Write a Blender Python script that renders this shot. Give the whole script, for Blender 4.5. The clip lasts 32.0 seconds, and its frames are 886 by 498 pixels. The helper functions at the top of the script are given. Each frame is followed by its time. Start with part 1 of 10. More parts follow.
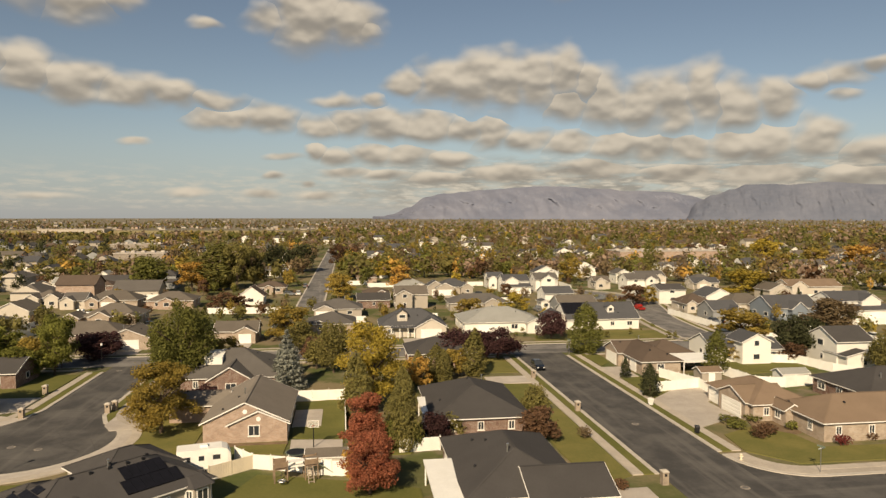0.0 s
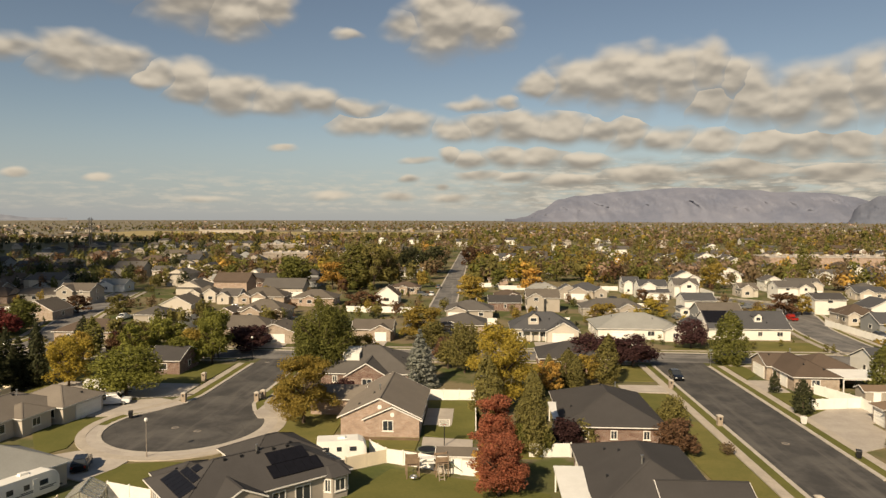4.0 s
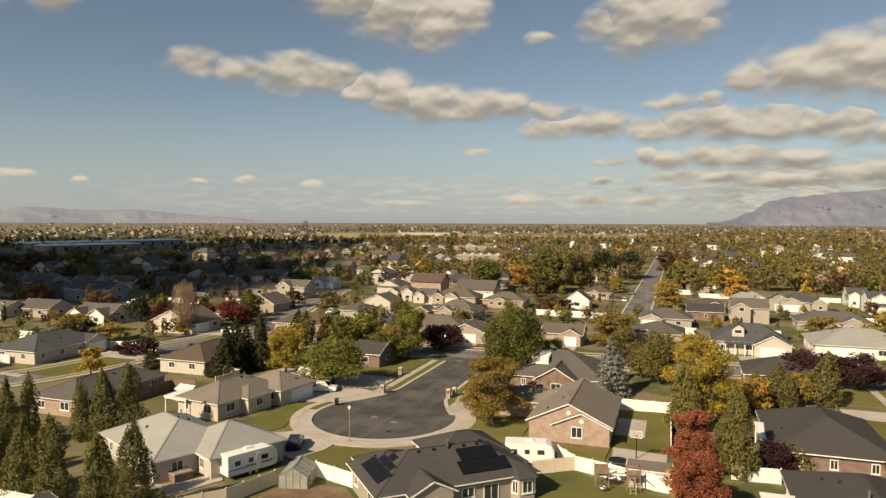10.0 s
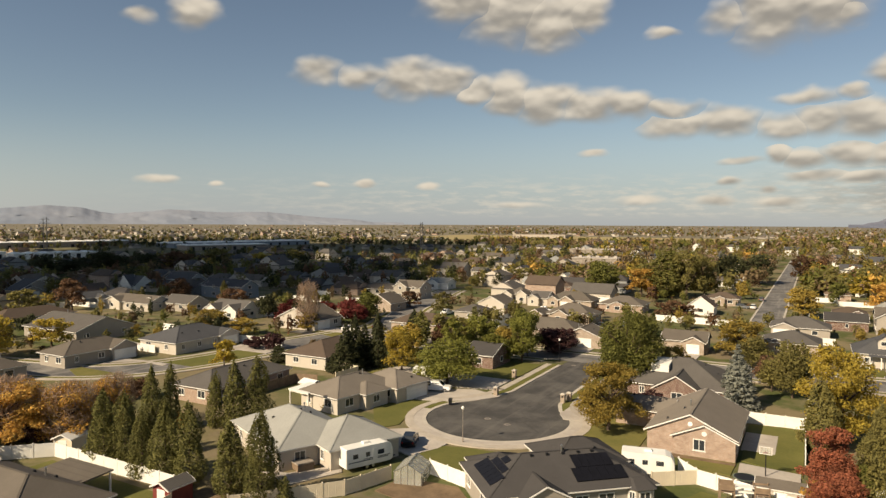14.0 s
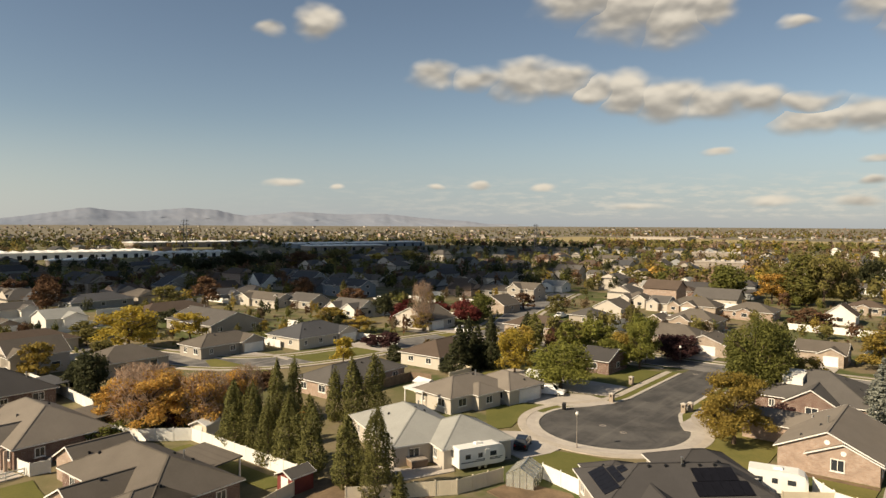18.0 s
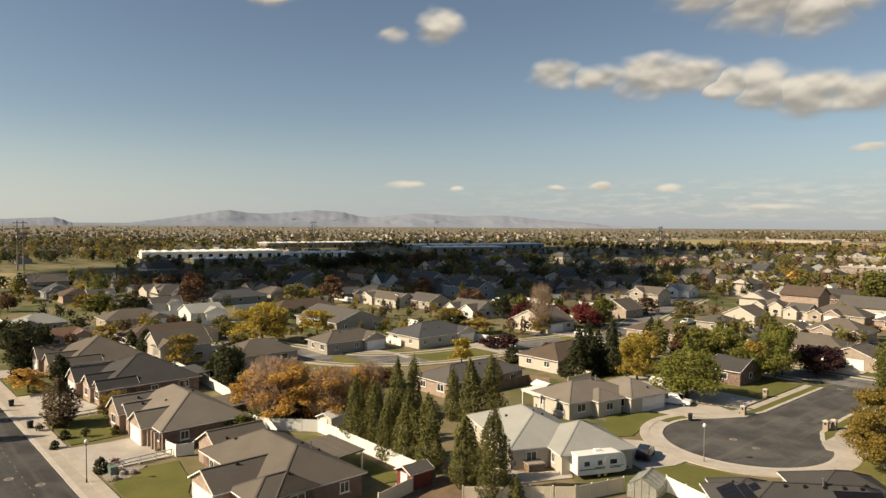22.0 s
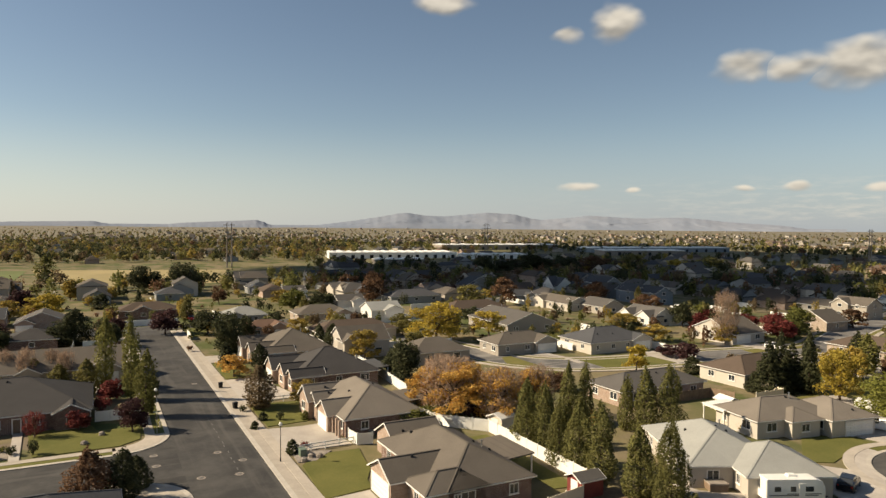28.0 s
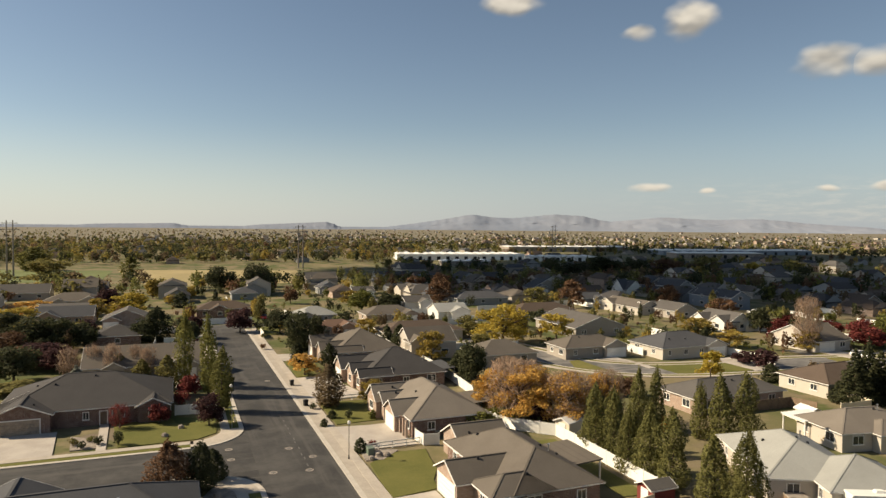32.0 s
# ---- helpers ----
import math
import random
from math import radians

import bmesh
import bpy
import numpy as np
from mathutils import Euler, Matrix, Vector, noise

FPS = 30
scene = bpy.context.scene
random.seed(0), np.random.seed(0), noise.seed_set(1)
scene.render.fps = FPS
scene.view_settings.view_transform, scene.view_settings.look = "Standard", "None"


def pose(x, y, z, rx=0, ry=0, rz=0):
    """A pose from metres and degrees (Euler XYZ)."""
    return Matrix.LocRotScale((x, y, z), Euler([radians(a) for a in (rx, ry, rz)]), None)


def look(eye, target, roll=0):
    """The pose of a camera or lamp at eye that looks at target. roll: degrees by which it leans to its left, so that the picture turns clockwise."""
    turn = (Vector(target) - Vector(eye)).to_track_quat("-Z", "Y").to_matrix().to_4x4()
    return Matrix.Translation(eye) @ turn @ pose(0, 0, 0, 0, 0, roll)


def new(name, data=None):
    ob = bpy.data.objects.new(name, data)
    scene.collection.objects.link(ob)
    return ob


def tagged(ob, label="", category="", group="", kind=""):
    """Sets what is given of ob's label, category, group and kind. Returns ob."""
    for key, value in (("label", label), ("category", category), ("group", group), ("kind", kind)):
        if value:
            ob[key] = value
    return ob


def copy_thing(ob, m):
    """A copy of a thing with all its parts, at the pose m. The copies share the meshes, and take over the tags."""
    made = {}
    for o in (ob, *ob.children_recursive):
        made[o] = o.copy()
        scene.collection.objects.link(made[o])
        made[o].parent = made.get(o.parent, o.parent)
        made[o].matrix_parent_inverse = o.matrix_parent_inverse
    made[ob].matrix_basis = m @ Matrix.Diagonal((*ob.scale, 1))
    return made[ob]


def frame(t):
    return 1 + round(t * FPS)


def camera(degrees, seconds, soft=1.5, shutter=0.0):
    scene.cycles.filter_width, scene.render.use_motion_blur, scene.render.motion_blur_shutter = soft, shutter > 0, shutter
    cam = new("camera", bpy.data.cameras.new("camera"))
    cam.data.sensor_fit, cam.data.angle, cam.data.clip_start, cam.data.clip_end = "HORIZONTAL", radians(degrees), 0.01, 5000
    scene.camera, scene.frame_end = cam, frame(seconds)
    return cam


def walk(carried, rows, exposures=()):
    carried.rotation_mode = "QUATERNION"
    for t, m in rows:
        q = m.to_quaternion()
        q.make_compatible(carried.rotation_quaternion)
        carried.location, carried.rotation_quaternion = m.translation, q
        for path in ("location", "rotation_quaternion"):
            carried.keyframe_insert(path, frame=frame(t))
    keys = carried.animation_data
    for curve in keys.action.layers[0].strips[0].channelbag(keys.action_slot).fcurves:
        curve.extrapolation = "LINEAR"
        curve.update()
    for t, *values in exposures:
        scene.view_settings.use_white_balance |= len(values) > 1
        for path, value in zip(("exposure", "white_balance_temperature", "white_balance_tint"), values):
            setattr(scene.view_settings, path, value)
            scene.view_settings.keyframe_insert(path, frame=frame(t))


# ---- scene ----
LENS = 66.2
cam = camera(LENS, 32.0, soft=1.45)
EYE = (0.0, 0.0, 30.0)
PATH = [
    (0.0, 87.226, -0.045, -0.000),
    (1.0, 87.280, -0.083, 2.755),
    (2.0, 87.330, -0.114, 5.501),
    (3.0, 87.376, -0.140, 8.263),
    (3.5, 87.398, -0.151, 9.677),
    (5.5, 87.479, -0.184, 15.283),
    (6.0, 87.498, -0.190, 16.628),
    (7.0, 87.535, -0.201, 19.340),
    (8.0, 87.571, -0.210, 21.984),
    (9.0, 87.605, -0.218, 24.568),
    (10.0, 87.638, -0.225, 27.077),
    (11.0, 87.670, -0.232, 29.511),
    (12.0, 87.701, -0.239, 31.910),
    (13.0, 87.731, -0.247, 34.302),
    (14.0, 87.760, -0.256, 36.701),
    (14.5, 87.773, -0.261, 37.912),
    (16.5, 87.826, -0.283, 42.636),
    (17.0, 87.838, -0.289, 43.845),
    (18.0, 87.862, -0.303, 46.278),
    (19.0, 87.884, -0.318, 48.766),
    (20.0, 87.905, -0.333, 51.273),
    (21.0, 87.925, -0.350, 53.765),
    (22.0, 87.944, -0.367, 56.268),
    (23.0, 87.962, -0.385, 58.785),
    (24.0, 87.979, -0.402, 61.272),
    (25.0, 87.996, -0.418, 63.752),
    (25.5, 88.004, -0.426, 64.978),
    (27.5, 88.041, -0.452, 69.680),
    (28.0, 88.051, -0.457, 70.699),
    (28.5, 88.061, -0.461, 71.686),
    (29.0, 88.073, -0.464, 72.593),
    (29.5, 88.085, -0.466, 73.358),
    (30.0, 88.098, -0.467, 73.999),
    (31.0, 88.127, -0.465, 75.203),
    (32.0, 88.162, -0.456, 76.330),
]
walk(cam, [(t, pose(*EYE, rx, ry, rz)) for t, rx, ry, rz in PATH],
     exposures=[(0.0, 0.30, 8300.0, 11.0), (13.0, 0.46, 7900.0, 10.0), (32.0, 0.62, 7600.0, 9.0)])

# ---- light ----
SUN_AZ = 197.6      # clockwise from +Y, where the sun stands
SUN_EL = 34.0
sun_dir = Vector((math.sin(radians(SUN_AZ)) * math.cos(radians(SUN_EL)),
                  math.cos(radians(SUN_AZ)) * math.cos(radians(SUN_EL)), math.sin(radians(SUN_EL))))
sun_data = bpy.data.lights.new("sun", "SUN")
sun_data.energy, sun_data.angle, sun_data.color = 5.0, radians(0.6), (1.0, 0.91, 0.78)
sun = new("sun", sun_data)
sun.matrix_world = look(sun_dir * 300, (0, 0, 0))


class Nodes:
    """A short hand for node trees."""
    def __init__(self, tree, fresh=True):
        self.t = tree
        if fresh:
            tree.nodes.clear()

    def add(self, kind, **props):
        n = self.t.nodes.new(kind)
        ins = props.pop("ins", {})
        for k, v in props.items():
            setattr(n, k, v)
        for k, v in ins.items():
            self.put(n.inputs[k], v)
        return n

    def put(self, sock, v):
        if isinstance(v, bpy.types.NodeSocket):
            self.t.links.new(v, sock)
        elif v is not None:
            sock.default_value = v

    def math(self, op, a, b=None, c=None, clamp=False):
        n = self.t.nodes.new("ShaderNodeMath")
        n.operation, n.use_clamp = op, clamp
        self.put(n.inputs[0], a)
        if b is not None:
            self.put(n.inputs[1], b)
        if c is not None:
            self.put(n.inputs[2], c)
        return n.outputs[0]

    def noise(self, vec, scale, detail=3.0, rough=0.55, dist=0.0):
        n = self.t.nodes.new("ShaderNodeTexNoise")
        self.put(n.inputs["Vector"], vec)
        n.inputs["Scale"].default_value, n.inputs["Detail"].default_value = scale, detail
        n.inputs["Roughness"].default_value, n.inputs["Distortion"].default_value = rough, dist
        return n.outputs["Fac"]

    def mix(self, fac, a, b, blend="MIX"):
        n = self.t.nodes.new("ShaderNodeMix")
        n.data_type, n.blend_type = "RGBA", blend
        self.put(n.inputs[0], fac)
        self.put(n.inputs[6], a)
        self.put(n.inputs[7], b)
        return n.outputs[2]

    def ramp(self, fac, lo, hi):
        n = self.t.nodes.new("ShaderNodeMapRange")
        n.interpolation_type = "SMOOTHSTEP"
        self.put(n.inputs[0], fac)
        self.put(n.inputs[1], lo)
        self.put(n.inputs[2], hi)
        return n.outputs[0]


def rgb(r, g, b):
    return (r, g, b, 1.0)


def make_sky():
    """Clear sky with cumulus clouds: heaped puffs at their bearings (degrees left of +Y) and heights."""
    w = bpy.data.worlds.new("sky")
    scene.world = w
    w.use_nodes = True
    N = Nodes(w.node_tree)

    def vec(op, a, b=None, c=None, out="Vector"):
        n = N.add("ShaderNodeVectorMath", operation=op)
        for k, v in enumerate((a, b, c)):
            if v is not None:
                N.put(n.inputs[k], v)
        return n.outputs[out]
    sky = N.add("ShaderNodeTexSky", sky_type="NISHITA", sun_disc=False, sun_elevation=radians(SUN_EL),
                sun_rotation=radians(SUN_AZ), altitude=1300.0, air_density=1.0, dust_density=1.0, ozone_density=1.5)
    co = N.add("ShaderNodeTexCoord").outputs["Generated"]
    sep = N.add("ShaderNodeSeparateXYZ", ins={0: co})
    x, y, z = sep.outputs
    az = N.math("MULTIPLY", N.math("ARCTAN2", N.math("MULTIPLY", x, -1.0), y), 57.2958)
    el = N.math("MULTIPLY", N.math("ARCSINE", z), 57.2958)
    pos = N.add("ShaderNodeCombineXYZ", ins={0: N.math("MULTIPLY", az, 0.75), 1: N.math("MULTIPLY", el, 1.3), 2: 3.7}).outputs[0]
    up = N.add("ShaderNodeCombineXYZ", ins={0: N.math("MULTIPLY", az, 0.75), 1: N.math("MULTIPLY", N.math("ADD", el, 0.45), 1.3), 2: 3.7}).outputs[0]
    big = N.math("SUBTRACT", N.noise(pos, 0.5, 2.4, 0.42), 0.5)
    bigup = N.math("SUBTRACT", N.noise(up, 0.5, 2.4, 0.42), 0.5)
    # ragged outlines
    stir = N.add("ShaderNodeTexNoise", ins={"Vector": pos, "Scale": 0.42, "Detail": 2.0, "Roughness": 0.4})
    low_calm = N.ramp(el, 1.0, 9.0)
    off = vec("MULTIPLY", vec("SUBTRACT", stir.outputs["Color"], (0.5, 0.5, 0.5)), N.add("ShaderNodeCombineXYZ", ins={0: 2.2, 1: N.math("ADD", 0.4, N.math("MULTIPLY", low_calm, 1.1)), 2: 0.0}).outputs[0])
    here = vec("ADD", N.add("ShaderNodeCombineXYZ", ins={0: az, 1: el, 2: 1.0}).outputs[0], off)
    best = near = None
    for ca, ce, wa, we, thin in CLOUDS:
        v = vec("MULTIPLY_ADD", here, (1.0 / wa, 1.0 / we, thin), (-ca / wa, -ce / we, 0.0))
        r = vec("LENGTH", v, out="Value")
        if best is None:
            best, near = v, r
        else:
            m = N.add("ShaderNodeMix", data_type="VECTOR", ins={0: N.math("LESS_THAN", r, near), 4: best, 5: v})
            best, near = m.outputs[1], N.math("SMOOTH_MIN", near, r, 0.35)
    height = N.add("ShaderNodeSeparateXYZ", ins={0: best}).outputs[1]
    dens = N.math("ADD", N.math("SUBTRACT", 1.13, near), N.math("MULTIPLY", big, 0.75))
    dens = N.math("SUBTRACT", dens, N.math("MULTIPLY", N.ramp(height, -0.25, -1.0), 0.30))
    # crisp heads, soft ragged bases
    cover = N.ramp(dens, -0.14, N.math("ADD", 0.50, N.math("MULTIPLY", N.ramp(height, 0.6, -0.6), 0.50)))
    # a thin layered bank low over the mountains
    lay = N.add("ShaderNodeCombineXYZ", ins={0: N.math("MULTIPLY", az, 0.30), 1: N.math("MULTIPLY", el, 1.5), 2: 9.1}).outputs[0]
    bank = N.math("MULTIPLY", N.ramp(N.noise(lay, 1.3, 5.0, 0.6), 0.34, 0.54),
                  N.math("MULTIPLY", N.ramp(el, 5.6, 3.4), N.math("MULTIPLY", N.ramp(el, 0.1, 1.2), N.ramp(az, 16.0, -4.0))))
    thin = N.math("MULTIPLY", N.ramp(N.noise(lay, 1.9, 5.0, 0.6), 0.42, 0.7),
                  N.math("MULTIPLY", N.ramp(el, 4.6, 2.2), N.math("MULTIPLY", N.ramp(el, 0.2, 1.0), N.ramp(az, 70.0, 22.0))))
    lit = N.math("ADD", N.math("MULTIPLY", height, 0.46), N.math("MULTIPLY", N.math("SUBTRACT", big, bigup), 1.5))
    # low, far-off puffs show their sunlit sides
    lit = N.math("ADD", lit, N.math("MULTIPLY", N.math("MULTIPLY", N.ramp(el, 8.0, 2.0), N.ramp(az, 12.0, 24.0)), 0.35))
    lit = N.ramp(N.math("ADD", lit, N.math("MULTIPLY", big, 0.35)), -0.36, 0.60)
    shade = N.mix(lit, CLOUD_DARK, CLOUD_LIGHT)
    banklit = N.mix(N.ramp(N.math("ADD", N.noise(lay, 2.6, 4.0), N.math("MULTIPLY", big, 0.8)), 0.35, 0.7), CLOUD_DARK, CLOUD_LIGHT)
    low = N.mix(N.ramp(az, 45.0, 108.0), HORIZON, HORIZON_SUNWARD)
    blue = N.mix(N.ramp(el, 9.0, -0.5), sky.outputs[0], N.mix(0.72, sky.outputs[0], low))
    col = N.mix(N.math("MULTIPLY", thin, 0.45), blue, CLOUD_LIGHT)
    col = N.mix(N.math("MULTIPLY", bank, 0.8), col, banklit)
    col = N.mix(N.math("MULTIPLY", cover, 0.95), col, shade)
    bg = N.add("ShaderNodeBackground", ins={"Color": col, "Strength": SKY_STRENGTH})
    N.t.links.new(bg.outputs[0], N.add("ShaderNodeOutputWorld").inputs[0])


SKY_STRENGTH = 0.066
CLOUD_LIGHT = rgb(7.7, 7.5, 7.1)
CLOUD_DARK = rgb(3.3, 3.3, 3.3)
HORIZON = rgb(3.3, 4.15, 5.7)
HORIZON_SUNWARD = rgb(5.7, 6.4, 7.1)
# bearing, height, half width, half height (degrees), thinness
CLOUDS = []


def cloud(*numbers):
    CLOUDS.append(numbers)


cloud(35.1, 17.67, 3.99, 2.45, 0.00)
cloud(31.3, 16.62, 4.22, 3.07, 0.00)
cloud(28.1, 15.84, 3.48, 2.92, 0.00)
cloud(25.4, 16.14, 2.28, 1.59, 0.00)
cloud(56.6, 15.84, 2.05, 1.48, 0.00)
cloud(60.6, 15.27, 1.17, 0.83, 0.50)
cloud(10.9, 15.52, 3.79, 3.80, 0.00)
cloud(14.4, 15.35, 2.18, 1.57, 0.40)
cloud(7.7, 15.31, 2.75, 2.68, 0.00)
cloud(6.5, 14.80, 1.48, 1.35, 0.00)
cloud(19.0, 14.56, 1.42, 0.65, 0.55)
cloud(-10.0, 18.78, 3.67, 2.10, 0.30)
cloud(47.0, 12.05, 2.09, 1.38, 0.40)
cloud(43.5, 11.65, 2.55, 1.11, 0.45)
cloud(39.8, 11.43, 2.91, 1.99, 0.00)
cloud(36.7, 11.51, 2.74, 1.61, 0.10)
cloud(33.9, 10.62, 2.36, 1.18, 0.20)
cloud(31.3, 10.03, 2.12, 2.07, 0.10)
cloud(28.2, 9.43, 2.89, 1.89, 0.00)
cloud(24.6, 9.17, 2.83, 1.58, 0.10)
cloud(21.5, 9.20, 2.45, 1.50, 0.15)
cloud(18.4, 8.94, 2.68, 0.80, 0.35)
cloud(18.0, 7.53, 3.02, 1.26, 0.10)
cloud(14.6, 7.60, 2.48, 1.46, 0.00)
cloud(10.3, 7.03, 2.18, 1.22, 0.00)
cloud(7.7, 7.39, 2.31, 1.44, 0.00)
cloud(4.7, 7.37, 2.90, 1.80, 0.00)
cloud(1.4, 7.14, 2.92, 1.69, 0.00)
cloud(-1.7, 6.84, 2.37, 1.33, 0.10)
cloud(-4.1, 6.61, 2.27, 1.75, 0.00)
cloud(-7.1, 6.26, 2.34, 1.21, 0.10)
cloud(-10.3, 5.81, 2.40, 1.14, 0.00)
cloud(-14.2, 5.46, 2.47, 1.60, 0.00)
cloud(-17.0, 5.42, 2.63, 1.64, 0.00)
cloud(-19.6, 5.15, 1.91, 1.44, 0.00)
cloud(-22.7, 5.19, 2.13, 1.81, 0.10)
cloud(-25.3, 5.16, 2.29, 1.88, 0.00)
cloud(-28.8, 5.39, 2.30, 1.93, 0.10)
cloud(-31.8, 4.45, 2.17, 1.36, 0.20)
cloud(10.5, 5.12, 1.10, 0.93, 0.10)
cloud(8.7, 4.74, 1.93, 0.88, 0.15)
cloud(5.9, 4.95, 1.96, 1.19, 0.00)
cloud(2.9, 4.90, 2.26, 1.23, 0.00)
cloud(-0.3, 4.57, 2.46, 0.98, 0.15)
cloud(13.4, 4.86, 1.87, 0.42, 0.50)
cloud(8.0, 3.48, 2.54, 0.61, 0.45)
cloud(4.5, 3.31, 3.05, 0.62, 0.40)
cloud(0.7, 3.04, 3.08, 0.77, 0.30)
cloud(-5.5, 3.43, 4.02, 0.98, 0.15)
cloud(-12.4, 3.63, 3.90, 1.08, 0.10)
cloud(-19.0, 3.27, 3.68, 0.94, 0.10)
cloud(-25.1, 3.10, 3.81, 1.12, 0.10)
cloud(-31.0, 2.70, 3.43, 1.22, 0.10)
cloud(3.0, 10.68, 1.97, 1.18, 0.00)
cloud(0.2, 10.59, 2.59, 2.23, 0.00)
cloud(-2.6, 10.56, 2.59, 2.95, 0.00)
cloud(-5.1, 10.54, 2.44, 3.26, 0.00)
cloud(-7.8, 10.48, 2.42, 2.93, 0.00)
cloud(-10.1, 11.03, 1.93, 2.59, 0.00)
cloud(-11.9, 10.41, 1.54, 1.93, 0.10)
cloud(-10.3, 9.01, 2.53, 2.08, 0.10)
cloud(-13.3, 8.73, 2.48, 2.95, 0.00)
cloud(-15.9, 8.43, 2.30, 2.90, 0.10)
cloud(-18.5, 8.40, 2.24, 3.00, 0.00)
cloud(-20.8, 8.95, 1.92, 3.05, 0.00)
cloud(-23.0, 8.00, 2.11, 2.65, 0.00)
cloud(-25.8, 8.19, 1.87, 2.21, 0.20)
cloud(8.6, 9.23, 2.38, 0.71, 0.50)
cloud(5.7, 9.43, 1.49, 0.65, 0.55)
cloud(-28.3, 9.83, 1.78, 0.99, 0.35)
cloud(-30.5, 10.11, 1.85, 1.12, 0.40)
cloud(-32.3, 10.48, 1.30, 0.75, 0.45)
cloud(-30.5, 8.63, 1.49, 0.62, 0.55)
cloud(59.6, 3.15, 1.44, 0.46, 0.40)
cloud(55.0, 3.03, 0.68, 0.29, 0.45)
cloud(46.9, 3.04, 0.73, 0.31, 0.40)
cloud(43.3, 3.06, 1.03, 0.43, 0.30)
cloud(38.2, 3.01, 1.04, 0.43, 0.35)
cloud(24.5, 5.69, 1.27, 0.45, 0.40)
cloud(13.6, 3.16, 0.97, 0.43, 0.40)
cloud(11.2, 2.55, 0.78, 0.34, 0.40)
cloud(20.7, 1.80, 2.04, 0.60, 0.45)
cloud(15.2, 1.74, 1.66, 0.52, 0.40)
cloud(10.4, 1.61, 1.94, 0.50, 0.35)
cloud(30.3, 1.43, 2.36, 0.43, 0.60)
cloud(70.7, 17.89, 2.45, 0.99, 0.10)
make_sky()

# ---- materials ----
def material(name, base, other=None, rough=0.8, metal=0.0, scale=1.0, grain=12.0, spread=0.5, bump=0.0, per_object=0.0,
             per_island=0.0, streak=None, spec=0.3, transl=0.0):
    """Two colours mixed by a broad and a fine noise, with fine relief."""
    m = bpy.data.materials.new(name)
    m.use_nodes = True
    N = Nodes(m.node_tree)
    co = N.add("ShaderNodeTexCoord").outputs["Object"]
    geo = N.add("ShaderNodeNewGeometry")
    vec = geo.outputs["Position"]
    if streak:
        vec = N.add("ShaderNodeMapping", ins={0: co, 3: streak}).outputs[0]
    a = N.noise(vec, scale, 4.0)
    b = N.noise(vec, grain, 3.0, 0.7)
    other = other or rgb(base[0] * 0.72, base[1] * 0.72, base[2] * 0.72)
    fac = N.ramp(N.math("ADD", N.math("MULTIPLY", a, 0.65), N.math("MULTIPLY", b, 0.35)), 0.5 - spread * 0.45, 0.5 + spread * 0.45)
    col = N.mix(fac, other, base)
    if per_object or per_island:
        f = 1.0
        if per_object:
            f = N.math("ADD", 1.0 - per_object, N.math("MULTIPLY", N.add("ShaderNodeObjectInfo").outputs["Random"], 2 * per_object))
        if per_island:
            f = N.math("MULTIPLY", f, N.math("ADD", 1.0 - per_island, N.math("MULTIPLY", geo.outputs["Random Per Island"], 2 * per_island)))
        g = N.add("ShaderNodeCombineXYZ", ins={0: f, 1: f, 2: f}).outputs[0]
        col = N.mix(1.0, col, g, "MULTIPLY")
    p = N.add("ShaderNodeBsdfPrincipled", ins={"Base Color": col, "Roughness": rough, "Metallic": metal, "Specular IOR Level": spec})
    if bump:
        bm_ = N.add("ShaderNodeBump", ins={"Strength": min(1.0, bump), "Distance": 0.05, "Height": N.noise(vec, grain * 2.0, 4.0, 0.7)})
        N.t.links.new(bm_.outputs[0], p.inputs["Normal"])
    out = N.add("ShaderNodeOutputMaterial")
    if transl:
        tr = N.add("ShaderNodeBsdfTranslucent", ins={"Color": col})
        mx = N.add("ShaderNodeMixShader", ins={0: transl, 1: p.outputs[0], 2: tr.outputs[0]})
        N.t.links.new(mx.outputs[0], out.inputs[0])
    else:
        N.t.links.new(p.outputs[0], out.inputs[0])
    return m


def leaf_material(name, base, other, per_object=0.18):
    return material(name, rgb(*base), rgb(*other), rough=0.75, scale=0.45, grain=2.2, spread=0.8, per_object=per_object,
                    per_island=0.28, spec=0.12, transl=0.38)


def roof_material(name, base):
    """Asphalt shingles in courses, with weathered blotches."""
    m = material(name, rgb(*base), rgb(*[c * 0.74 for c in base]), rough=0.92, scale=0.35, grain=3.5, spread=0.9, bump=0.35, per_object=0.08, spec=0.12)
    N = Nodes(m.node_tree, False)
    p = [n for n in N.t.nodes if n.type == "BSDF_PRINCIPLED"][0]
    old = p.inputs["Base Color"].links[0].from_socket
    geo = N.add("ShaderNodeNewGeometry")
    z = N.add("ShaderNodeSeparateXYZ", ins={0: geo.outputs["Position"]}).outputs[2]
    course = N.math("FRACT", N.math("MULTIPLY", z, 16.0))
    tab = N.noise(geo.outputs["Position"], 5.5, 2.0, 0.8)
    f = N.math("ADD", 0.84, N.math("ADD", N.math("MULTIPLY", N.ramp(course, 0.0, 0.3), 0.14), N.math("MULTIPLY", tab, 0.12)))
    g = N.add("ShaderNodeCombineXYZ", ins={0: f, 1: f, 2: f}).outputs[0]
    p_in = N.mix(1.0, old, g, "MULTIPLY")
    N.t.links.new(p_in, p.inputs["Base Color"])
    return m


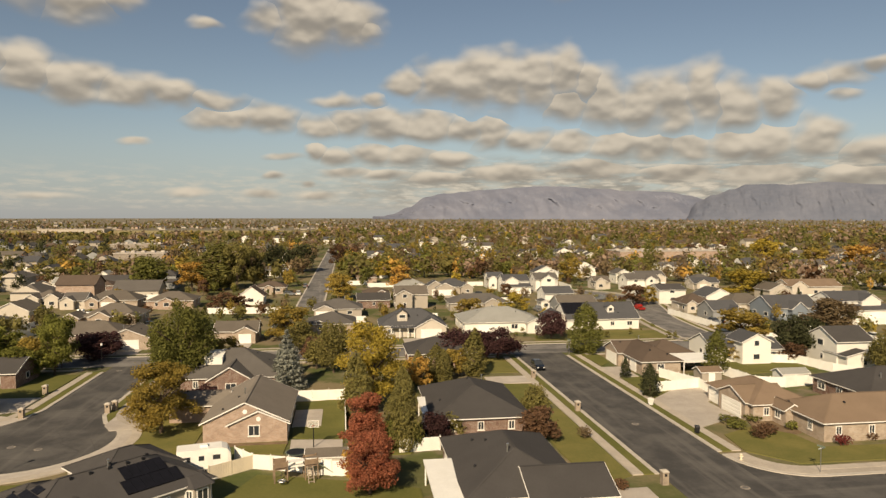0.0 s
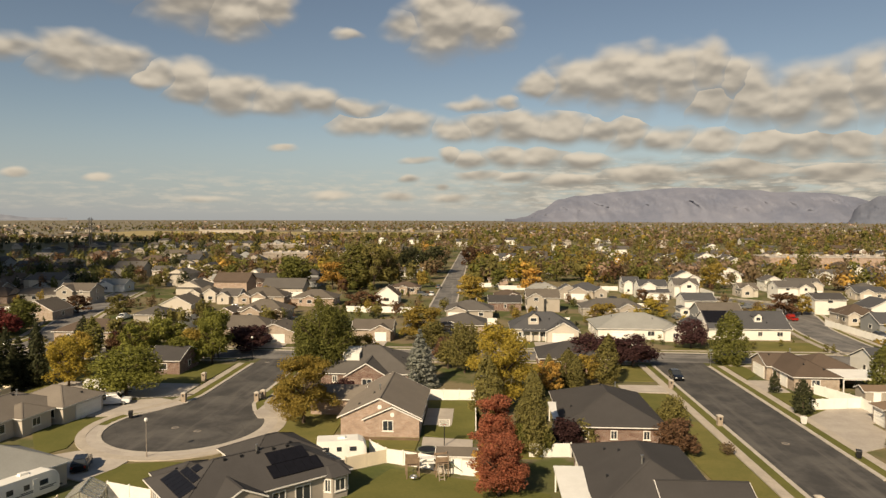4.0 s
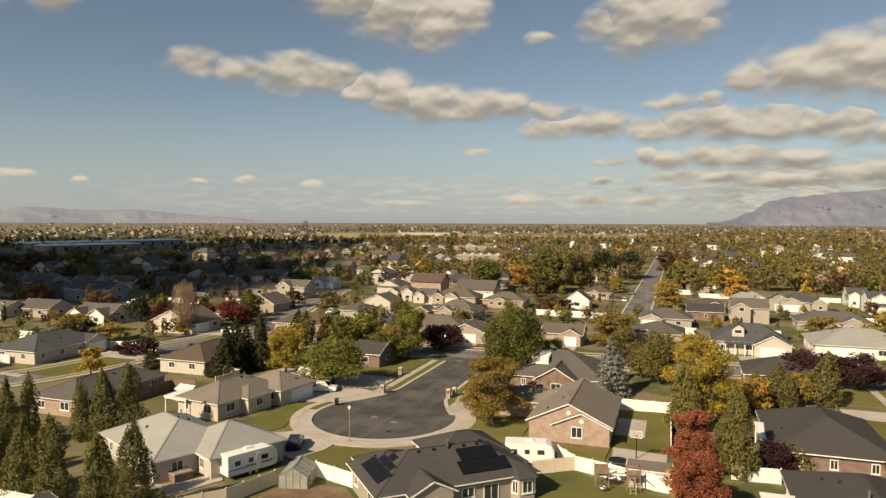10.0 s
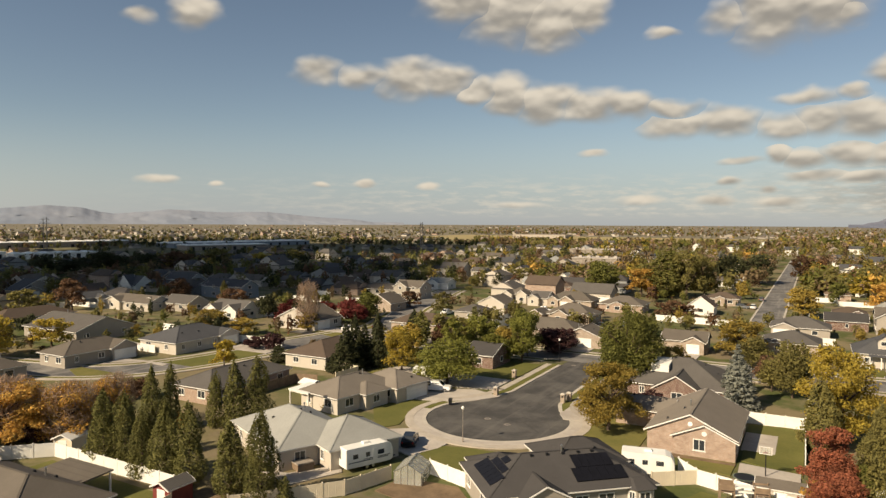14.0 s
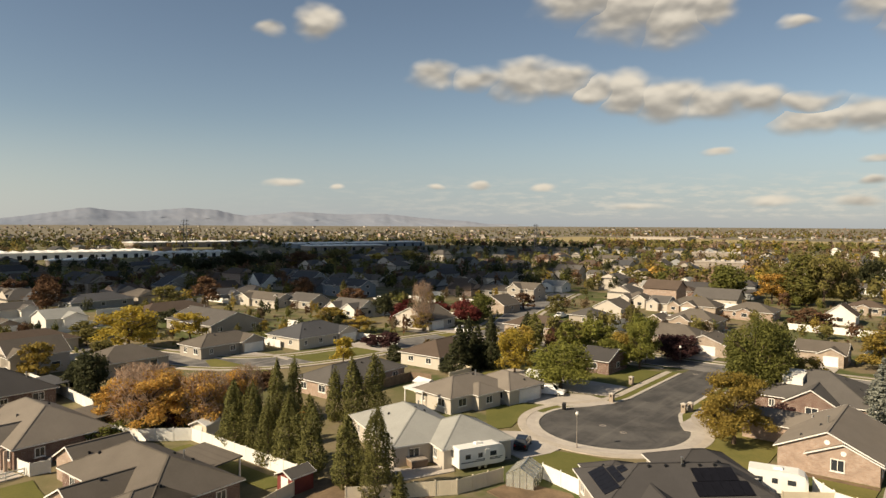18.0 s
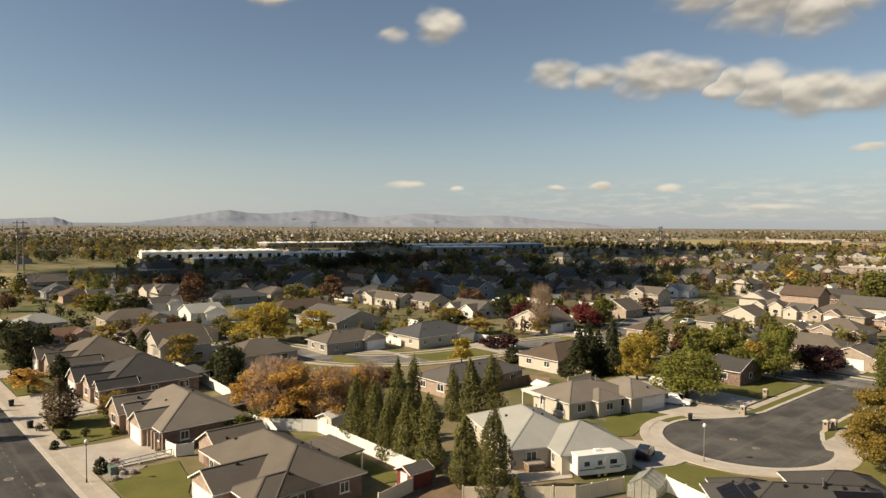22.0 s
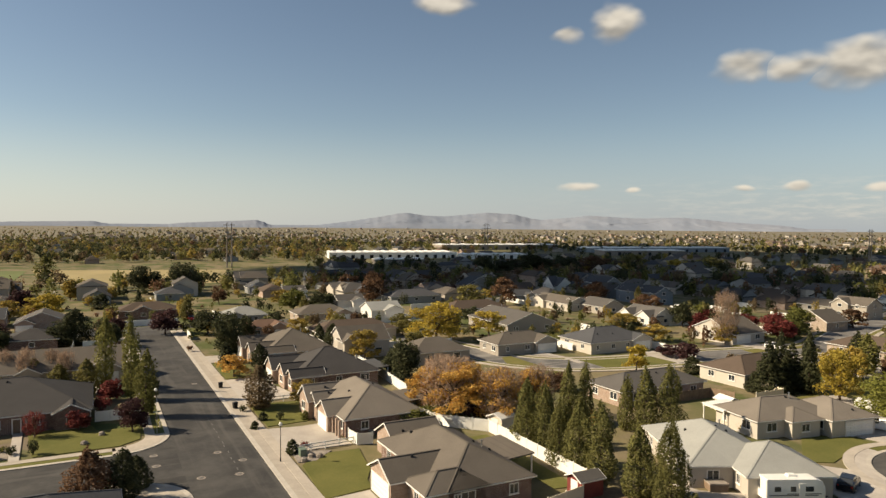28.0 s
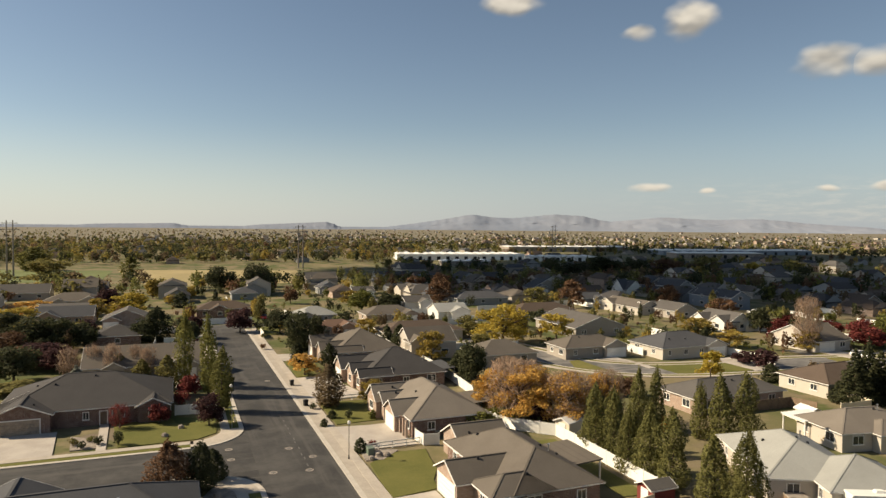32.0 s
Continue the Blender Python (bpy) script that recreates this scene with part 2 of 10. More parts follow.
def brick_material(name, base, other):
    m = bpy.data.materials.new(name)
    m.use_nodes = True
    N = Nodes(m.node_tree)
    geo = N.add("ShaderNodeNewGeometry")
    pos = geo.outputs["Position"]
    s = N.add("ShaderNodeSeparateXYZ", ins={0: pos})
    run = N.math("ADD", s.outputs[0], s.outputs[1])
    vec = N.add("ShaderNodeCombineXYZ", ins={0: run, 1: s.outputs[2], 2: 0.0}).outputs[0]
    br = N.add("ShaderNodeTexBrick", ins={"Vector": vec, "Color1": rgb(*base), "Color2": rgb(*other),
                                          "Mortar": rgb(0.42, 0.38, 0.33), "Scale": 1.0, "Mortar Size": 0.012,
                                          "Brick Width": 0.42, "Row Height": 0.16, "Bias": 0.0})
    blot = N.noise(pos, 1.1, 4.0, 0.65)
    col = N.mix(N.ramp(blot, 0.35, 0.7), br.outputs["Color"], N.mix(0.5, br.outputs["Color"], rgb(*[c * 0.62 for c in other])))
    p = N.add("ShaderNodeBsdfPrincipled", ins={"Base Color": col, "Roughness": 0.9, "Specular IOR Level": 0.2})
    bp = N.add("ShaderNodeBump", ins={"Strength": 0.5, "Distance": 0.02, "Height": br.outputs["Fac"]})
    bp.invert = True
    N.t.links.new(bp.outputs[0], p.inputs["Normal"])
    N.t.links.new(p.outputs[0], N.add("ShaderNodeOutputMaterial").inputs[0])
    return m


def siding_material(name, base):
    """Lapped boards: a shallow saw-tooth relief by height, and dust."""
    m = material(name, rgb(*base), rgb(*[c * 0.86 for c in base]), rough=0.6, scale=0.5, grain=5.0, spread=0.8, per_object=0.05)
    N = Nodes(m.node_tree, False)
    p = [n for n in N.t.nodes if n.type == "BSDF_PRINCIPLED"][0]
    z = N.add("ShaderNodeSeparateXYZ", ins={0: N.add("ShaderNodeNewGeometry").outputs["Position"]}).outputs[2]
    lap = N.math("FRACT", N.math("MULTIPLY", z, 5.0))
    bp = N.add("ShaderNodeBump", ins={"Strength": 0.6, "Distance": 0.03, "Height": lap})
    N.t.links.new(bp.outputs[0], p.inputs["Normal"])
    return m


def ground_material():
    """Yards seen from above: dry grass, green grass, soil and gravel in uneven patches; fields farther out."""
    m = bpy.data.materials.new("yards")
    m.use_nodes = True
    N = Nodes(m.node_tree)
    pos = N.add("ShaderNodeNewGeometry").outputs["Position"]
    wide = N.noise(pos, 0.012, 4.0, 0.6)
    mid = N.noise(pos, 0.07, 5.0, 0.65)
    fine = N.noise(pos, 1.4, 4.0, 0.7)
    green = N.mix(fine, rgb(0.055, 0.075, 0.022), rgb(0.10, 0.11, 0.04))
    dry = N.mix(fine, rgb(0.15, 0.12, 0.065), rgb(0.25, 0.20, 0.12))
    soil = N.mix(fine, rgb(0.12, 0.09, 0.06), rgb(0.22, 0.18, 0.13))
    a = N.mix(N.ramp(mid, 0.42, 0.6), green, dry)
    b = N.mix(N.ramp(N.noise(pos, 0.11, 4.0), 0.55, 0.7), a, soil)
    c = N.mix(N.math("MULTIPLY", N.ramp(wide, 0.45, 0.65), 0.6), b, dry)
    # open plain round the town: dry pasture and stubble, paled to mimic haze
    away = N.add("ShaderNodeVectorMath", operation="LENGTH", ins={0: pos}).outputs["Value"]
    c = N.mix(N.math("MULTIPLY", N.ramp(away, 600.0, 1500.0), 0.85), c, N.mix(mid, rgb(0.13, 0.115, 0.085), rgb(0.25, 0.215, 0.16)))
    p = N.add("ShaderNodeBsdfPrincipled", ins={"Base Color": c, "Roughness": 0.95, "Specular IOR Level": 0.1})
    bp = N.add("ShaderNodeBump", ins={"Strength": 0.4, "Distance": 0.05, "Height": fine})
    N.t.links.new(bp.outputs[0], p.inputs["Normal"])
    N.t.links.new(p.outputs[0], N.add("ShaderNodeOutputMaterial").inputs[0])
    return m


def asphalt_material(name="asphalt", k=1.0):
    """Worn asphalt: pale and dark blotches, sealed cracks and tyre-darkened strips."""
    m = bpy.data.materials.new(name)
    m.use_nodes = True
    N = Nodes(m.node_tree)
    co = N.add("ShaderNodeTexCoord").outputs["Object"]
    broad = N.noise(co, 0.16, 5.0, 0.65)
    fine = N.noise(co, 6.0, 4.0, 0.75)
    st = N.add("ShaderNodeMapping", ins={0: co, 3: (0.55, 0.03, 1.0)}).outputs[0]
    tracks = N.noise(st, 1.0, 3.0, 0.6)
    col = N.mix(N.ramp(broad, 0.35, 0.68), rgb(0.040 * k, 0.038 * k, 0.036 * k), rgb(0.090 * k, 0.084 * k, 0.076 * k))
    col = N.mix(N.math("MULTIPLY", N.ramp(tracks, 0.5, 0.68), 0.5), col, rgb(0.125 * k, 0.115 * k, 0.102 * k))
    col = N.mix(N.math("MULTIPLY", fine, 0.4), col, rgb(0.055, 0.052, 0.048))
    vor = N.add("ShaderNodeTexVoronoi", feature="DISTANCE_TO_EDGE", ins={"Vector": co, "Scale": 0.13})
    crack = N.ramp(vor.outputs["Distance"], 0.010, 0.003)
    col = N.mix(N.math("MULTIPLY", crack, 0.18), col, rgb(0.018, 0.017, 0.017))
    p = N.add("ShaderNodeBsdfPrincipled", ins={"Base Color": col, "Roughness": 0.88, "Specular IOR Level": 0.25})
    bp = N.add("ShaderNodeBump", ins={"Strength": 0.3, "Distance": 0.02, "Height": fine})
    N.t.links.new(bp.outputs[0], p.inputs["Normal"])
    N.t.links.new(p.outputs[0], N.add("ShaderNodeOutputMaterial").inputs[0])
    return m


def glass_material():
    m = bpy.data.materials.new("window_glass")
    m.use_nodes = True
    N = Nodes(m.node_tree)
    p = N.add("ShaderNodeBsdfPrincipled", ins={"Base Color": rgb(0.035, 0.04, 0.045), "Roughness": 0.06, "Specular IOR Level": 0.7})
    N.t.links.new(p.outputs[0], N.add("ShaderNodeOutputMaterial").inputs[0])
    return m


M = {
    # the palest asphalt has the sheen of far, grazing views put into its colour
    "ground": ground_material(), "asphalt": asphalt_material(k=1.3), "asphalt_dark": asphalt_material("dark_asphalt", 0.88), "asphalt_pale": asphalt_material("grazing_pale_asphalt", 2.7), "glass": glass_material(),
    "concrete": material("concrete", rgb(0.46, 0.41, 0.35), rgb(0.34, 0.30, 0.26), rough=0.9, scale=0.35, grain=4.0, bump=0.2, per_object=0.06),
    "walkway": material("walkway_concrete", rgb(0.44, 0.38, 0.31), rgb(0.33, 0.29, 0.24), rough=0.9, scale=0.5, grain=4.0, bump=0.2, per_object=0.08),
    "kerb": material("kerb_concrete", rgb(0.50, 0.45, 0.38), rgb(0.38, 0.34, 0.29), rough=0.9, scale=0.8, grain=6.0),
    "lawn": material("lawn_grass", rgb(0.165, 0.150, 0.050), rgb(0.080, 0.090, 0.026), rough=0.95, scale=0.16, grain=3.0, spread=0.8, bump=0.6, spec=0.08),
    "lawn_dry": material("dry_lawn_grass", rgb(0.20, 0.17, 0.06), rgb(0.10, 0.105, 0.032), rough=0.95, scale=0.22, grain=3.0, spread=0.8, bump=0.6, spec=0.08),
    "soil": material("garden_soil", rgb(0.23, 0.16, 0.10), rgb(0.12, 0.085, 0.055), rough=0.95, scale=0.5, grain=3.0, bump=0.8, spec=0.08),
    "gravel": material("gravel", rgb(0.36, 0.31, 0.26), rgb(0.18, 0.15, 0.125), rough=0.95, scale=1.2, grain=7.0, bump=0.8, spec=0.1),
    "field": material("dry_field", rgb(0.36, 0.28, 0.13), rgb(0.25, 0.20, 0.09), rough=0.95, scale=0.03, grain=0.4),
    "field_green": material("green_field", rgb(0.14, 0.16, 0.05), rgb(0.09, 0.11, 0.03), rough=0.95, scale=0.03, grain=0.4),
    "white": material("white_vinyl", rgb(0.80, 0.78, 0.72), rgb(0.70, 0.68, 0.62), rough=0.45, scale=0.6, grain=5.0, per_object=0.03),
    "fascia": material("white_painted_trim", rgb(0.78, 0.75, 0.69), rgb(0.68, 0.65, 0.6), rough=0.5, scale=0.8, grain=6.0),
    "cream": material("cream_painted_panel", rgb(0.72, 0.62, 0.46), rgb(0.62, 0.53, 0.40), rough=0.55, scale=0.6, grain=5.0),
    "dark_metal": material("dark_metal", rgb(0.035, 0.035, 0.037), rgb(0.02, 0.02, 0.02), rough=0.5, metal=0.6, scale=2.0),
    "metal": material("galvanised_metal", rgb(0.55, 0.55, 0.54), rgb(0.42, 0.42, 0.41), rough=0.35, metal=0.9, scale=2.0),
    "solar": material("solar_cells", rgb(0.012, 0.012, 0.016), rgb(0.008, 0.008, 0.010), rough=0.4, scale=2.0, spec=0.12),
    "rubber": material("tyre_rubber", rgb(0.02, 0.02, 0.02), rgb(0.014, 0.014, 0.014), rough=0.85),
    "bark": material("bark", rgb(0.12, 0.085, 0.06), rgb(0.06, 0.042, 0.03), rough=0.95, scale=2.0, grain=9.0, bump=0.6),
    "bark_pale": material("pale_bark", rgb(0.34, 0.28, 0.22), rgb(0.22, 0.18, 0.14), rough=0.95, scale=2.0, grain=9.0),
    "wood": material("weathered_wood", rgb(0.26, 0.18, 0.12), rgb(0.15, 0.105, 0.07), rough=0.85, scale=1.5, grain=8.0, per_object=0.12),
    "stone": material("pale_cut_stone", rgb(0.36, 0.29, 0.22), rgb(0.22, 0.175, 0.135), rough=0.9, scale=1.6, grain=4.0, bump=0.6),
    "paint_black": material("black_car_paint", rgb(0.012, 0.013, 0.016), rough=0.18, scale=3.0, spec=0.6),
    "paint_white": material("white_car_paint", rgb(0.78, 0.77, 0.74), rgb(0.72, 0.71, 0.68), rough=0.22, scale=3.0, spec=0.5),
    "paint_red": material("red_car_paint", rgb(0.33, 0.025, 0.02), rough=0.22, scale=3.0, spec=0.5),
    "paint_grey": material("grey_car_paint", rgb(0.16, 0.17, 0.18), rough=0.22, scale=3.0, spec=0.5),
    "red_light": material("red_lens", rgb(0.35, 0.02, 0.015), rough=0.25),
    "clear_light": material("clear_lens", rgb(0.7, 0.7, 0.68), rough=0.15),
    "hedge": leaf_material("hedge_leaves", (0.055, 0.075, 0.025), (0.025, 0.035, 0.012)),
    "poly": material("cloudy_greenhouse_sheet", rgb(0.55, 0.54, 0.47), rgb(0.42, 0.41, 0.35), rough=0.4, scale=0.8, grain=5.0),
    "red_barn": material("red_painted_boards", rgb(0.20, 0.045, 0.035), rgb(0.13, 0.03, 0.025), rough=0.7, scale=1.0),
    "green_metal": material("green_metal_box", rgb(0.16, 0.2, 0.15), rough=0.5),
}
ROOFS = {k: roof_material(k + "_shingles", c) for k, c in {
    "charcoal": (0.072, 0.067, 0.064), "grey": (0.115, 0.105, 0.095), "brown": (0.115, 0.085, 0.065), "tan": (0.21, 0.15, 0.105),
    "pale": (0.315, 0.312, 0.285), "taupe": (0.138, 0.118, 0.097), "slate": (0.085, 0.085, 0.088), "rust": (0.17, 0.105, 0.075), "drab": (0.215, 0.185, 0.152)}.items()}
WALLS = {
    "brick": brick_material("rose_brick", (0.42, 0.305, 0.235), (0.34, 0.235, 0.175)),
    "brick_dark": brick_material("dark_red_brick", (0.21, 0.125, 0.095), (0.15, 0.085, 0.065)),
    "brick_tan": brick_material("tan_brick", (0.42, 0.335, 0.26), (0.34, 0.26, 0.195)),
    "cream": siding_material("cream_siding", (0.53, 0.475, 0.40)), "white": siding_material("white_siding", (0.76, 0.73, 0.66)),
    "beige": siding_material("beige_stucco", (0.375, 0.33, 0.275)), "grey": siding_material("grey_siding", (0.27, 0.275, 0.27)),
    "blue": siding_material("blue_grey_siding", (0.20, 0.235, 0.27))}
M["poly"].node_tree.nodes["Principled BSDF"].inputs["Alpha"].default_value = 0.38
LEAF = {
    "green": leaf_material("green_leaves", (0.19, 0.185, 0.05), (0.1, 0.105, 0.03)),
    "olive": leaf_material("olive_leaves", (0.235, 0.2, 0.066), (0.135, 0.122, 0.044)),
    "yellow": leaf_material("yellow_leaves", (0.48, 0.35, 0.062), (0.32, 0.25, 0.054)),
    "gold": leaf_material("golden_leaves", (0.385, 0.265, 0.062), (0.225, 0.175, 0.048)),
    "fresh": leaf_material("fresh_green_leaves", (0.27, 0.265, 0.062), (0.15, 0.155, 0.04)),
    "orange": leaf_material("orange_leaves", (0.60, 0.36, 0.095), (0.42, 0.25, 0.07)),
    "red": leaf_material("red_leaves", (0.40, 0.13, 0.075), (0.25, 0.10, 0.055)),
    "crimson": leaf_material("crimson_leaves", (0.20, 0.045, 0.038), (0.10, 0.03, 0.026)),
    "purple": leaf_material("purple_leaves", (0.095, 0.045, 0.042), (0.05, 0.026, 0.027)),
    "rust": leaf_material("rust_leaves", (0.18, 0.098, 0.055), (0.10, 0.06, 0.036)),
    "conifer": leaf_material("conifer_needles", (0.19, 0.175, 0.058), (0.10, 0.10, 0.036)),
    "dark": leaf_material("dark_needles", (0.075, 0.078, 0.036), (0.040, 0.044, 0.022)),
    "blue": leaf_material("blue_spruce_needles", (0.33, 0.335, 0.275), (0.20, 0.21, 0.18)),
    "poplar": leaf_material("poplar_leaves", (0.20, 0.185, 0.055), (0.11, 0.108, 0.035)),
    "twig": leaf_material("bare_twigs", (0.40, 0.28, 0.19), (0.27, 0.19, 0.14)),
    # on the far woods this pale brown stands in for haze
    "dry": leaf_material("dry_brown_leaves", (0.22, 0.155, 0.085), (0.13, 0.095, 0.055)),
}

# ---- builders ----
TURN = 8.0          # the streets' turn against the world's axes, degrees
GRID = pose(0, 0, 0, 0, 0, TURN)


def at(a, b, z=0.0, rot=0.0):
    """A pose at street coordinates a, b (a across, b away), turned by rot against the streets."""
    return GRID @ pose(a, b, z, 0, 0, rot)


class Shape:
    """Vertices and faces of one mesh."""
    def __init__(self):
        self.v, self.f = [], []

    def face(self, *pts):
        n = len(self.v)
        self.v += [tuple(p) for p in pts]
        self.f.append(tuple(range(n, n + len(pts))))
        return self

    def hexa(self, bottom, top):
        """A solid between two quads (both counter-clockwise from above)."""
        n = len(self.v)
        self.v += [tuple(p) for p in bottom] + [tuple(p) for p in top]
        self.f += [(n + 3, n + 2, n + 1, n), (n + 4, n + 5, n + 6, n + 7)]
        for i in range(4):
            j = (i + 1) % 4
            self.f.append((n + i, n + j, n + 4 + j, n + 4 + i))
        return self

    def box(self, x0, x1, y0, y1, z0, z1):
        return self.hexa([(x0, y0, z0), (x1, y0, z0), (x1, y1, z0), (x0, y1, z0)], [(x0, y0, z1), (x1, y0, z1), (x1, y1, z1), (x0, y1, z1)])

    def bar(self, p, q, w, h=None):
        """A square bar from p to q."""
        p, q, h = Vector(p), Vector(q), h or w
        d = (q - p).normalized()
        s = d.cross(Vector((0, 0, 1)))
        s = s.normalized() if s.length > 1e-3 else Vector((1, 0, 0))
        u = s.cross(d).normalized()
        s, u = s * w / 2, u * h / 2
        return self.hexa([p - s - u, p + s - u, p + s + u, p - s + u], [q - s - u, q + s - u, q + s + u, q - s + u])

    def tube(self, rings, sides=8, cap=True):
        """rings: (x, y, z, radius)."""
        n = len(self.v)
        for x, y, z, r in rings:
            for i in range(sides):
                t = 2 * math.pi * i / sides
                self.v.append((x + r * math.cos(t), y + r * math.sin(t), z))
        for k in range(len(rings) - 1):
            for i in range(sides):
                j = (i + 1) % sides
                self.f.append((n + k * sides + i, n + k * sides + j, n + (k + 1) * sides + j, n + (k + 1) * sides + i))
        if cap:
            self.f.append(tuple(n + (len(rings) - 1) * sides + i for i in range(sides)))
            self.f.append(tuple(n + i for i in reversed(range(sides))))
        return self

    def limb(self, p, q, r0, r1, sides=5):
        p, q = Vector(p), Vector(q)
        d = (q - p).normalized()
        s = d.cross(Vector((0.3, 0.2, 1))).normalized()
        u = s.cross(d)
        n = len(self.v)
        for c, r in ((p, r0), (q, r1)):
            for i in range(sides):
                t = 2 * math.pi * i / sides
                self.v.append(tuple(c + s * r * math.cos(t) + u * r * math.sin(t)))
        for i in range(sides):
            j = (i + 1) % sides
            self.f.append((n + i, n + j, n + sides + j, n + sides + i))
        return self

    def plate(self, outline, z0, z1):
        """A flat slab with any outline (counter-clockwise)."""
        n, k = len(self.v), len(outline)
        self.v += [(x, y, z0) for x, y in outline] + [(x, y, z1) for x, y in outline]
        self.f += [tuple(n + k + i for i in range(k)), tuple(n + i for i in reversed(range(k)))]
        for i in range(k):
            j = (i + 1) % k
            self.f.append((n + i, n + j, n + k + j, n + k + i))
        return self

    def mesh(self, name, mat):
        me = bpy.data.meshes.new(name)
        me.from_pydata(self.v, [], self.f)
        me.materials.append(mat)
        me.update()
        return me


def part(name, shape, mat, parent, label="", m=None):
    """One mesh object under a thing or a part. shape: a Shape or a mesh."""
    me = shape.mesh(name, mat) if isinstance(shape, Shape) else shape
    ob = new(name, me)
    ob.parent = parent
    if m is not None:
        ob.matrix_basis = m
    if label:
        tagged(ob, label)
    return ob


def thing(name, m, label, category, group="", kind=""):
    ob = new(name)
    ob.empty_display_size = 0.5
    ob.matrix_basis = m
    return tagged(ob, label, category, group, kind)


def solid(name, shape, mat, m, label, category="", group="", kind=""):
    ob = new(name, shape.mesh(name, mat) if isinstance(shape, Shape) else shape)
    ob.matrix_basis = m
    return tagged(ob, label, category, group, kind)

# ---- ground and streets ----
def rise(r):
    """The plain lifts a little towards the horizon."""
    return 13.0 * (max(0.0, r - 2200.0) / 2700.0) ** 2


def disc(radius, rings=40, sides=96):
    s = Shape()
    s.v.append((0, 0, 0))
    rs = [radius * (i / rings) ** 2.2 for i in range(1, rings + 1)]
    for r in rs:
        s.v += [(r * math.cos(2 * math.pi * i / sides), r * math.sin(2 * math.pi * i / sides), rise(r)) for i in range(sides)]
    for i in range(sides):
        j = (i + 1) % sides
        s.f.append((0, 1 + i, 1 + j))
        for k in range(rings - 1):
            p, q = 1 + k * sides, 1 + (k + 1) * sides
            s.f.append((p + i, q + i, q + j, p + j))
    return s


solid("ground", disc(4900), M["ground"], pose(0, 0, 0), "suburban ground of dry grass, lawns and soil", "ground", kind="structure")


def strip(name, mat, a0, a1, b0, b1, z0, z1, label, category="", rot=0.0):
    ca, cb = (a0 + a1) / 2, (b0 + b1) / 2
    w, d = (a1 - a0) / 2, (b1 - b0) / 2
    s = Shape()
    s.box(-w, w, -d, d, z0, z1)
    return solid(name, s, M[mat], at(ca, cb, 0, rot), label, category or name, kind="structure")


ROADS, HOUSES = [], []


def road(a0, a1, b0, b1, z=0.03, mat="asphalt"):
    """Asphalt whose length runs along its own y."""
    ROADS.append((a0, a1, b0, b1))
    w, d = a1 - a0, b1 - b0
    s = Shape()
    turn = 0.0
    if w > d:
        w, d, turn = d, w, 90.0
    s.box(-w / 2, w / 2, -d / 2, d / 2, -0.2, z)
    return solid("road", s, M[mat], at((a0 + a1) / 2, (b0 + b1) / 2, 0, turn), "worn grey asphalt residential street", "road", kind="structure")


def edge_v(a, b0, b1, side, walk=True, verge=1.3, green="lawn"):
    """Kerb, verge and walk along b; side +1: the walk lies at greater a."""
    def lane(name, mat, d0, d1, z0, z1, label):
        x0, x1 = sorted((a + side * d0, a + side * d1))
        strip(name, mat, x0, x1, b0, b1, z0, z1, label)
    lane("kerb", "kerb", 0.0, 0.62, -0.2, 0.13, "pale concrete kerb and gutter")
    if walk:
        lane("verge", green, 0.62, 0.62 + verge, -0.2, 0.12, "narrow strip of dry grass by the kerb")
        lane("pavement", "walkway", 0.62 + verge, 1.9 + verge, -0.2, 0.15, "pale concrete pavement")


def edge_h(b, a0, a1, side, walk=True, verge=1.3, green="lawn"):
    def lane(name, mat, d0, d1, z0, z1, label):
        y0, y1 = sorted((b + side * d0, b + side * d1))
        strip(name, mat, a0, a1, y0, y1, z0, z1, label)
    lane("kerb", "kerb", 0.0, 0.62, -0.2, 0.13, "pale concrete kerb and gutter")
    if walk:
        lane("verge", green, 0.62, 0.62 + verge, -0.2, 0.12, "narrow strip of dry grass by the kerb")
        lane("pavement", "walkway", 0.62 + verge, 1.9 + verge, -0.2, 0.15, "pale concrete pavement")


def arc(ca, cb, r0, r1, d0, d1, n=24):
    """Outline of a ring piece between bearings d0 and d1 (degrees, counter-clockwise from a)."""
    out = [(ca + r1 * math.cos(radians(d0 + (d1 - d0) * i / n)), cb + r1 * math.sin(radians(d0 + (d1 - d0) * i / n))) for i in range(n + 1)]
    inn = [(ca + r0 * math.cos(radians(d0 + (d1 - d0) * i / n)), cb + r0 * math.sin(radians(d0 + (d1 - d0) * i / n))) for i in range(n + 1)]
    return out + inn[::-1]


def ring(name, mat, ca, cb, r0, r1, d0, d1, z0, z1, label, n=24):
    s = Shape()
    o = [(ca + r0 * math.cos(radians(d0 + (d1 - d0) * i / n)), cb + r0 * math.sin(radians(d0 + (d1 - d0) * i / n))) for i in range(n + 1)]
    p = [(ca + r1 * math.cos(radians(d0 + (d1 - d0) * i / n)), cb + r1 * math.sin(radians(d0 + (d1 - d0) * i / n))) for i in range(n + 1)]
    for i in range(n):
        q = [o[i], p[i], p[i + 1], o[i + 1]]
        s.hexa([(x, y, z0) for x, y in q], [(x, y, z1) for x, y in q])
    return solid(name, s, M[mat], GRID, label, name, kind="structure")


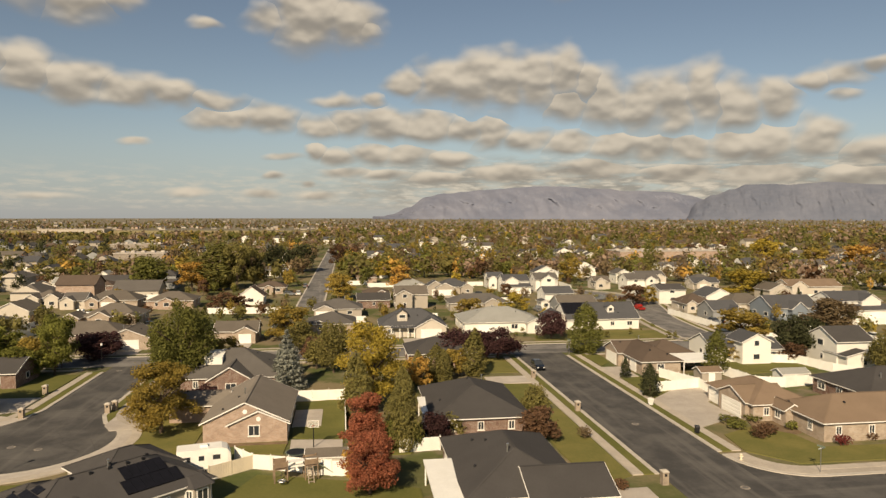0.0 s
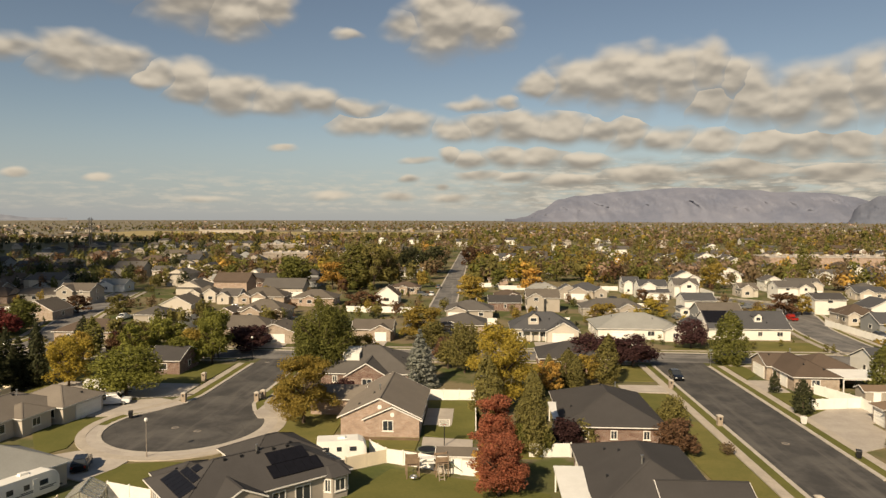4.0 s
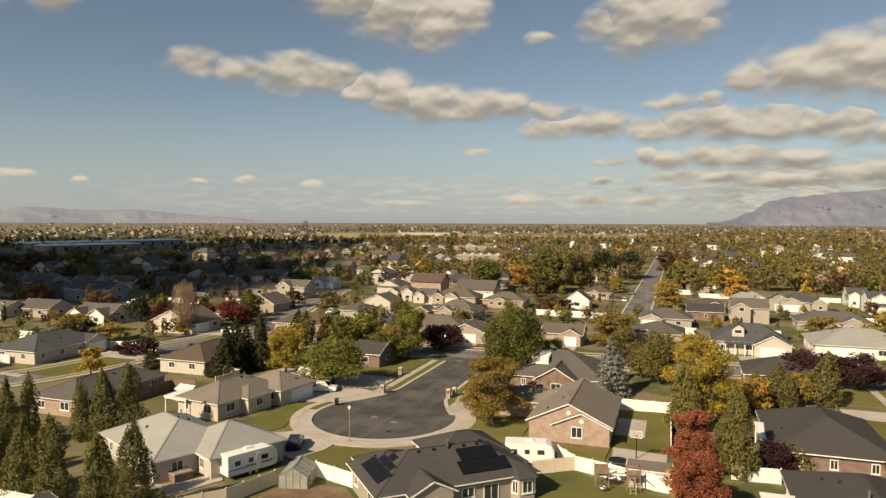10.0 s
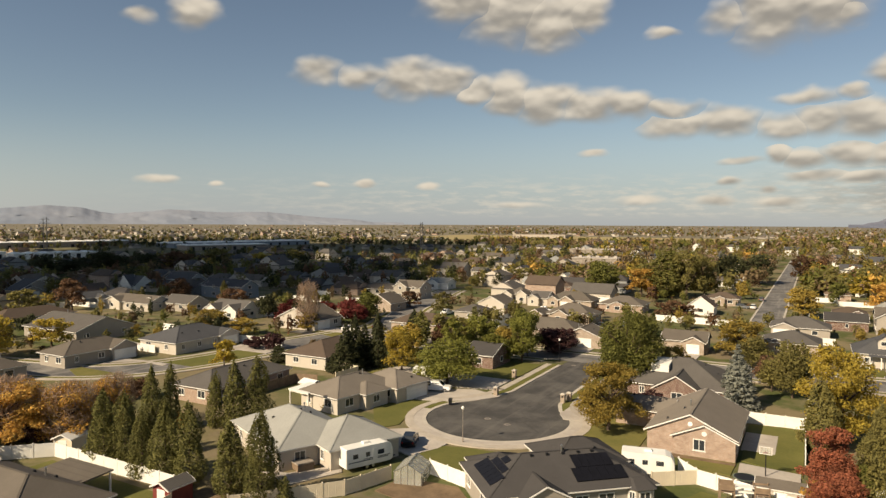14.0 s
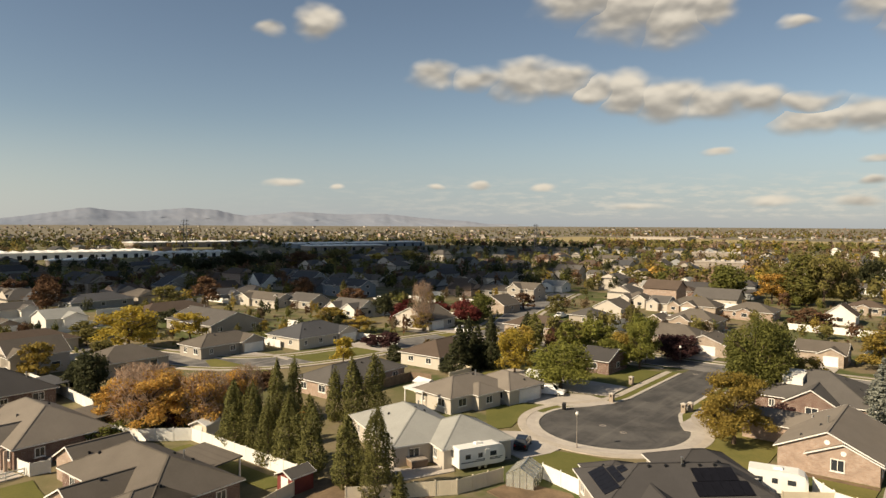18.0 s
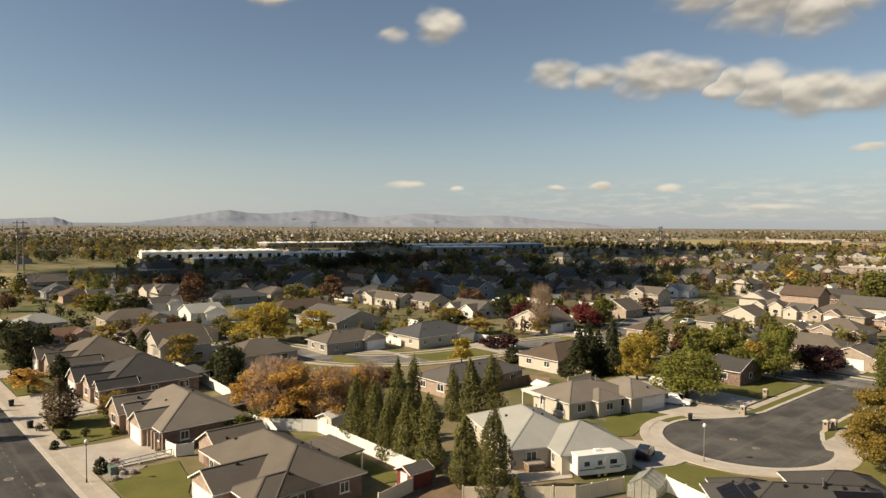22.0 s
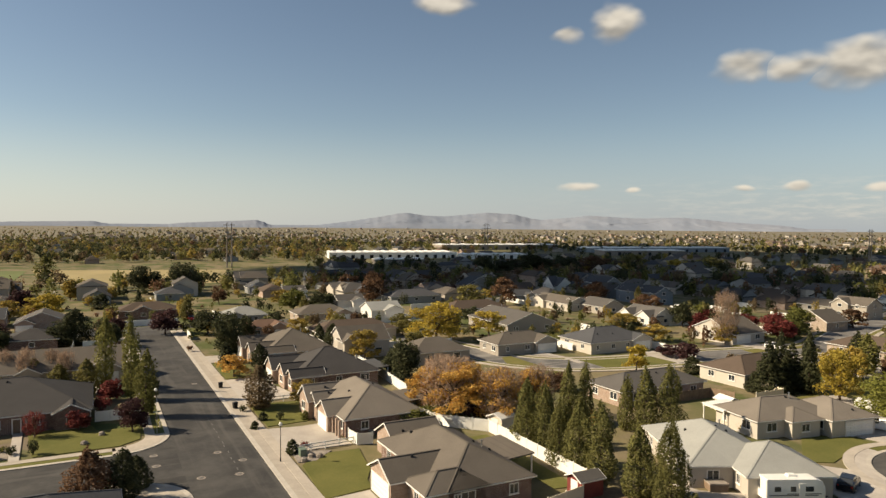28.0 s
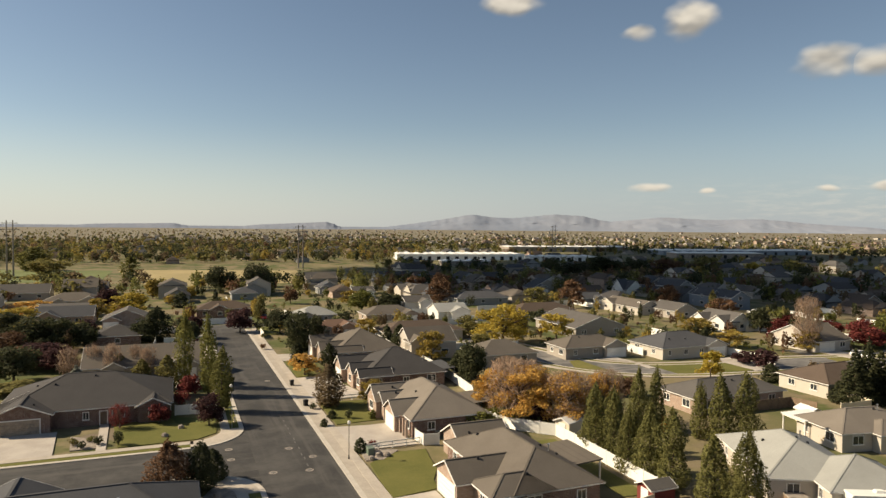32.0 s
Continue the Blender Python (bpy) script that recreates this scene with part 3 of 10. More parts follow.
def lot(name, mat, outline, z, label, category=""):
    """A flat patch of lawn, soil or concrete with a curved or straight outline, lying on the ground."""
    s = Shape()
    area = sum(outline[i][0] * outline[(i + 1) % len(outline)][1] - outline[(i + 1) % len(outline)][0] * outline[i][1] for i in range(len(outline)))
    s.plate(outline if area > 0 else outline[::-1], -0.15, z)
    return solid(name, s, M[mat], GRID, label, category or name, kind="structure")


def winding(points, width, label, mat="asphalt_pale"):
    """A curved street with kerbs and pavements, along a smoothed line of street coordinates."""
    line, n = [], len(points)
    for i in range(n - 1):
        p0, p1, p2, p3 = (Vector(points[max(0, min(n - 1, i + k))]) for k in (-1, 0, 1, 2))
        for j in range(8):
            t = j / 8
            line.append(0.5 * (2 * p1 + (p2 - p0) * t + (2 * p0 - 5 * p1 + 4 * p2 - p3) * t * t + (3 * p1 - p0 - 3 * p2 + p3) * t ** 3))
    line.append(Vector(points[-1]))
    side = []
    for i in range(len(line)):
        d = (line[min(i + 1, len(line) - 1)] - line[max(i - 1, 0)]).normalized()
        side.append(Vector((-d.y, d.x)))
        if i % 4 == 0:
            ROADS.append((line[i].x - width / 2, line[i].x + width / 2, line[i].y - width / 2, line[i].y + width / 2))

    def ribbon(name, m, lo, hi, z, words):
        s = Shape()
        for i in range(len(line) - 1):
            q = [line[i] + side[i] * lo, line[i + 1] + side[i + 1] * lo, line[i + 1] + side[i + 1] * hi, line[i] + side[i] * hi]
            s.hexa([(v.x, v.y, -0.2) for v in q], [(v.x, v.y, z) for v in q])
        solid(name, s, M[m], GRID, words, name, kind="structure")
    h = width / 2
    ribbon("road", mat, -h, h, 0.033, label)
    for k in (-1, 1):
        for name, m, d0, d1, z, words in (("kerb", "kerb", 0.0, 0.6, 0.13, "pale concrete kerb and gutter"), ("verge", "lawn_dry", 0.6, 1.8, 0.12, "narrow strip of dry grass by the kerb"),
                                          ("pavement", "walkway", 1.8, 3.1, 0.15, "pale concrete pavement")):
            lo, hi = sorted((k * (h + d0), k * (h + d1)))
            ribbon(name, m, lo, hi, z, words)


# the street on the east side
road(35.8, 46.5, 30, 145)
edge_v(35.8, 73.5, 140, -1)
edge_v(46.5, 79.5, 140, 1)
# the crossing at its near end
road(46.5, 160, 55, 70.0, 0.034)
edge_h(70.0, 55, 160, 1, green="walkway")
# the cross street in the middle distance
road(-37, 110, 143.2, 153.2, 0.038, mat="asphalt_pale")
edge_h(143.2, 51, 82, -1)
edge_h(143.2, -36, 31, -1)
edge_h(153.2, -40, 83, 1)
winding([(86.5, 152), (88, 170), (91, 190), (96, 206), (100, 220), (101, 236), (96, 252), (86, 262), (74, 268)], 9.6, "pale asphalt street that bends between white houses")
lot("road", "asphalt_pale", [(96, 222), (100, 232), (86, 247), (70, 249), (70, 241), (84, 236)], 0.03, "pale asphalt mouth of a side street", "road")
# the cul-de-sac
CUL = (-42.0, 94.3)
lot("road", "asphalt", arc(*CUL, 0.01, 10.9, 0, 359.9, 48), 0.032, "worn grey asphalt turning circle of a cul-de-sac", "road")
road(-46.3, -37.0, 100, 143.3, 0.03)
road(-125, -37.0, 141.5, 150.5, 0.034, mat="asphalt_pale")
edge_v(-46.3, 111, 136.5, -1)
edge_v(-37.0, 111, 137, 1)
edge_h(150.5, -90, -40, 1)
edge_h(141.5, -90, -51, -1)
ring("kerb", "kerb", *CUL, 10.9, 11.5, 155, 390, -0.2, 0.13, "pale concrete kerb round the turning circle", 60)
ring("pavement", "concrete", *CUL, 11.5, 12.8, 155, 390, -0.2, 0.12, "pale concrete apron round the turning circle", 60)
ring("verge", "lawn", *CUL, 11.52, 12.78, 158, 182, -0.2, 0.125, "narrow strip of grass by the turning circle", 12)
ring("pavement", "walkway", *CUL, 12.8, 14.1, 155, 390, -0.2, 0.15, "pale concrete pavement round the turning circle", 60)
# the flared neck of the cul-de-sac
NECK = ([(-51.88, 98.9), (-49.3, 102.2), (-47.3, 106.2), (-46.3, 111.0)], [(-32.56, 99.75), (-35.1, 102.7), (-36.5, 106.4), (-37.0, 111.0)])
lot("road", "asphalt", NECK[1] + NECK[0][::-1], 0.036, "worn grey asphalt at the neck of a cul-de-sac", "road")


def flare(curve, side, name, mat, d0, d1, z):
    """A strip that follows one curved edge of the neck."""
    n = len(curve) - 1
    out = [Vector((curve[min(i + 1, n)][1] - curve[max(i - 1, 0)][1], curve[max(i - 1, 0)][0] - curve[min(i + 1, n)][0])).normalized() * side for i in range(n + 1)]
    near = [(p[0] + o[0] * d0, p[1] + o[1] * d0) for p, o in zip(curve, out)]
    far = [(p[0] + o[0] * d1, p[1] + o[1] * d1) for p, o in zip(curve, out)]
    lot(name, mat, near + far[::-1], z, "curved %s at the neck of a cul-de-sac" % {"kerb": "pale concrete kerb", "verge": "strip of grass", "pavement": "pale concrete pavement"}[name], name)


for way, curve in ((-1, NECK[0]), (1, NECK[1])):
    flare(curve, way, "kerb", "kerb", 0.0, 0.6, 0.13)
    flare(curve, way, "verge", "lawn", 0.6, 1.9, 0.122)
    flare(curve, way, "pavement", "walkway", 1.9, 3.2, 0.15)
# the street on the west side and its branch
road(-205, -40, 9.6, 19.2, mat="asphalt_dark")
edge_h(19.2, -203, -40, 1, green="walkway")
edge_h(9.6, -205, -103.5, -1)
road(-96.0, -85.0, -60, 9.6, 0.034, mat="asphalt_dark")
edge_v(-96.0, -60, 2.5, -1)
edge_v(-85.0, -60, 2.5, 1)
edge_h(9.6, -77.5, -40, -1)
# the rounded mouths of the side streets
for centre, corner, radius, d0 in (((-103.5, 2.1), (-96.0, 9.6), 7.5, 0), ((-77.5, 2.1), (-85.0, 9.6), 7.5, 90), ((55.0, 78.5), (46.5, 70.0), 8.5, 180)):
    bow = [(centre[0] + radius * math.cos(radians(d0 + 7.5 * i)), centre[1] + radius * math.sin(radians(d0 + 7.5 * i))) for i in range(13)]
    for i in range(12):
        lot("road", "asphalt" if corner[0] > 0 else "asphalt_dark", [corner, bow[i + 1], bow[i]], 0.031, "worn grey asphalt at the mouth of a side street", "road")
ring("kerb", "kerb", -103.5, 2.1, 6.9, 7.5, 0, 90, -0.2, 0.13, "curved concrete kerb at the corner", 12)
ring("pavement", "walkway", -103.5, 2.1, 4.3, 6.9, 0, 90, -0.2, 0.15, "curved concrete pavement at the corner", 12)
ring("kerb", "kerb", -77.5, 2.1, 6.9, 7.5, 90, 180, -0.2, 0.13, "curved concrete kerb at the corner", 12)
ring("pavement", "walkway", -77.5, 2.1, 4.3, 6.9, 90, 180, -0.2, 0.15, "curved concrete pavement at the corner", 12)
ring("kerb", "kerb", 55.0, 78.5, 7.9, 8.5, 180, 270, -0.2, 0.13, "curved concrete kerb at the corner", 16)
ring("pavement", "walkway", 55.0, 78.5, 5.3, 7.9, 180, 270, -0.2, 0.15, "curved concrete pavement at the corner", 16)
road(-214, -205, -60, 80, 0.034)
# the winding street beyond the gardens
winding([(-168, 74), (-142, 79), (-126, 84), (-117, 95), (-113, 113), (-112, 130), (-109, 146), (-107, 160), (-111, 173), (-116, 185), (-122, 200), (-128, 220), (-136, 246), (-141, 264)], 9.0, "worn pale asphalt street that winds between the houses")
# the long street away in the middle
road(-16.6, -8.4, 226, 620, 0.03, mat="asphalt_pale")
edge_v(-16.6, 226, 620, -1, walk=False)
edge_v(-8.4, 226, 620, 1, walk=False)


# ---- houses ----
_cache = {}


def cached(key, make):
    if key not in _cache:
        _cache[key] = make()
    return _cache[key]


def ring_mesh(name, w, h, t, d, mat):
    """A rectangular frame in one piece, w by h, t wide, standing d out of the wall."""
    s = Shape()
    for y in (-d, 0.0):
        for k in (0.0, t):
            s.v += [(-w / 2 + k, y, k), (w / 2 - k, y, k), (w / 2 - k, y, h - k), (-w / 2 + k, y, h - k)]
    for i in range(4):
        j = (i + 1) % 4
        s.f += [(i, j, 4 + j, 4 + i), (8 + i, 12 + i, 12 + j, 8 + j), (i, 8 + i, 8 + j, j), (4 + i, 4 + j, 12 + j, 12 + i)]
    return s.mesh(name, mat)


def frame_mesh(w, h, mat):
    return cached(("frame", w, h, mat.name), lambda: ring_mesh("window", w, h, 0.10, 0.07, mat))


def add_window(root, m, w, h, fine):
    f = part("window", frame_mesh(w, h, M["fascia"]), None, root, m=m)
    part("pane", pane_mesh(w, h), None, f)
    if fine:
        part("mullion", cached(("mullion", h), lambda: Shape().box(-0.035, 0.035, -0.055, -0.004, 0.1, h - 0.1).mesh("mullion", M["fascia"])), None, f)
        part("sill", cached(("sill", w), lambda: Shape().box(-w / 2 - 0.08, w / 2 + 0.08, -0.13, 0.0, -0.075, -0.002).mesh("sill", M["fascia"])), None, f)


def pane_mesh(w, h):
    return cached(("pane", w, h), lambda: Shape().box(-w / 2 + 0.1, w / 2 - 0.1, -0.03, -0.006, 0.1, h - 0.1).mesh("pane", M["glass"]))


def garage_mesh(w, mat):
    """A sectional door: one sheet pressed into raised panels."""
    def make():
        s, h = Shape(), 2.15
        n = max(4, int(w / 0.62))
        xs, zs, up = [], [], []
        for c in range(n):
            xs += [(-0.5 + (c + q) / n) * w for q in (0.0, 0.1, 0.16, 0.84, 0.9)]
        xs.append(w / 2)
        for r in range(4):
            zs += [(r + q) / 4 * h for q in (0.0, 0.12, 0.2, 0.8, 0.88)]
        zs.append(h)
        for k, z in enumerate(zs):
            for i, x in enumerate(xs):
                high = i % 5 in (2, 3) and k % 5 in (2, 3) and i < len(xs) - 1 and k < len(zs) - 1
                seam = k % 5 == 0 and 0 < k < len(zs) - 1
                s.v.append((x, -0.085 if high else -0.035 if seam else -0.06, z))
        m = len(xs)
        for k in range(len(zs) - 1):
            for i in range(m - 1):
                q = k * m + i
                s.f.append((q, q + 1, q + m + 1, q + m))
        return s.mesh("garage_door", mat)
    return cached(("garage", w, mat.name), make)


def casing_mesh(w, h=2.15):
    def make():
        s, t, d = Shape(), 0.14, 0.10
        prof = [(-w / 2 - t, 0), (-w / 2, 0), (-w / 2, h), (w / 2, h), (w / 2, 0), (w / 2 + t, 0), (w / 2 + t, h + t), (-w / 2 - t, h + t)]
        for y in (-d, 0.0):
            s.v += [(x, y, z) for x, z in prof]
        s.f += [(0, 1, 2, 7), (7, 2, 3, 6), (6, 3, 4, 5)]
        for i in range(8):
            k = (i + 1) % 8
            s.f.append((i, 8 + i, 8 + k, k))
        return s.mesh("casing", M["fascia"])
    return cached(("casing", w, h), make)


def door_mesh():
    def make():
        s = Shape().box(-0.46, 0.46, -0.05, 0, 0, 2.05)
        for z in (0.25, 0.95, 1.5):
            for x in (-0.22, 0.22):
                s.box(x - 0.15, x + 0.15, -0.065, -0.045, z, z + 0.42)
        return s.mesh("door", M["wood"])
    return cached("door", make)


FACES = {"S": 0.0, "N": 180.0, "E": 90.0, "W": -90.0}


def on_face(block, face, along, z=0.0):
    """The pose, in the house, of a thing on one wall face; along: metres from the face's middle."""
    u0, u1, v0, v1 = block[:4]
    um, vm = (u0 + u1) / 2, (v0 + v1) / 2
    p = {"S": (um + along, v0), "N": (um + along, v1), "E": (u1, vm + along), "W": (u0, vm + along)}[face]
    return pose(p[0], p[1], z, 0, 0, FACES[face])


def roof_shapes(block, over=0.45, thick=0.16):
    u0, u1, v0, v1, kind, eave, pitch = block
    hip = kind == "hip"
    along_u = kind == "gu" or (hip and (u1 - u0) >= (v1 - v0))
    if not along_u:                       # build with the ridge along u, then swap
        u0, u1, v0, v1 = v0, v1, u0, u1
    rake = over if hip else 0.3
    x0, x1, y0, y1 = u0 - rake, u1 + rake, v0 - over, v1 + over
    ze = eave + 0.04 - over * pitch + thick
    ym, half = (y0 + y1) / 2, (y1 - y0) / 2
    zr = ze + half * pitch
    run = min(half, (x1 - x0) / 2) if hip else 0.0
    r0, r1 = (x0 + run, ym, zr), (x1 - run, ym, zr)
    A, B, C, D = (x0, y0, ze), (x1, y0, ze), (x1, y1, ze), (x0, y1, ze)
    sw = (lambda p: p) if along_u else (lambda p: (p[1], p[0], p[2]))
    low = lambda p: (p[0], p[1], p[2] - thick)
    roof, trims, caps = Shape(), [], []

    def add(sh, *pts):
        pts = [sw(p) for p in pts]
        sh.face(*(pts if along_u else pts[::-1]))
    add(roof, A, B, r1, r0)
    add(roof, C, D, r0, r1)
    add(roof, low(r0), low(r1), low(B), low(A))
    add(roof, low(r1), low(r0), low(D), low(C))
    if hip:
        add(roof, D, A, r0)
        add(roof, B, C, r1)
        add(roof, low(r0), low(A), low(D))
        add(roof, low(r1), low(C), low(B))
    else:
        for P, Q, r in ((A, D, r0), (B, C, r1)):
            add(roof, P, r, low(r), low(P))
            add(roof, r, Q, low(Q), low(r))

    def board(p, q, name="fascia", w=0.05, h=0.13, drop=0.09):
        p, q = Vector(sw(p)), Vector(sw(q))
        trims.append((name, Shape().bar(p - Vector((0, 0, drop)), q - Vector((0, 0, drop)), w, h)))

    def ridge(p, q, w=0.22):
        caps.append(Shape().bar(Vector(sw(p)) + Vector((0, 0, 0.01)), Vector(sw(q)) + Vector((0, 0, 0.01)), w, 0.02))
    board(A, B), board(D, C)
    if hip:
        board(A, D), board(B, C)
        ridge(A, r0), ridge(D, r0), ridge(B, r1), ridge(C, r1)
    else:
        for P, r in ((A, r0), (D, r0), (B, r1), (C, r1)):
            board(P, r, "barge_board", 0.05, 0.15, 0.075)
    if (Vector(r1) - Vector(r0)).length > 0.2:
        ridge(r0, r1, 0.3)
    return roof, trims, caps, zr - thick


def roof_height(block, u, v, over=0.45):
    u0, u1, v0, v1, kind, eave, pitch = block
    d = {"gu": min(v - v0, v1 - v), "gv": min(u - u0, u1 - u), "hip": min(v - v0, v1 - v, u - u0, u1 - u)}[kind]
    return eave + 0.2 + d * pitch


def wall_shape(block, zr):
    u0, u1, v0, v1, kind, eave, pitch = block
    s = Shape()
    s.box(u0, u1, v0, v1, -0.1, eave + 0.02)
    if kind == "gu":
        vm = (v0 + v1) / 2
        h = eave + (v1 - v0) / 2 * pitch
        for x0, x1 in ((u0, u0 + 0.2), (u1 - 0.2, u1)):
            s.face((x0, v0, eave), (x0, vm, h), (x0, v1, eave)).face((x1, v0, eave), (x1, v1, eave), (x1, vm, h))
    if kind == "gv":
        um = (u0 + u1) / 2
        h = eave + (u1 - u0) / 2 * pitch
        for y0, y1 in ((v0, v0 + 0.2), (v1 - 0.2, v1)):
            s.face((u0, y0, eave), (u1, y0, eave), (um, y0, h)).face((u0, y1, eave), (um, y1, h), (u1, y1, eave))
    return s


def vent_mesh():
    return cached("vent", lambda: Shape().hexa([(-0.16, -0.16, -0.1), (0.16, -0.16, -0.1), (0.16, 0.16, -0.1), (-0.16, 0.16, -0.1)],
                                               [(-0.1, -0.1, 0.22), (0.1, -0.1, 0.22), (0.1, 0.1, 0.22), (-0.1, 0.1, 0.22)]).mesh("roof_vent", M["dark_metal"]))


def pipe_mesh():
    return cached("pipe", lambda: Shape().tube([(0, 0, -0.2, 0.09), (0, 0, 0.75, 0.09), (0, 0, 0.75, 0.14), (0, 0, 0.86, 0.14)], 8).mesh("flue_pipe", M["metal"]))


def house(label, a, b, rot, blocks, roof="grey", wall="brick", garages=(), doors=(), detail=2, seed=0, trim="fascia", garage="white", windows=(), gable_wall=None, skip="", discs=()):
    """A house of joined blocks (u0, u1, v0, v1, kind, eave, pitch); garages: (block, face, along, width); windows: (block, face, along, width, height, sill)."""
    rng = random.Random(seed * 97 + int(a * 3) + int(b * 7))
    root = thing("house", at(a, b, 0, rot), label, "house", "houses of the neighbourhood")
    blocks = [(*k[:5], *(k[5:] or (2.7, 0.45))) if len(k) != 6 else (*k, 0.45) for k in blocks]
    used = []
    turn = pose(0, 0, 0, 0, 0, rot)
    for k in blocks:
        c = turn @ Vector(((k[0] + k[1]) / 2, (k[2] + k[3]) / 2, 0))
        HOUSES.append((a + c.x, b + c.y, max(k[1] - k[0], k[3] - k[2]) / 2))

    def covered(i, u, v):
        return any(j != i and k[0] - 0.2 < u < k[1] + 0.2 and k[2] - 0.2 < v < k[3] + 0.2 for j, k in enumerate(blocks))
    for i, k in enumerate(blocks):
        rs, ts, cs, zr = roof_shapes(k)
        part("wall", wall_shape(k, zr), WALLS[wall if i == 0 or not gable_wall else gable_wall], root)
        r = part("roof", rs, ROOFS[roof], root)
        if detail == 1 and math.hypot(a, b) > 180:
            far = Shape()
            for name, sh in ts:
                far.f += [tuple(len(far.v) + i for i in f) for f in sh.f]
                far.v += sh.v
            tagged(part("fascia", far, M[trim], r), kind="stuff")
        elif detail > 0:
            for name, sh in ts:
                part(name, sh, M[trim], r)
        if detail > 1:
            for sh in cs:
                part("ridge_cap", sh, ROOFS[roof], r)
            for n in range(rng.randint(2, 4) if i == 0 else 1):
                u, v = rng.uniform(k[0] + 1, k[1] - 1), rng.uniform(k[2] + 1, k[3] - 1)
                part("roof_vent", vent_mesh(), None, r, m=pose(u, v, roof_height(k, u, v)))
            if i == 0:
                u, v = rng.uniform(k[0] + 2, k[1] - 2), rng.uniform(k[2] + 2, k[3] - 2)
                part("flue_pipe", pipe_mesh(), None, r, m=pose(u, v, roof_height(k, u, v)))
    for i, face, along, w in garages:
        m = on_face(blocks[i], face, along)
        g = part("garage_door", garage_mesh(w, M[garage]), None, root, m=m)
        part("casing", casing_mesh(w), None, g)
        used.append((i, face, along, w / 2 + 0.5))
        if detail == 1:
            s = Shape().box(-w / 2 - 0.4, w / 2 + 0.4, -7.5, -0.05, -0.15, 0.13)
            solid("driveway", s, M["concrete"], at(a, b, 0, rot) @ m, "pale concrete driveway", "driveway", kind="structure")
    for i, face, along, z in discs:
        d = cached("disc_vent", lambda: Shape().tube([(0, 0, 0, 0.3), (0, 0, 0.05, 0.3), (0, 0, 0.06, 0.22)], 16).mesh("gable_vent", M["white"]))
        part("gable_vent", d, None, root, "round white gable vent", m=on_face(blocks[i], face, along, z) @ pose(0, 0, 0, 90, 0, 0))
    for i, face, along in doors:
        d = part("door", door_mesh(), None, root, m=on_face(blocks[i], face, along))
        part("casing", casing_mesh(0.92, 2.05), None, d)
        used.append((i, face, along, 1.0))
    for i, face, along, w, h, sill in windows:
        add_window(root, on_face(blocks[i], face, along, sill), w, h, True)
        used.append((i, face, along, w / 2 + 0.5))
    for i, k in enumerate(blocks):
        for face in "SNEW":
            if detail < 1 or face in skip:
                continue
            length = (k[1] - k[0]) if face in "SN" else (k[3] - k[2])
            n = max(1, int(length / (4.2 if detail > 1 else 5.5)))
            for storey in range(1 + int(k[5] > 4.5)):
                for c in range(n):
                    along = (c + 0.5) * length / n - length / 2 + rng.uniform(-0.3, 0.3)
                    w, h = rng.choice(((1.2, 1.2), (1.5, 1.2), (0.9, 1.2), (1.8, 1.3)))
                    if storey == 0 and any(u[0] == i and u[1] == face and abs(u[2] - along) < u[3] + w / 2 for u in used):
                        continue
                    m = on_face(k, face, along, 0.95 + 2.75 * storey)
                    out = m @ Vector((0, -0.4, 0))
                    if covered(i, out.x, out.y) or length < 2.6:
                        continue
                    add_window(root, m, w, h, detail > 1)
    return root


def driveway(outline, label="pale concrete driveway"):
    return lot("driveway", "concrete", outline, 0.14, label)


def rect(a0, a1, b0, b1):
    return [(a0, b0), (a1, b0), (a1, b1), (a0, b1)]

# houses near the eye, one by one
first = house("low house with charcoal shingles, solar panels and tan siding", -27.7, 60.6, 42, [(0, 18, 0, 10, "hip"), (9.5, 18.5, 7, 14.5, "hip"), (1, 6.5, 6, 11.5, "hip"), (3.2, 7.6, -1.4, 4, "gv", 2.7, 0.5)],
      "charcoal", "beige", windows=[(0, "S", 3.6, 1.8, 2.0, 0.12), (0, "S", 0.9, 1.5, 1.1, 1.0)], seed=1)
# its bay window under the eaves and the row of vents below the ridge
part("bay_wall", Shape().plate([(15.0, 0.0), (15.6, -0.9), (17.4, -0.9), (18.0, 0.0)], -0.1, 2.55), WALLS["beige"], first)
part("bay_roof", Shape().hexa([(14.6, 0.0, 2.52), (15.35, -1.3, 2.52), (17.65, -1.3, 2.52), (18.4, 0.0, 2.52)], [(15.0, 1.4, 3.3), (15.8, 0.4, 3.2), (17.2, 0.4, 3.2), (17.8, 1.4, 3.3)]), ROOFS["charcoal"], first)
for u, v, turn_, w in ((16.5, -0.9, 0, 1.3), (15.3, -0.45, -56, 0.75), (17.7, -0.45, 56, 0.75)):
    add_window(first, pose(u, v, 0.8, 0, 0, turn_), w, 1.4, True)
for u in (6.0, 7.8, 9.6, 11.4, 13.0):
    part("roof_vent", vent_mesh(), None, first, m=pose(u, 4.5, roof_height((0, 18, 0, 10, "hip", 2.7, 0.45), u, 4.5)))
house("low house with pale grey shingles and cream stucco walls", -55.6, 60.9, -25, [(-15.1, 0, 0, 11, "hip"), (-6, 3.4, 5.2, 14.8, "hip", 2.7, 0.47)],
      "pale", "cream", garages=[(1, "N", 0, 4.9)], seed=2)
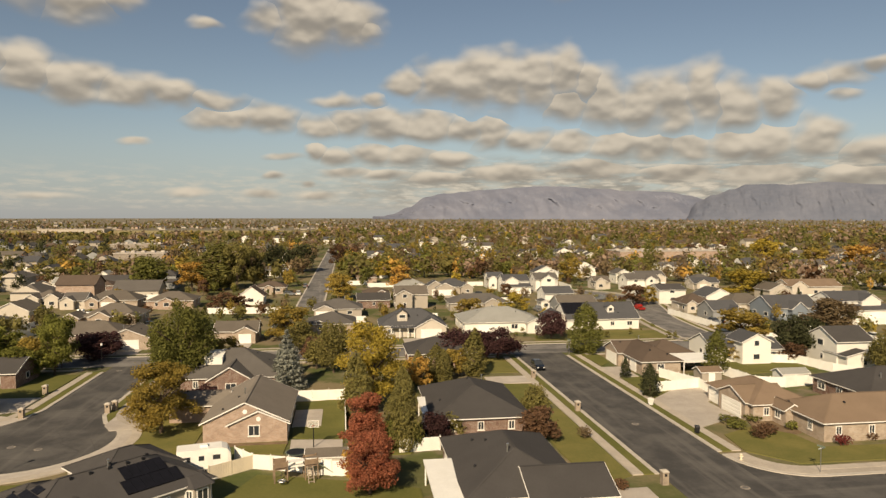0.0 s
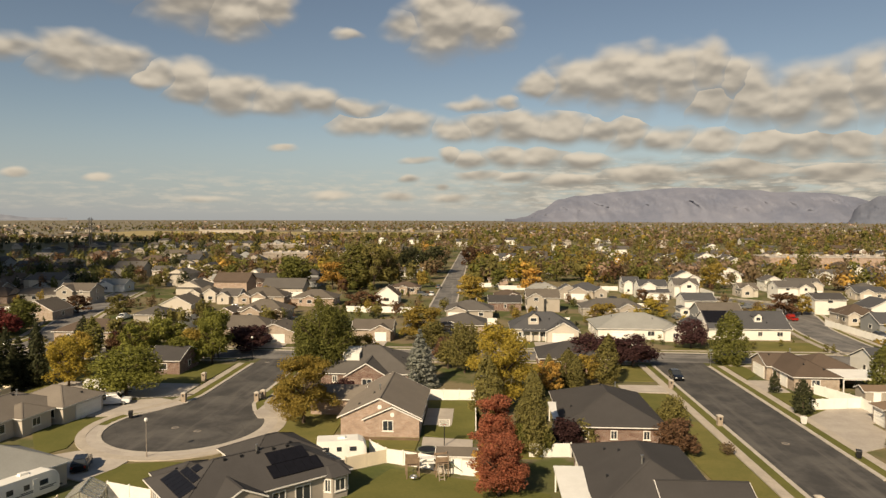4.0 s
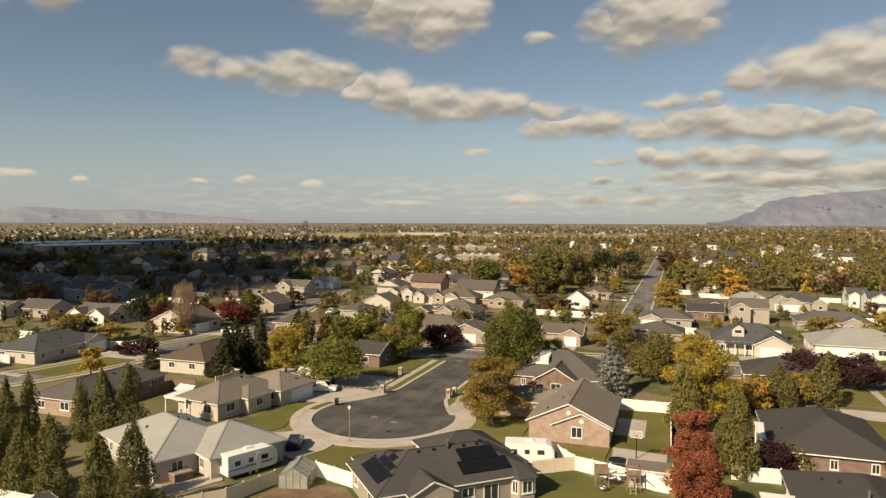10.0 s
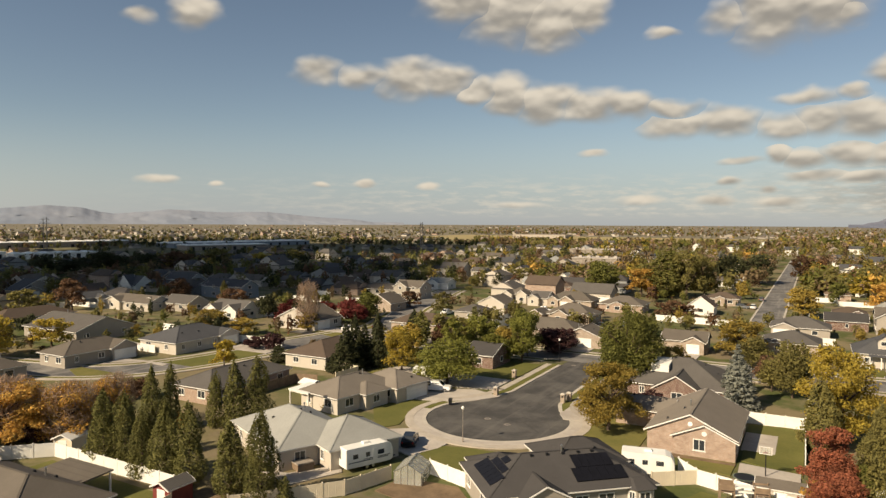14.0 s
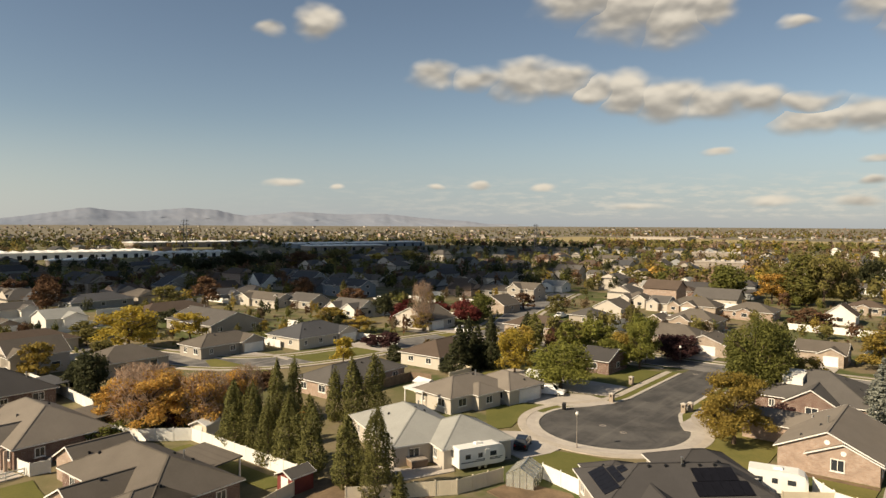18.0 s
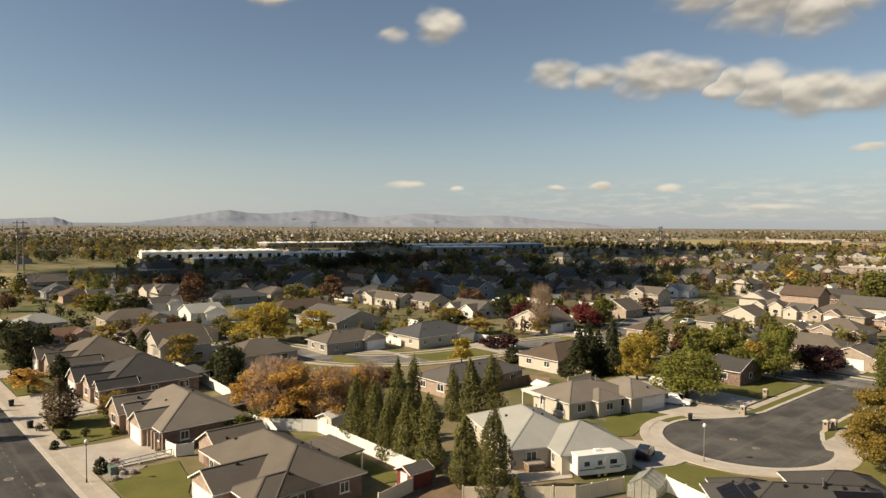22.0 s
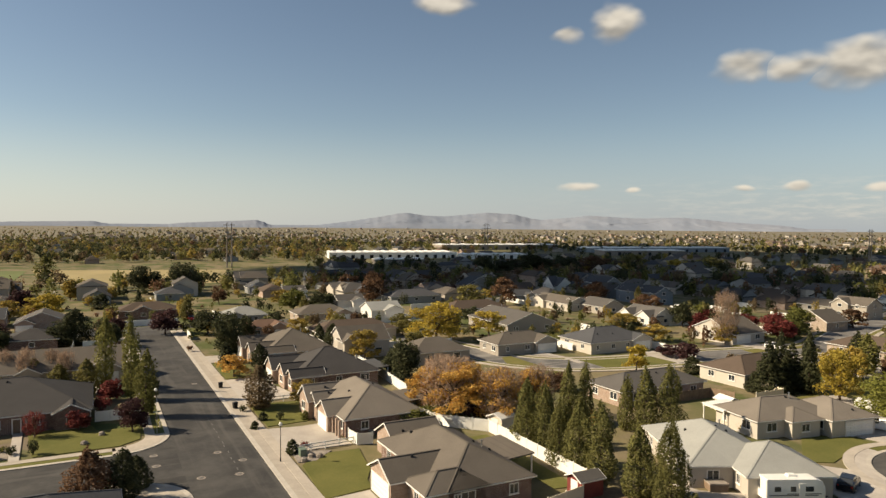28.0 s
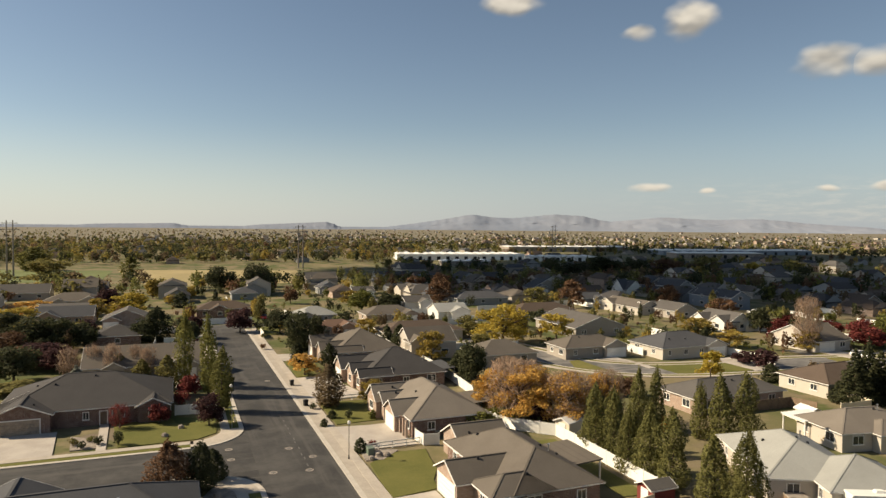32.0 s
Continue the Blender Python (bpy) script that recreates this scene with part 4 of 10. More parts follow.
house("low hipped house with taupe shingles and cream brick walls", -67.2, 91.5, -10, [(-4.4, 4.2, -7.2, 6.5, "hip", 2.7, 0.45), (-2.5, 6.8, 3.5, 11.5, "hip", 2.7, 0.45), (0.5, 5.6, -2.4, 2.6, "hip", 2.65, 0.45)], "drab", "cream",
      garages=[(1, "E", 1.0, 4.9)], seed=3)
house("rose brick house with a broad gable and drab shingles", -13.6, 99.2, 0, [(-5.4, 5.4, -7.6, 8, "gv", 2.7, 0.47), (-12, -4, 2, 8, "gu", 2.6, 0.4), (-1.9, 5.5, -8.1, -4.5, "gv", 2.55, 0.44)], "drab", "brick", skip="S",
      windows=[(2, "S", -0.6, 1.5, 1.5, 0.95)], seed=4, discs=[(0, "S", 0.0, 4.1), (2, "S", 0.0, 3.2)])
fifth = house("dark-roofed brick house with steep gables and a dormer", -20, 124, 0, [(-8, 8.4, -6, 8, "hip", 2.7, 0.5), (-3, 4, -8.5, 2, "gv", 2.7, 0.6)], "grey", "brick_dark", seed=5)
house("rambling house with tan shingles and tan brick walls", 66, 90, 0, [(-3.5, 24, -9, 1, "hip"), (-7.6, 1.5, 0.5, 13, "hip"), (-8.2, -1.0, 1.6, 8.8, "gu", 2.7, 0.42), (-4.6, -2.4, -2.6, 1.0, "gv", 2.6, 0.6)], "tan", "brick_tan",
      garages=[(2, "W", 0.0, 4.9), (1, "W", 4.4, 2.6)], seed=6)
house("brown-roofed brick house with a white garage", 61.6, 127.8, 0, [(-6.8, 0.9, -7.5, 7.5, "hip", 2.7, 0.5), (-8.0, -3, 1, 8, "gu"), (-2.0, 7.0, -1.2, 7.3, "hip")], "brown", "brick_tan", garages=[(0, "W", -3.5, 2.6), (1, "W", 0, 4.9)], seed=7)
house("low red brick house with a charcoal shingle roof", 18, 98, 0, [(-6.5, 6.5, -8.5, 9, "hip", 2.7, 0.42)], "charcoal", "brick_dark", seed=8)
house("low house with a broad charcoal shingle roof", 18.5, 72, 0, [(-7, 5, -8.5, 9.5, "hip", 2.7, 0.42), (-1, 7.5, -9.5, -1.5, "gu", 2.7, 0.4)], "charcoal", "brick_dark", seed=9)
house("long hipped brick house with charcoal shingles and two garages", -121, -12, 0, [(-8.5, 8.5, -12, 11.5, "hip", 2.7, 0.42), (2, 10.5, -12, -4.5, "gu", 2.7, 0.42), (4.5, 9.7, 7.0, 11.2, "gu", 2.6, 0.5)], "charcoal", "brick_dark",
      garages=[(1, "E", 0, 4.9)], doors=[(0, "E", 2.5)], garage="stone", seed=10)
house("tan brick house with grey shingles and white gables to the street", -70.5, 39, 0, [(-9, 9.3, -6.5, 3.8, "hip", 2.7, 0.5), (-13.2, -7.4, -5.4, 1.5, "gv", 2.7, 0.55), (-1.2, 4.6, -11, -3, "gv", 2.7, 0.5), (4.6, 9.3, -9, -2, "hip", 2.7, 0.5)],
      "taupe", "brick_dark", garages=[(2, "S", 0, 4.9)], gable_wall="brick", seed=11)
house("brick house with taupe shingles and a white garage door", -97.5, 37.5, 0, [(-11, 7.1, -6.0, 5.6, "hip", 2.7, 0.5), (-9.5, -4.5, -8, 0, "gv", 2.9, 0.7), (-1.0, 3.9, -7.6, 0, "gv", 2.7, 0.6), (-6.5, -2.8, -7.2, 0, "gv", 2.7, 0.7)],
      "drab", "brick_dark", garages=[(2, "S", 0, 4.0)], gable_wall="brick", seed=12)
for u in (4.3, 5.8, 7.0):
    solid("porch_column", Shape().box(-0.17, 0.17, -0.17, 0.17, -0.1, 2.62), WALLS["brick"], at(-97.5 + u, 37.5 - 6.9), "square brick porch column under the eaves", "column", "porch columns")
house("brick house with a long charcoal roof and arched porch", -128, 39.5, 0, [(-6, 8.6, -7, 8.5, "hip", 2.7, 0.5), (-5.0, 0.5, -9.5, 0, "gv", 2.8, 0.65), (1.2, 5.6, -8.6, 0, "gv", 2.8, 0.65), (5.6, 8.6, -8.0, -2, "gv", 2.7, 0.7)], "charcoal", "brick_dark", garages=[(1, "S", 0, 4.0)], gable_wall="brick", seed=13)
house("brick house with brown shingles and steep front gables", -152.5, 39.5, 0, [(-8, 8.6, -7, 8, "hip", 2.7, 0.5), (-7, -1.5, -10, 0, "gv", 2.8, 0.65), (1, 5.6, -9.5, 0, "gv", 2.8, 0.65), (5.4, 8.6, -8.5, -1, "gv", 2.7, 0.65)], "taupe", "brick_dark", gable_wall="brick", garages=[(1, "S", 0, 4.0)], seed=14)
house("house with a white double garage under a gable", -49, 163, 0, [(-5, 5, -4, 5, "gv", 2.6, 0.4), (-19, -3, 2, 12, "hip")], "taupe", "brick_tan", garages=[(0, "S", 0, 4.9)], seed=15)
slate_house = house("cream one-and-a-half storey house with slate roof", 16, 172, 0, [(-8, 8, -5, 6, "hip", 3.0, 0.6), (0.5, 8, -7.5, 0, "gv", 2.7, 0.55)], "slate", "cream", garages=[(1, "S", 0, 4.9)], seed=16)
house("broad low white house with pale grey roof", 39, 178, 0, [(-9.5, 11, -8, 7, "hip", 2.8, 0.38), (6.5, 11, -10, -2, "gv", 2.7, 0.45)], "pale", "white", garages=[(0, "S", -4, 5.2)], seed=17)
farm = house("white farmhouse with dark roof, dormers and porch", 67, 177, 0, [(-10, 10, -5.5, 6, "gu", 2.9, 0.6), (-14, -8, -4, 6, "gv", 2.7, 0.5)], "slate", "white", seed=18)
house("low tan house with a grey hipped roof behind a lawn", -131, 113, 0, [(-6, 6, -9, 9, "hip", 2.7, 0.42), (-1, 6.6, 3.5, 9.4, "gu", 2.7, 0.42)], "slate", "cream", garages=[(1, "E", 0, 4.4)], seed=19)
house("long low grey-roofed house", -169, 110, 0, [(-11, 11, -8, 8, "gu", 2.7, 0.35)], "grey", "beige", seed=20)
house("low red brick house with grey roof", -90, 87.5, 0, [(-4.5, 4.2, -9.5, 9.5, "hip", 2.7, 0.42)], "grey", "brick", seed=21)
house("low house with brown roof and cream walls", -91.5, 116, 0, [(-5, 5.5, -8, 8, "hip", 2.7, 0.42)], "brown", "cream", seed=22)
house("low tan house with hipped gable roof", -137, 91, 0, [(-4, 4.5, -8, 8, "hip"), (-1, 5.5, 2, 8, "gu")], "taupe", "beige", garages=[(1, "E", 0, 4.9)], seed=23)
house("low cream house with an open garage", -127, 152, 0, [(-7, 7, -6, 6, "gv")], "taupe", "cream", garages=[(0, "E", -2, 4.9)], seed=24)
house("low charcoal-roofed house with dark brick walls", 87, 99, 0, [(-8, 9, -6.5, 6.5, "hip", 2.7, 0.42)], "charcoal", "brick_dark", seed=28)
house("low hipped house with slate shingles near the corner", -70, -9, 0, [(-6, 6, -11, 11, "hip", 2.7, 0.45), (-8.5, 0, -9, -2, "gu", 2.7, 0.45)], "slate", "brick", seed=29)


def dormer(root, u, v, z, w, depth, wall, roof):
    """A small gabled dormer that faces the front of its house."""
    d = part("dormer", Shape().box(u - w, u + w, v, v + depth, z - 1.2, z + 1.1), WALLS[wall], root)
    o = 0.3
    for side in (-1, 1):
        low, top = (u + side * (w + o), z + 0.95), (u, z + 0.95 + (w + o) * 0.75)
        pts = [(low[0], v - o, low[1]), (top[0], v - o, top[1]), (top[0], v + depth + 1.0, top[1]), (low[0], v + depth + 1.0, low[1])]
        part("dormer_roof", Shape().hexa(pts if side > 0 else pts[::-1], [(p[0], p[1], p[2] + 0.12) for p in (pts if side > 0 else pts[::-1])]), ROOFS[roof], d)
    part("gable_board", Shape().face((u - w, v - 0.01, z + 1.1), (u + w, v - 0.01, z + 1.1), (u, v - 0.01, z + 1.1 + w * 0.72)), WALLS[wall], d)
    part("window", frame_mesh(w * 1.3, 0.95, M["white"]), None, d, m=pose(u, v - 0.03, z - 0.05))
    part("pane", pane_mesh(w * 1.3, 0.95), None, d, m=pose(u, v - 0.03, z - 0.05))


for u in (-3.6, 2.8):
    dormer(farm, u, -3.6, 4.6, 0.9, 2.6, "white", "slate")

# its white-faced shed dormer
part("dormer", Shape().hexa([(-4.6, -3.2, 4.2), (-1.6, -3.2, 4.2), (-1.6, 1.2, 4.2), (-4.6, 1.2, 4.2)], [(-4.6, -3.2, 5.5), (-1.6, -3.2, 5.5), (-1.6, 1.2, 6.1), (-4.6, 1.2, 6.1)]), WALLS["white"], fifth, "white-faced shed dormer")
dormer(slate_house, -2.6, -3.9, 4.6, 1.25, 3.0, "cream", "slate")
part("porch_roof", Shape().hexa([(-5.6, -6.6, 2.5), (0.4, -6.6, 2.5), (0.4, -4.9, 2.9), (-5.6, -4.9, 2.9)], [(-5.6, -6.6, 2.62), (0.4, -6.6, 2.62), (0.4, -4.9, 3.02), (-5.6, -4.9, 3.02)]), ROOFS["slate"], slate_house)
for u in (-5.4, -3.4, -1.4, 0.2):
    part("porch_post", Shape().box(u - 0.09, u + 0.09, -6.55, -6.37, -0.05, 2.5), M["fascia"], slate_house)
house("low house with a charcoal hipped roof behind the gardens", 19.5, 138.5, 0, [(-7.5, 5.5, -5.5, 5.5, "hip", 2.7, 0.42)], "charcoal", "brick_dark", detail=1, seed=401)

# ---- houses farther off ----
house("tan brick house with taupe shingles and three front gables", -64.3, 200.6, 0, [(-7.1, 7.1, -5.5, 5.5, "hip", 2.70, 0.50), (-11.1, -6.9, -9.0, -2.0, "gv", 2.70, 0.60), (-4.6, 0.2, -7.0, -2.0, "gv", 2.70, 0.55), (4.0, 7.2, -7.5, -2.0, "gv", 2.70, 0.45)], "taupe", "brick_tan", detail=1, seed=300)
house("tan brick house with taupe shingles and paired gables", -76.1, 237.3, 0, [(-8.1, 8.1, -5.0, 5.0, "hip", 2.70, 0.50), (-7.4, -3.4, -7.0, -1.5, "gv", 2.70, 0.60), (-2.7, 2.1, -7.5, -1.5, "gv", 2.70, 0.60)], "taupe", "brick_tan", garages=[(2, "S", 0.0, 3.6)], detail=1, seed=301)
house("cream house with steep paired gables", -98.2, 241.6, 0, [(-5.2, 5.2, -5.0, 5.0, "hip", 2.70, 0.50), (-5.2, -0.9, -7.0, -1.5, "gv", 3.20, 0.60), (0.7, 4.8, -6.5, -1.5, "gv", 3.40, 0.65)], "taupe", "cream", detail=1, seed=302)
house("cream house with a grey roof and a broad front gable", -87.7, 237.0, 0, [(-3.4, 3.4, -4.5, 4.5, "gu", 2.70, 0.45), (-3.4, 0.8, -6.5, -1.0, "gv", 2.80, 0.55)], "grey", "cream", detail=1, seed=303)
house("beige house with a taupe hipped roof", -95.7, 215.6, 0, [(-3.3, 3.3, -5.0, 5.0, "hip", 2.70, 0.50), (-3.3, -0.3, -7.0, -1.5, "gv", 2.70, 0.50)], "taupe", "beige", detail=1, seed=304)
house("low hipped brick house with a recessed porch", -57.0, 233.8, 0, [(-7.3, 7.3, -5.5, 5.5, "hip", 2.70, 0.42), (-3.2, 1.7, -7.0, -2.0, "gv", 2.60, 0.40)], "taupe", "brick", detail=1, seed=305)
house("white gabled house end with a brown roof", -32.4, 238.9, 0, [(-4.1, 4.1, -4.0, 4.0, "gv", 3.00, 0.75)], "brown", "white", detail=1, seed=306)
house("low brown-roofed brick house", -29.4, 270.8, 0, [(-5.6, 5.6, -4.5, 4.5, "hip", 2.70, 0.40), (-2.2, 1.1, -6.0, -1.0, "gv", 2.70, 0.50)], "brown", "brick_tan", detail=1, seed=307)
house("low house with a dark brown hipped porch roof", -96.9, 283.7, 0, [(-6.2, 6.2, -4.5, 4.5, "hip", 2.90, 0.42)], "brown", "brick_dark", detail=1, seed=308)
house("white gabled house with a pale roof", -104.8, 314.8, 0, [(-3.5, 3.5, -4.0, 4.0, "gv", 3.40, 0.70)], "pale", "white", detail=1, seed=309)
house("low cream house with a pale flat-pitched roof", -82.6, 276.0, 0, [(-4.6, 4.6, -4.5, 4.5, "gu", 2.70, 0.30)], "pale", "cream", detail=1, seed=310)
house("white house with a pale gabled roof", -115.3, 297.9, 0, [(-3.5, 3.5, -4.0, 4.0, "gu", 2.70, 0.50), (-0.1, 3.5, -6.0, -0.5, "gv", 2.70, 0.60)], "pale", "white", detail=1, seed=311)
house("white gable-fronted house with dark shingles", -119.0, 282.3, 0, [(-2.8, 2.8, -4.0, 4.0, "gv", 2.70, 0.60)], "taupe", "white", detail=1, seed=312)
house("white gable-fronted house with dark shingles", -161.7, 373.6, 0, [(-2.5, 2.5, -4.0, 4.0, "gv", 2.70, 0.60)], "taupe", "white", detail=1, seed=313)
house("small cream gable-fronted house", -148.6, 355.9, 0, [(-1.7, 1.7, -4.0, 4.0, "gv", 2.70, 0.60)], "grey", "cream", detail=1, seed=314)
house("white house with a low grey roof", -40.9, 351.1, 0, [(-4.7, 4.7, -4.0, 4.0, "gu", 2.70, 0.40)], "grey", "white", detail=1, seed=315)
house("white gable-fronted house with dark shingles", -31.1, 340.4, 0, [(-3.5, 3.5, -4.0, 4.0, "gv", 2.70, 0.50)], "pale", "white", detail=1, seed=316)
house("beige house with a broad grey hipped roof", -2.9, 206.9, 0, [(-6.9, 6.9, -5.5, 5.5, "hip", 2.70, 0.40), (-6.6, -1.0, -7.5, -2.0, "gv", 2.70, 0.42)], "grey", "beige", garages=[(1, "S", 0.0, 4.8)], detail=1, seed=317)
house("low tan brick house with a grey roof and white porch rail", -4.2, 179.0, 0, [(-5.9, 5.9, -5.5, 5.5, "hip", 2.70, 0.40), (-5.2, -1.2, -4.5, -2.0, "gv", 2.70, 0.30)], "grey", "brick_tan", detail=1, seed=318)
house("two-storey beige house with a tall front gable", 20.5, 223.8, 0, [(-5.3, 5.3, -4.5, 4.5, "gu", 4.60, 0.50), (-5.3, 0.1, -6.5, -1.0, "gv", 4.60, 0.55)], "taupe", "beige", detail=1, seed=319)
house("low dark red brick house with charcoal shingles", 8.3, 225.4, 0, [(-5.3, 5.3, -4.5, 4.5, "gu", 2.70, 0.40)], "charcoal", "brick_dark", detail=1, seed=320)
house("white house with a pale hipped roof", 24.5, 271.5, 0, [(-5.8, 5.8, -4.5, 4.5, "hip", 2.70, 0.45), (2.0, 5.4, -6.0, -1.0, "gv", 2.70, 0.50)], "pale", "white", detail=1, seed=321)
house("beige house with slate shingles, several gables and twin garages", 40.4, 262.0, 0, [(-6.3, 6.3, -5.0, 5.0, "hip", 3.00, 0.50), (-11.1, -3.9, -8.0, -1.5, "gv", 3.20, 0.60), (-7.4, -0.6, -9.5, -1.5, "gv", 3.00, 0.50), (2.3, 6.9, -8.0, -1.5, "gv", 3.00, 0.60)], "slate", "beige", garages=[(1, "S", 0.0, 2.6), (2, "S", 0.0, 4.9)], detail=1, seed=322)
house("beige house with a long grey hipped roof", 41.2, 214.8, 0, [(-9.4, 9.4, -5.0, 5.0, "hip", 2.70, 0.45), (1.3, 6.1, -7.0, -1.5, "gv", 2.80, 0.55)], "grey", "beige", detail=1, seed=323)
house("low brick house with a terracotta-tan roof", 8.4, 307.8, 0, [(-4.3, 4.3, -4.5, 4.5, "hip", 2.70, 0.40)], "tan", "brick", detail=1, seed=324)
house("low house with a blue-green grey roof", 5.4, 369.7, 0, [(-5.5, 5.5, -4.5, 4.5, "hip", 2.70, 0.40)], "slate", "beige", detail=1, seed=325)
house("white house with a steep gable", 36.6, 376.6, 0, [(-3.8, 3.8, -4.0, 4.0, "gu", 2.70, 0.60), (-1.9, 3.4, -5.5, -0.5, "gv", 2.70, 0.70)], "brown", "white", detail=1, seed=326)
house("two-storey white house with a garage wing", 65.0, 262.1, 0, [(-5.2, 5.2, -4.5, 4.5, "gu", 4.80, 0.45), (-5.2, 5.2, -7.5, -1.0, "gu", 2.70, 0.35), (-4.5, 0.7, -5.7, -1.0, "gv", 4.90, 0.60)], "slate", "white", garages=[(1, "S", 0.0, 4.9)], detail=1, seed=327)
house("two-storey white house with slate shingles", 60.8, 279.4, 0, [(-3.2, 3.2, -4.5, 4.5, "gu", 4.40, 0.45), (-3.2, 0.1, -6.0, -1.0, "gv", 4.40, 0.60)], "slate", "white", detail=1, seed=328)
house("two-storey white house with a front gable", 79.2, 268.3, 0, [(-4.6, 4.6, -4.5, 4.5, "gu", 4.60, 0.50), (-2.7, 3.2, -6.0, -1.0, "gv", 4.60, 0.60)], "grey", "white", garages=[(1, "S", 0.0, 4.0)], detail=1, seed=329)
house("two-storey white house with a side porch", 67.7, 216.1, 0, [(-4.7, 4.7, -4.5, 4.5, "gu", 5.00, 0.40), (-6.4, -3.6, -6.0, -1.0, "gv", 2.60, 0.30)], "slate", "white", detail=1, seed=330)
house("grey house with taupe shingles and stepped gables", 68.0, 198.4, 0, [(-5.8, 5.8, -5.5, 5.5, "gu", 3.20, 0.50), (-5.9, -1.6, -8.5, -2.0, "gv", 3.00, 0.60), (-1.6, 2.9, -11.5, -2.0, "gv", 2.80, 0.60)], "taupe", "grey", garages=[(2, "S", 0.0, 3.7)], detail=1, seed=331)
house("two-storey white house with dark solar roof", 110.2, 223.2, 0, [(-4.8, 4.8, -4.5, 4.5, "gu", 4.80, 0.35)], "charcoal", "white", detail=1, seed=332)
house("cream house with a brown hipped roof", 108.8, 202.7, 0, [(-4.7, 4.7, -4.5, 4.5, "hip", 2.90, 0.55), (-4.7, -1.7, -6.0, -1.0, "gv", 2.90, 0.60)], "brown", "cream", detail=1, seed=333)
house("two-storey white gable-fronted house", 118.0, 206.6, 0, [(-4.7, 4.7, -4.5, 4.5, "gv", 4.40, 0.50)], "slate", "white", detail=1, seed=334)
house("grey house with slate shingles and a garage gable", 108.4, 186.4, 0, [(-4.2, 4.2, -4.5, 4.5, "gu", 2.90, 0.50), (0.3, 4.4, -7.0, -1.0, "gv", 2.90, 0.60)], "slate", "grey", garages=[(1, "S", 0.0, 3.2)], detail=1, seed=335)
house("cream house with dark taupe shingles and twin gables", 123.7, 199.9, 0, [(-6.8, 6.8, -5.0, 5.0, "hip", 3.00, 0.50), (-0.8, 2.8, -7.0, -1.5, "gv", 3.00, 0.60), (2.8, 7.0, -8.0, -1.5, "gv", 2.80, 0.60)], "taupe", "cream", garages=[(2, "S", 0.0, 3.4)], detail=1, seed=336)
house("blue-grey house with slate roof and solar panels", 128.1, 184.7, 0, [(-7.3, 7.3, -5.5, 5.5, "gu", 3.60, 0.55), (-2.3, 2.1, -7.5, -2.0, "gv", 3.60, 0.80)], "slate", "blue", detail=1, seed=337)
house("two-storey cream gable-fronted house", 149.0, 221.1, 0, [(-4.1, 4.1, -4.5, 4.5, "gv", 4.40, 0.50)], "taupe", "cream", detail=1, seed=338)
house("cream house with a pinkish tan roof and a front gable", 175.1, 238.4, 0, [(-10.7, 10.7, -5.0, 5.0, "gu", 3.60, 0.45), (-11.2, -5.2, -7.0, -1.5, "gv", 4.00, 0.60)], "tan", "cream", detail=1, seed=339)
house("two-storey white house with a low garage wing", 149.4, 186.9, 0, [(-7.2, 7.2, -5.0, 5.0, "gu", 5.00, 0.45), (0.9, 7.1, -6.5, -1.5, "gv", 5.00, 0.60), (-2.4, 9.9, -9.0, -1.5, "gu", 2.70, 0.30)], "slate", "white", garages=[(2, "S", 0.0, 4.9)], detail=1, seed=340)
house("two-storey white house with a covered porch", 99.9, 125.9, 0, [(-4.0, 4.0, -4.5, 4.5, "gu", 5.20, 0.50), (-3.7, 4.0, -7.1, -1.0, "gv", 2.70, 0.25)], "charcoal", "white", detail=1, seed=341)
house("white house with a tall front gable and slate shingles", 79.7, 134.0, 0, [(-5.6, 5.6, -5.0, 5.0, "gu", 2.90, 0.45), (-0.7, 5.5, -7.5, -1.5, "gv", 4.60, 0.50)], "slate", "white", detail=1, seed=342)
house("low white house wing with a slate roof", 86.7, 132.0, 0, [(-2.0, 2.0, -4.0, 4.0, "gu", 2.80, 0.40)], "slate", "white", detail=1, seed=343)
house("two-storey white house with grey shingles", 116.9, 261.2, 0, [(-6.7, 6.7, -4.5, 4.5, "gu", 4.80, 0.45), (0.5, 4.5, -6.0, -1.0, "gv", 4.80, 0.60)], "grey", "white", detail=1, seed=344)
house("two-storey white house with grey shingles", 165.1, 327.8, 0, [(-9.1, 9.1, -4.5, 4.5, "gu", 4.60, 0.40), (-8.5, -3.1, -6.0, -1.0, "gv", 4.60, 0.50)], "grey", "white", detail=1, seed=345)
house("white house with slate shingles and an end gable", 185.4, 325.1, 0, [(-7.1, 7.1, -4.5, 4.5, "gu", 3.00, 0.50), (1.5, 7.1, -6.0, -1.0, "gv", 3.20, 0.60)], "slate", "white", detail=1, seed=346)
house("white house with a grey hipped roof", 152.5, 278.2, 0, [(-4.6, 4.6, -4.0, 4.0, "hip", 2.90, 0.45)], "grey", "white", detail=1, seed=347)
house("dark grey hipped house with slate shingles", 198.1, 326.3, 0, [(-4.7, 4.7, -4.0, 4.0, "hip", 3.00, 0.50)], "slate", "grey", detail=1, seed=348)
house("two-storey white house with a dark porch", 197.3, 293.4, 0, [(-7.1, 7.1, -4.5, 4.5, "gu", 4.00, 0.50), (-7.1, -1.2, -6.5, -1.0, "gv", 4.20, 0.60)], "slate", "white", detail=1, seed=349)
house("beige gable-fronted house with brown shingles", 206.0, 286.8, 0, [(-6.2, 6.2, -4.5, 4.5, "gv", 4.00, 0.55)], "brown", "beige", detail=1, seed=350)
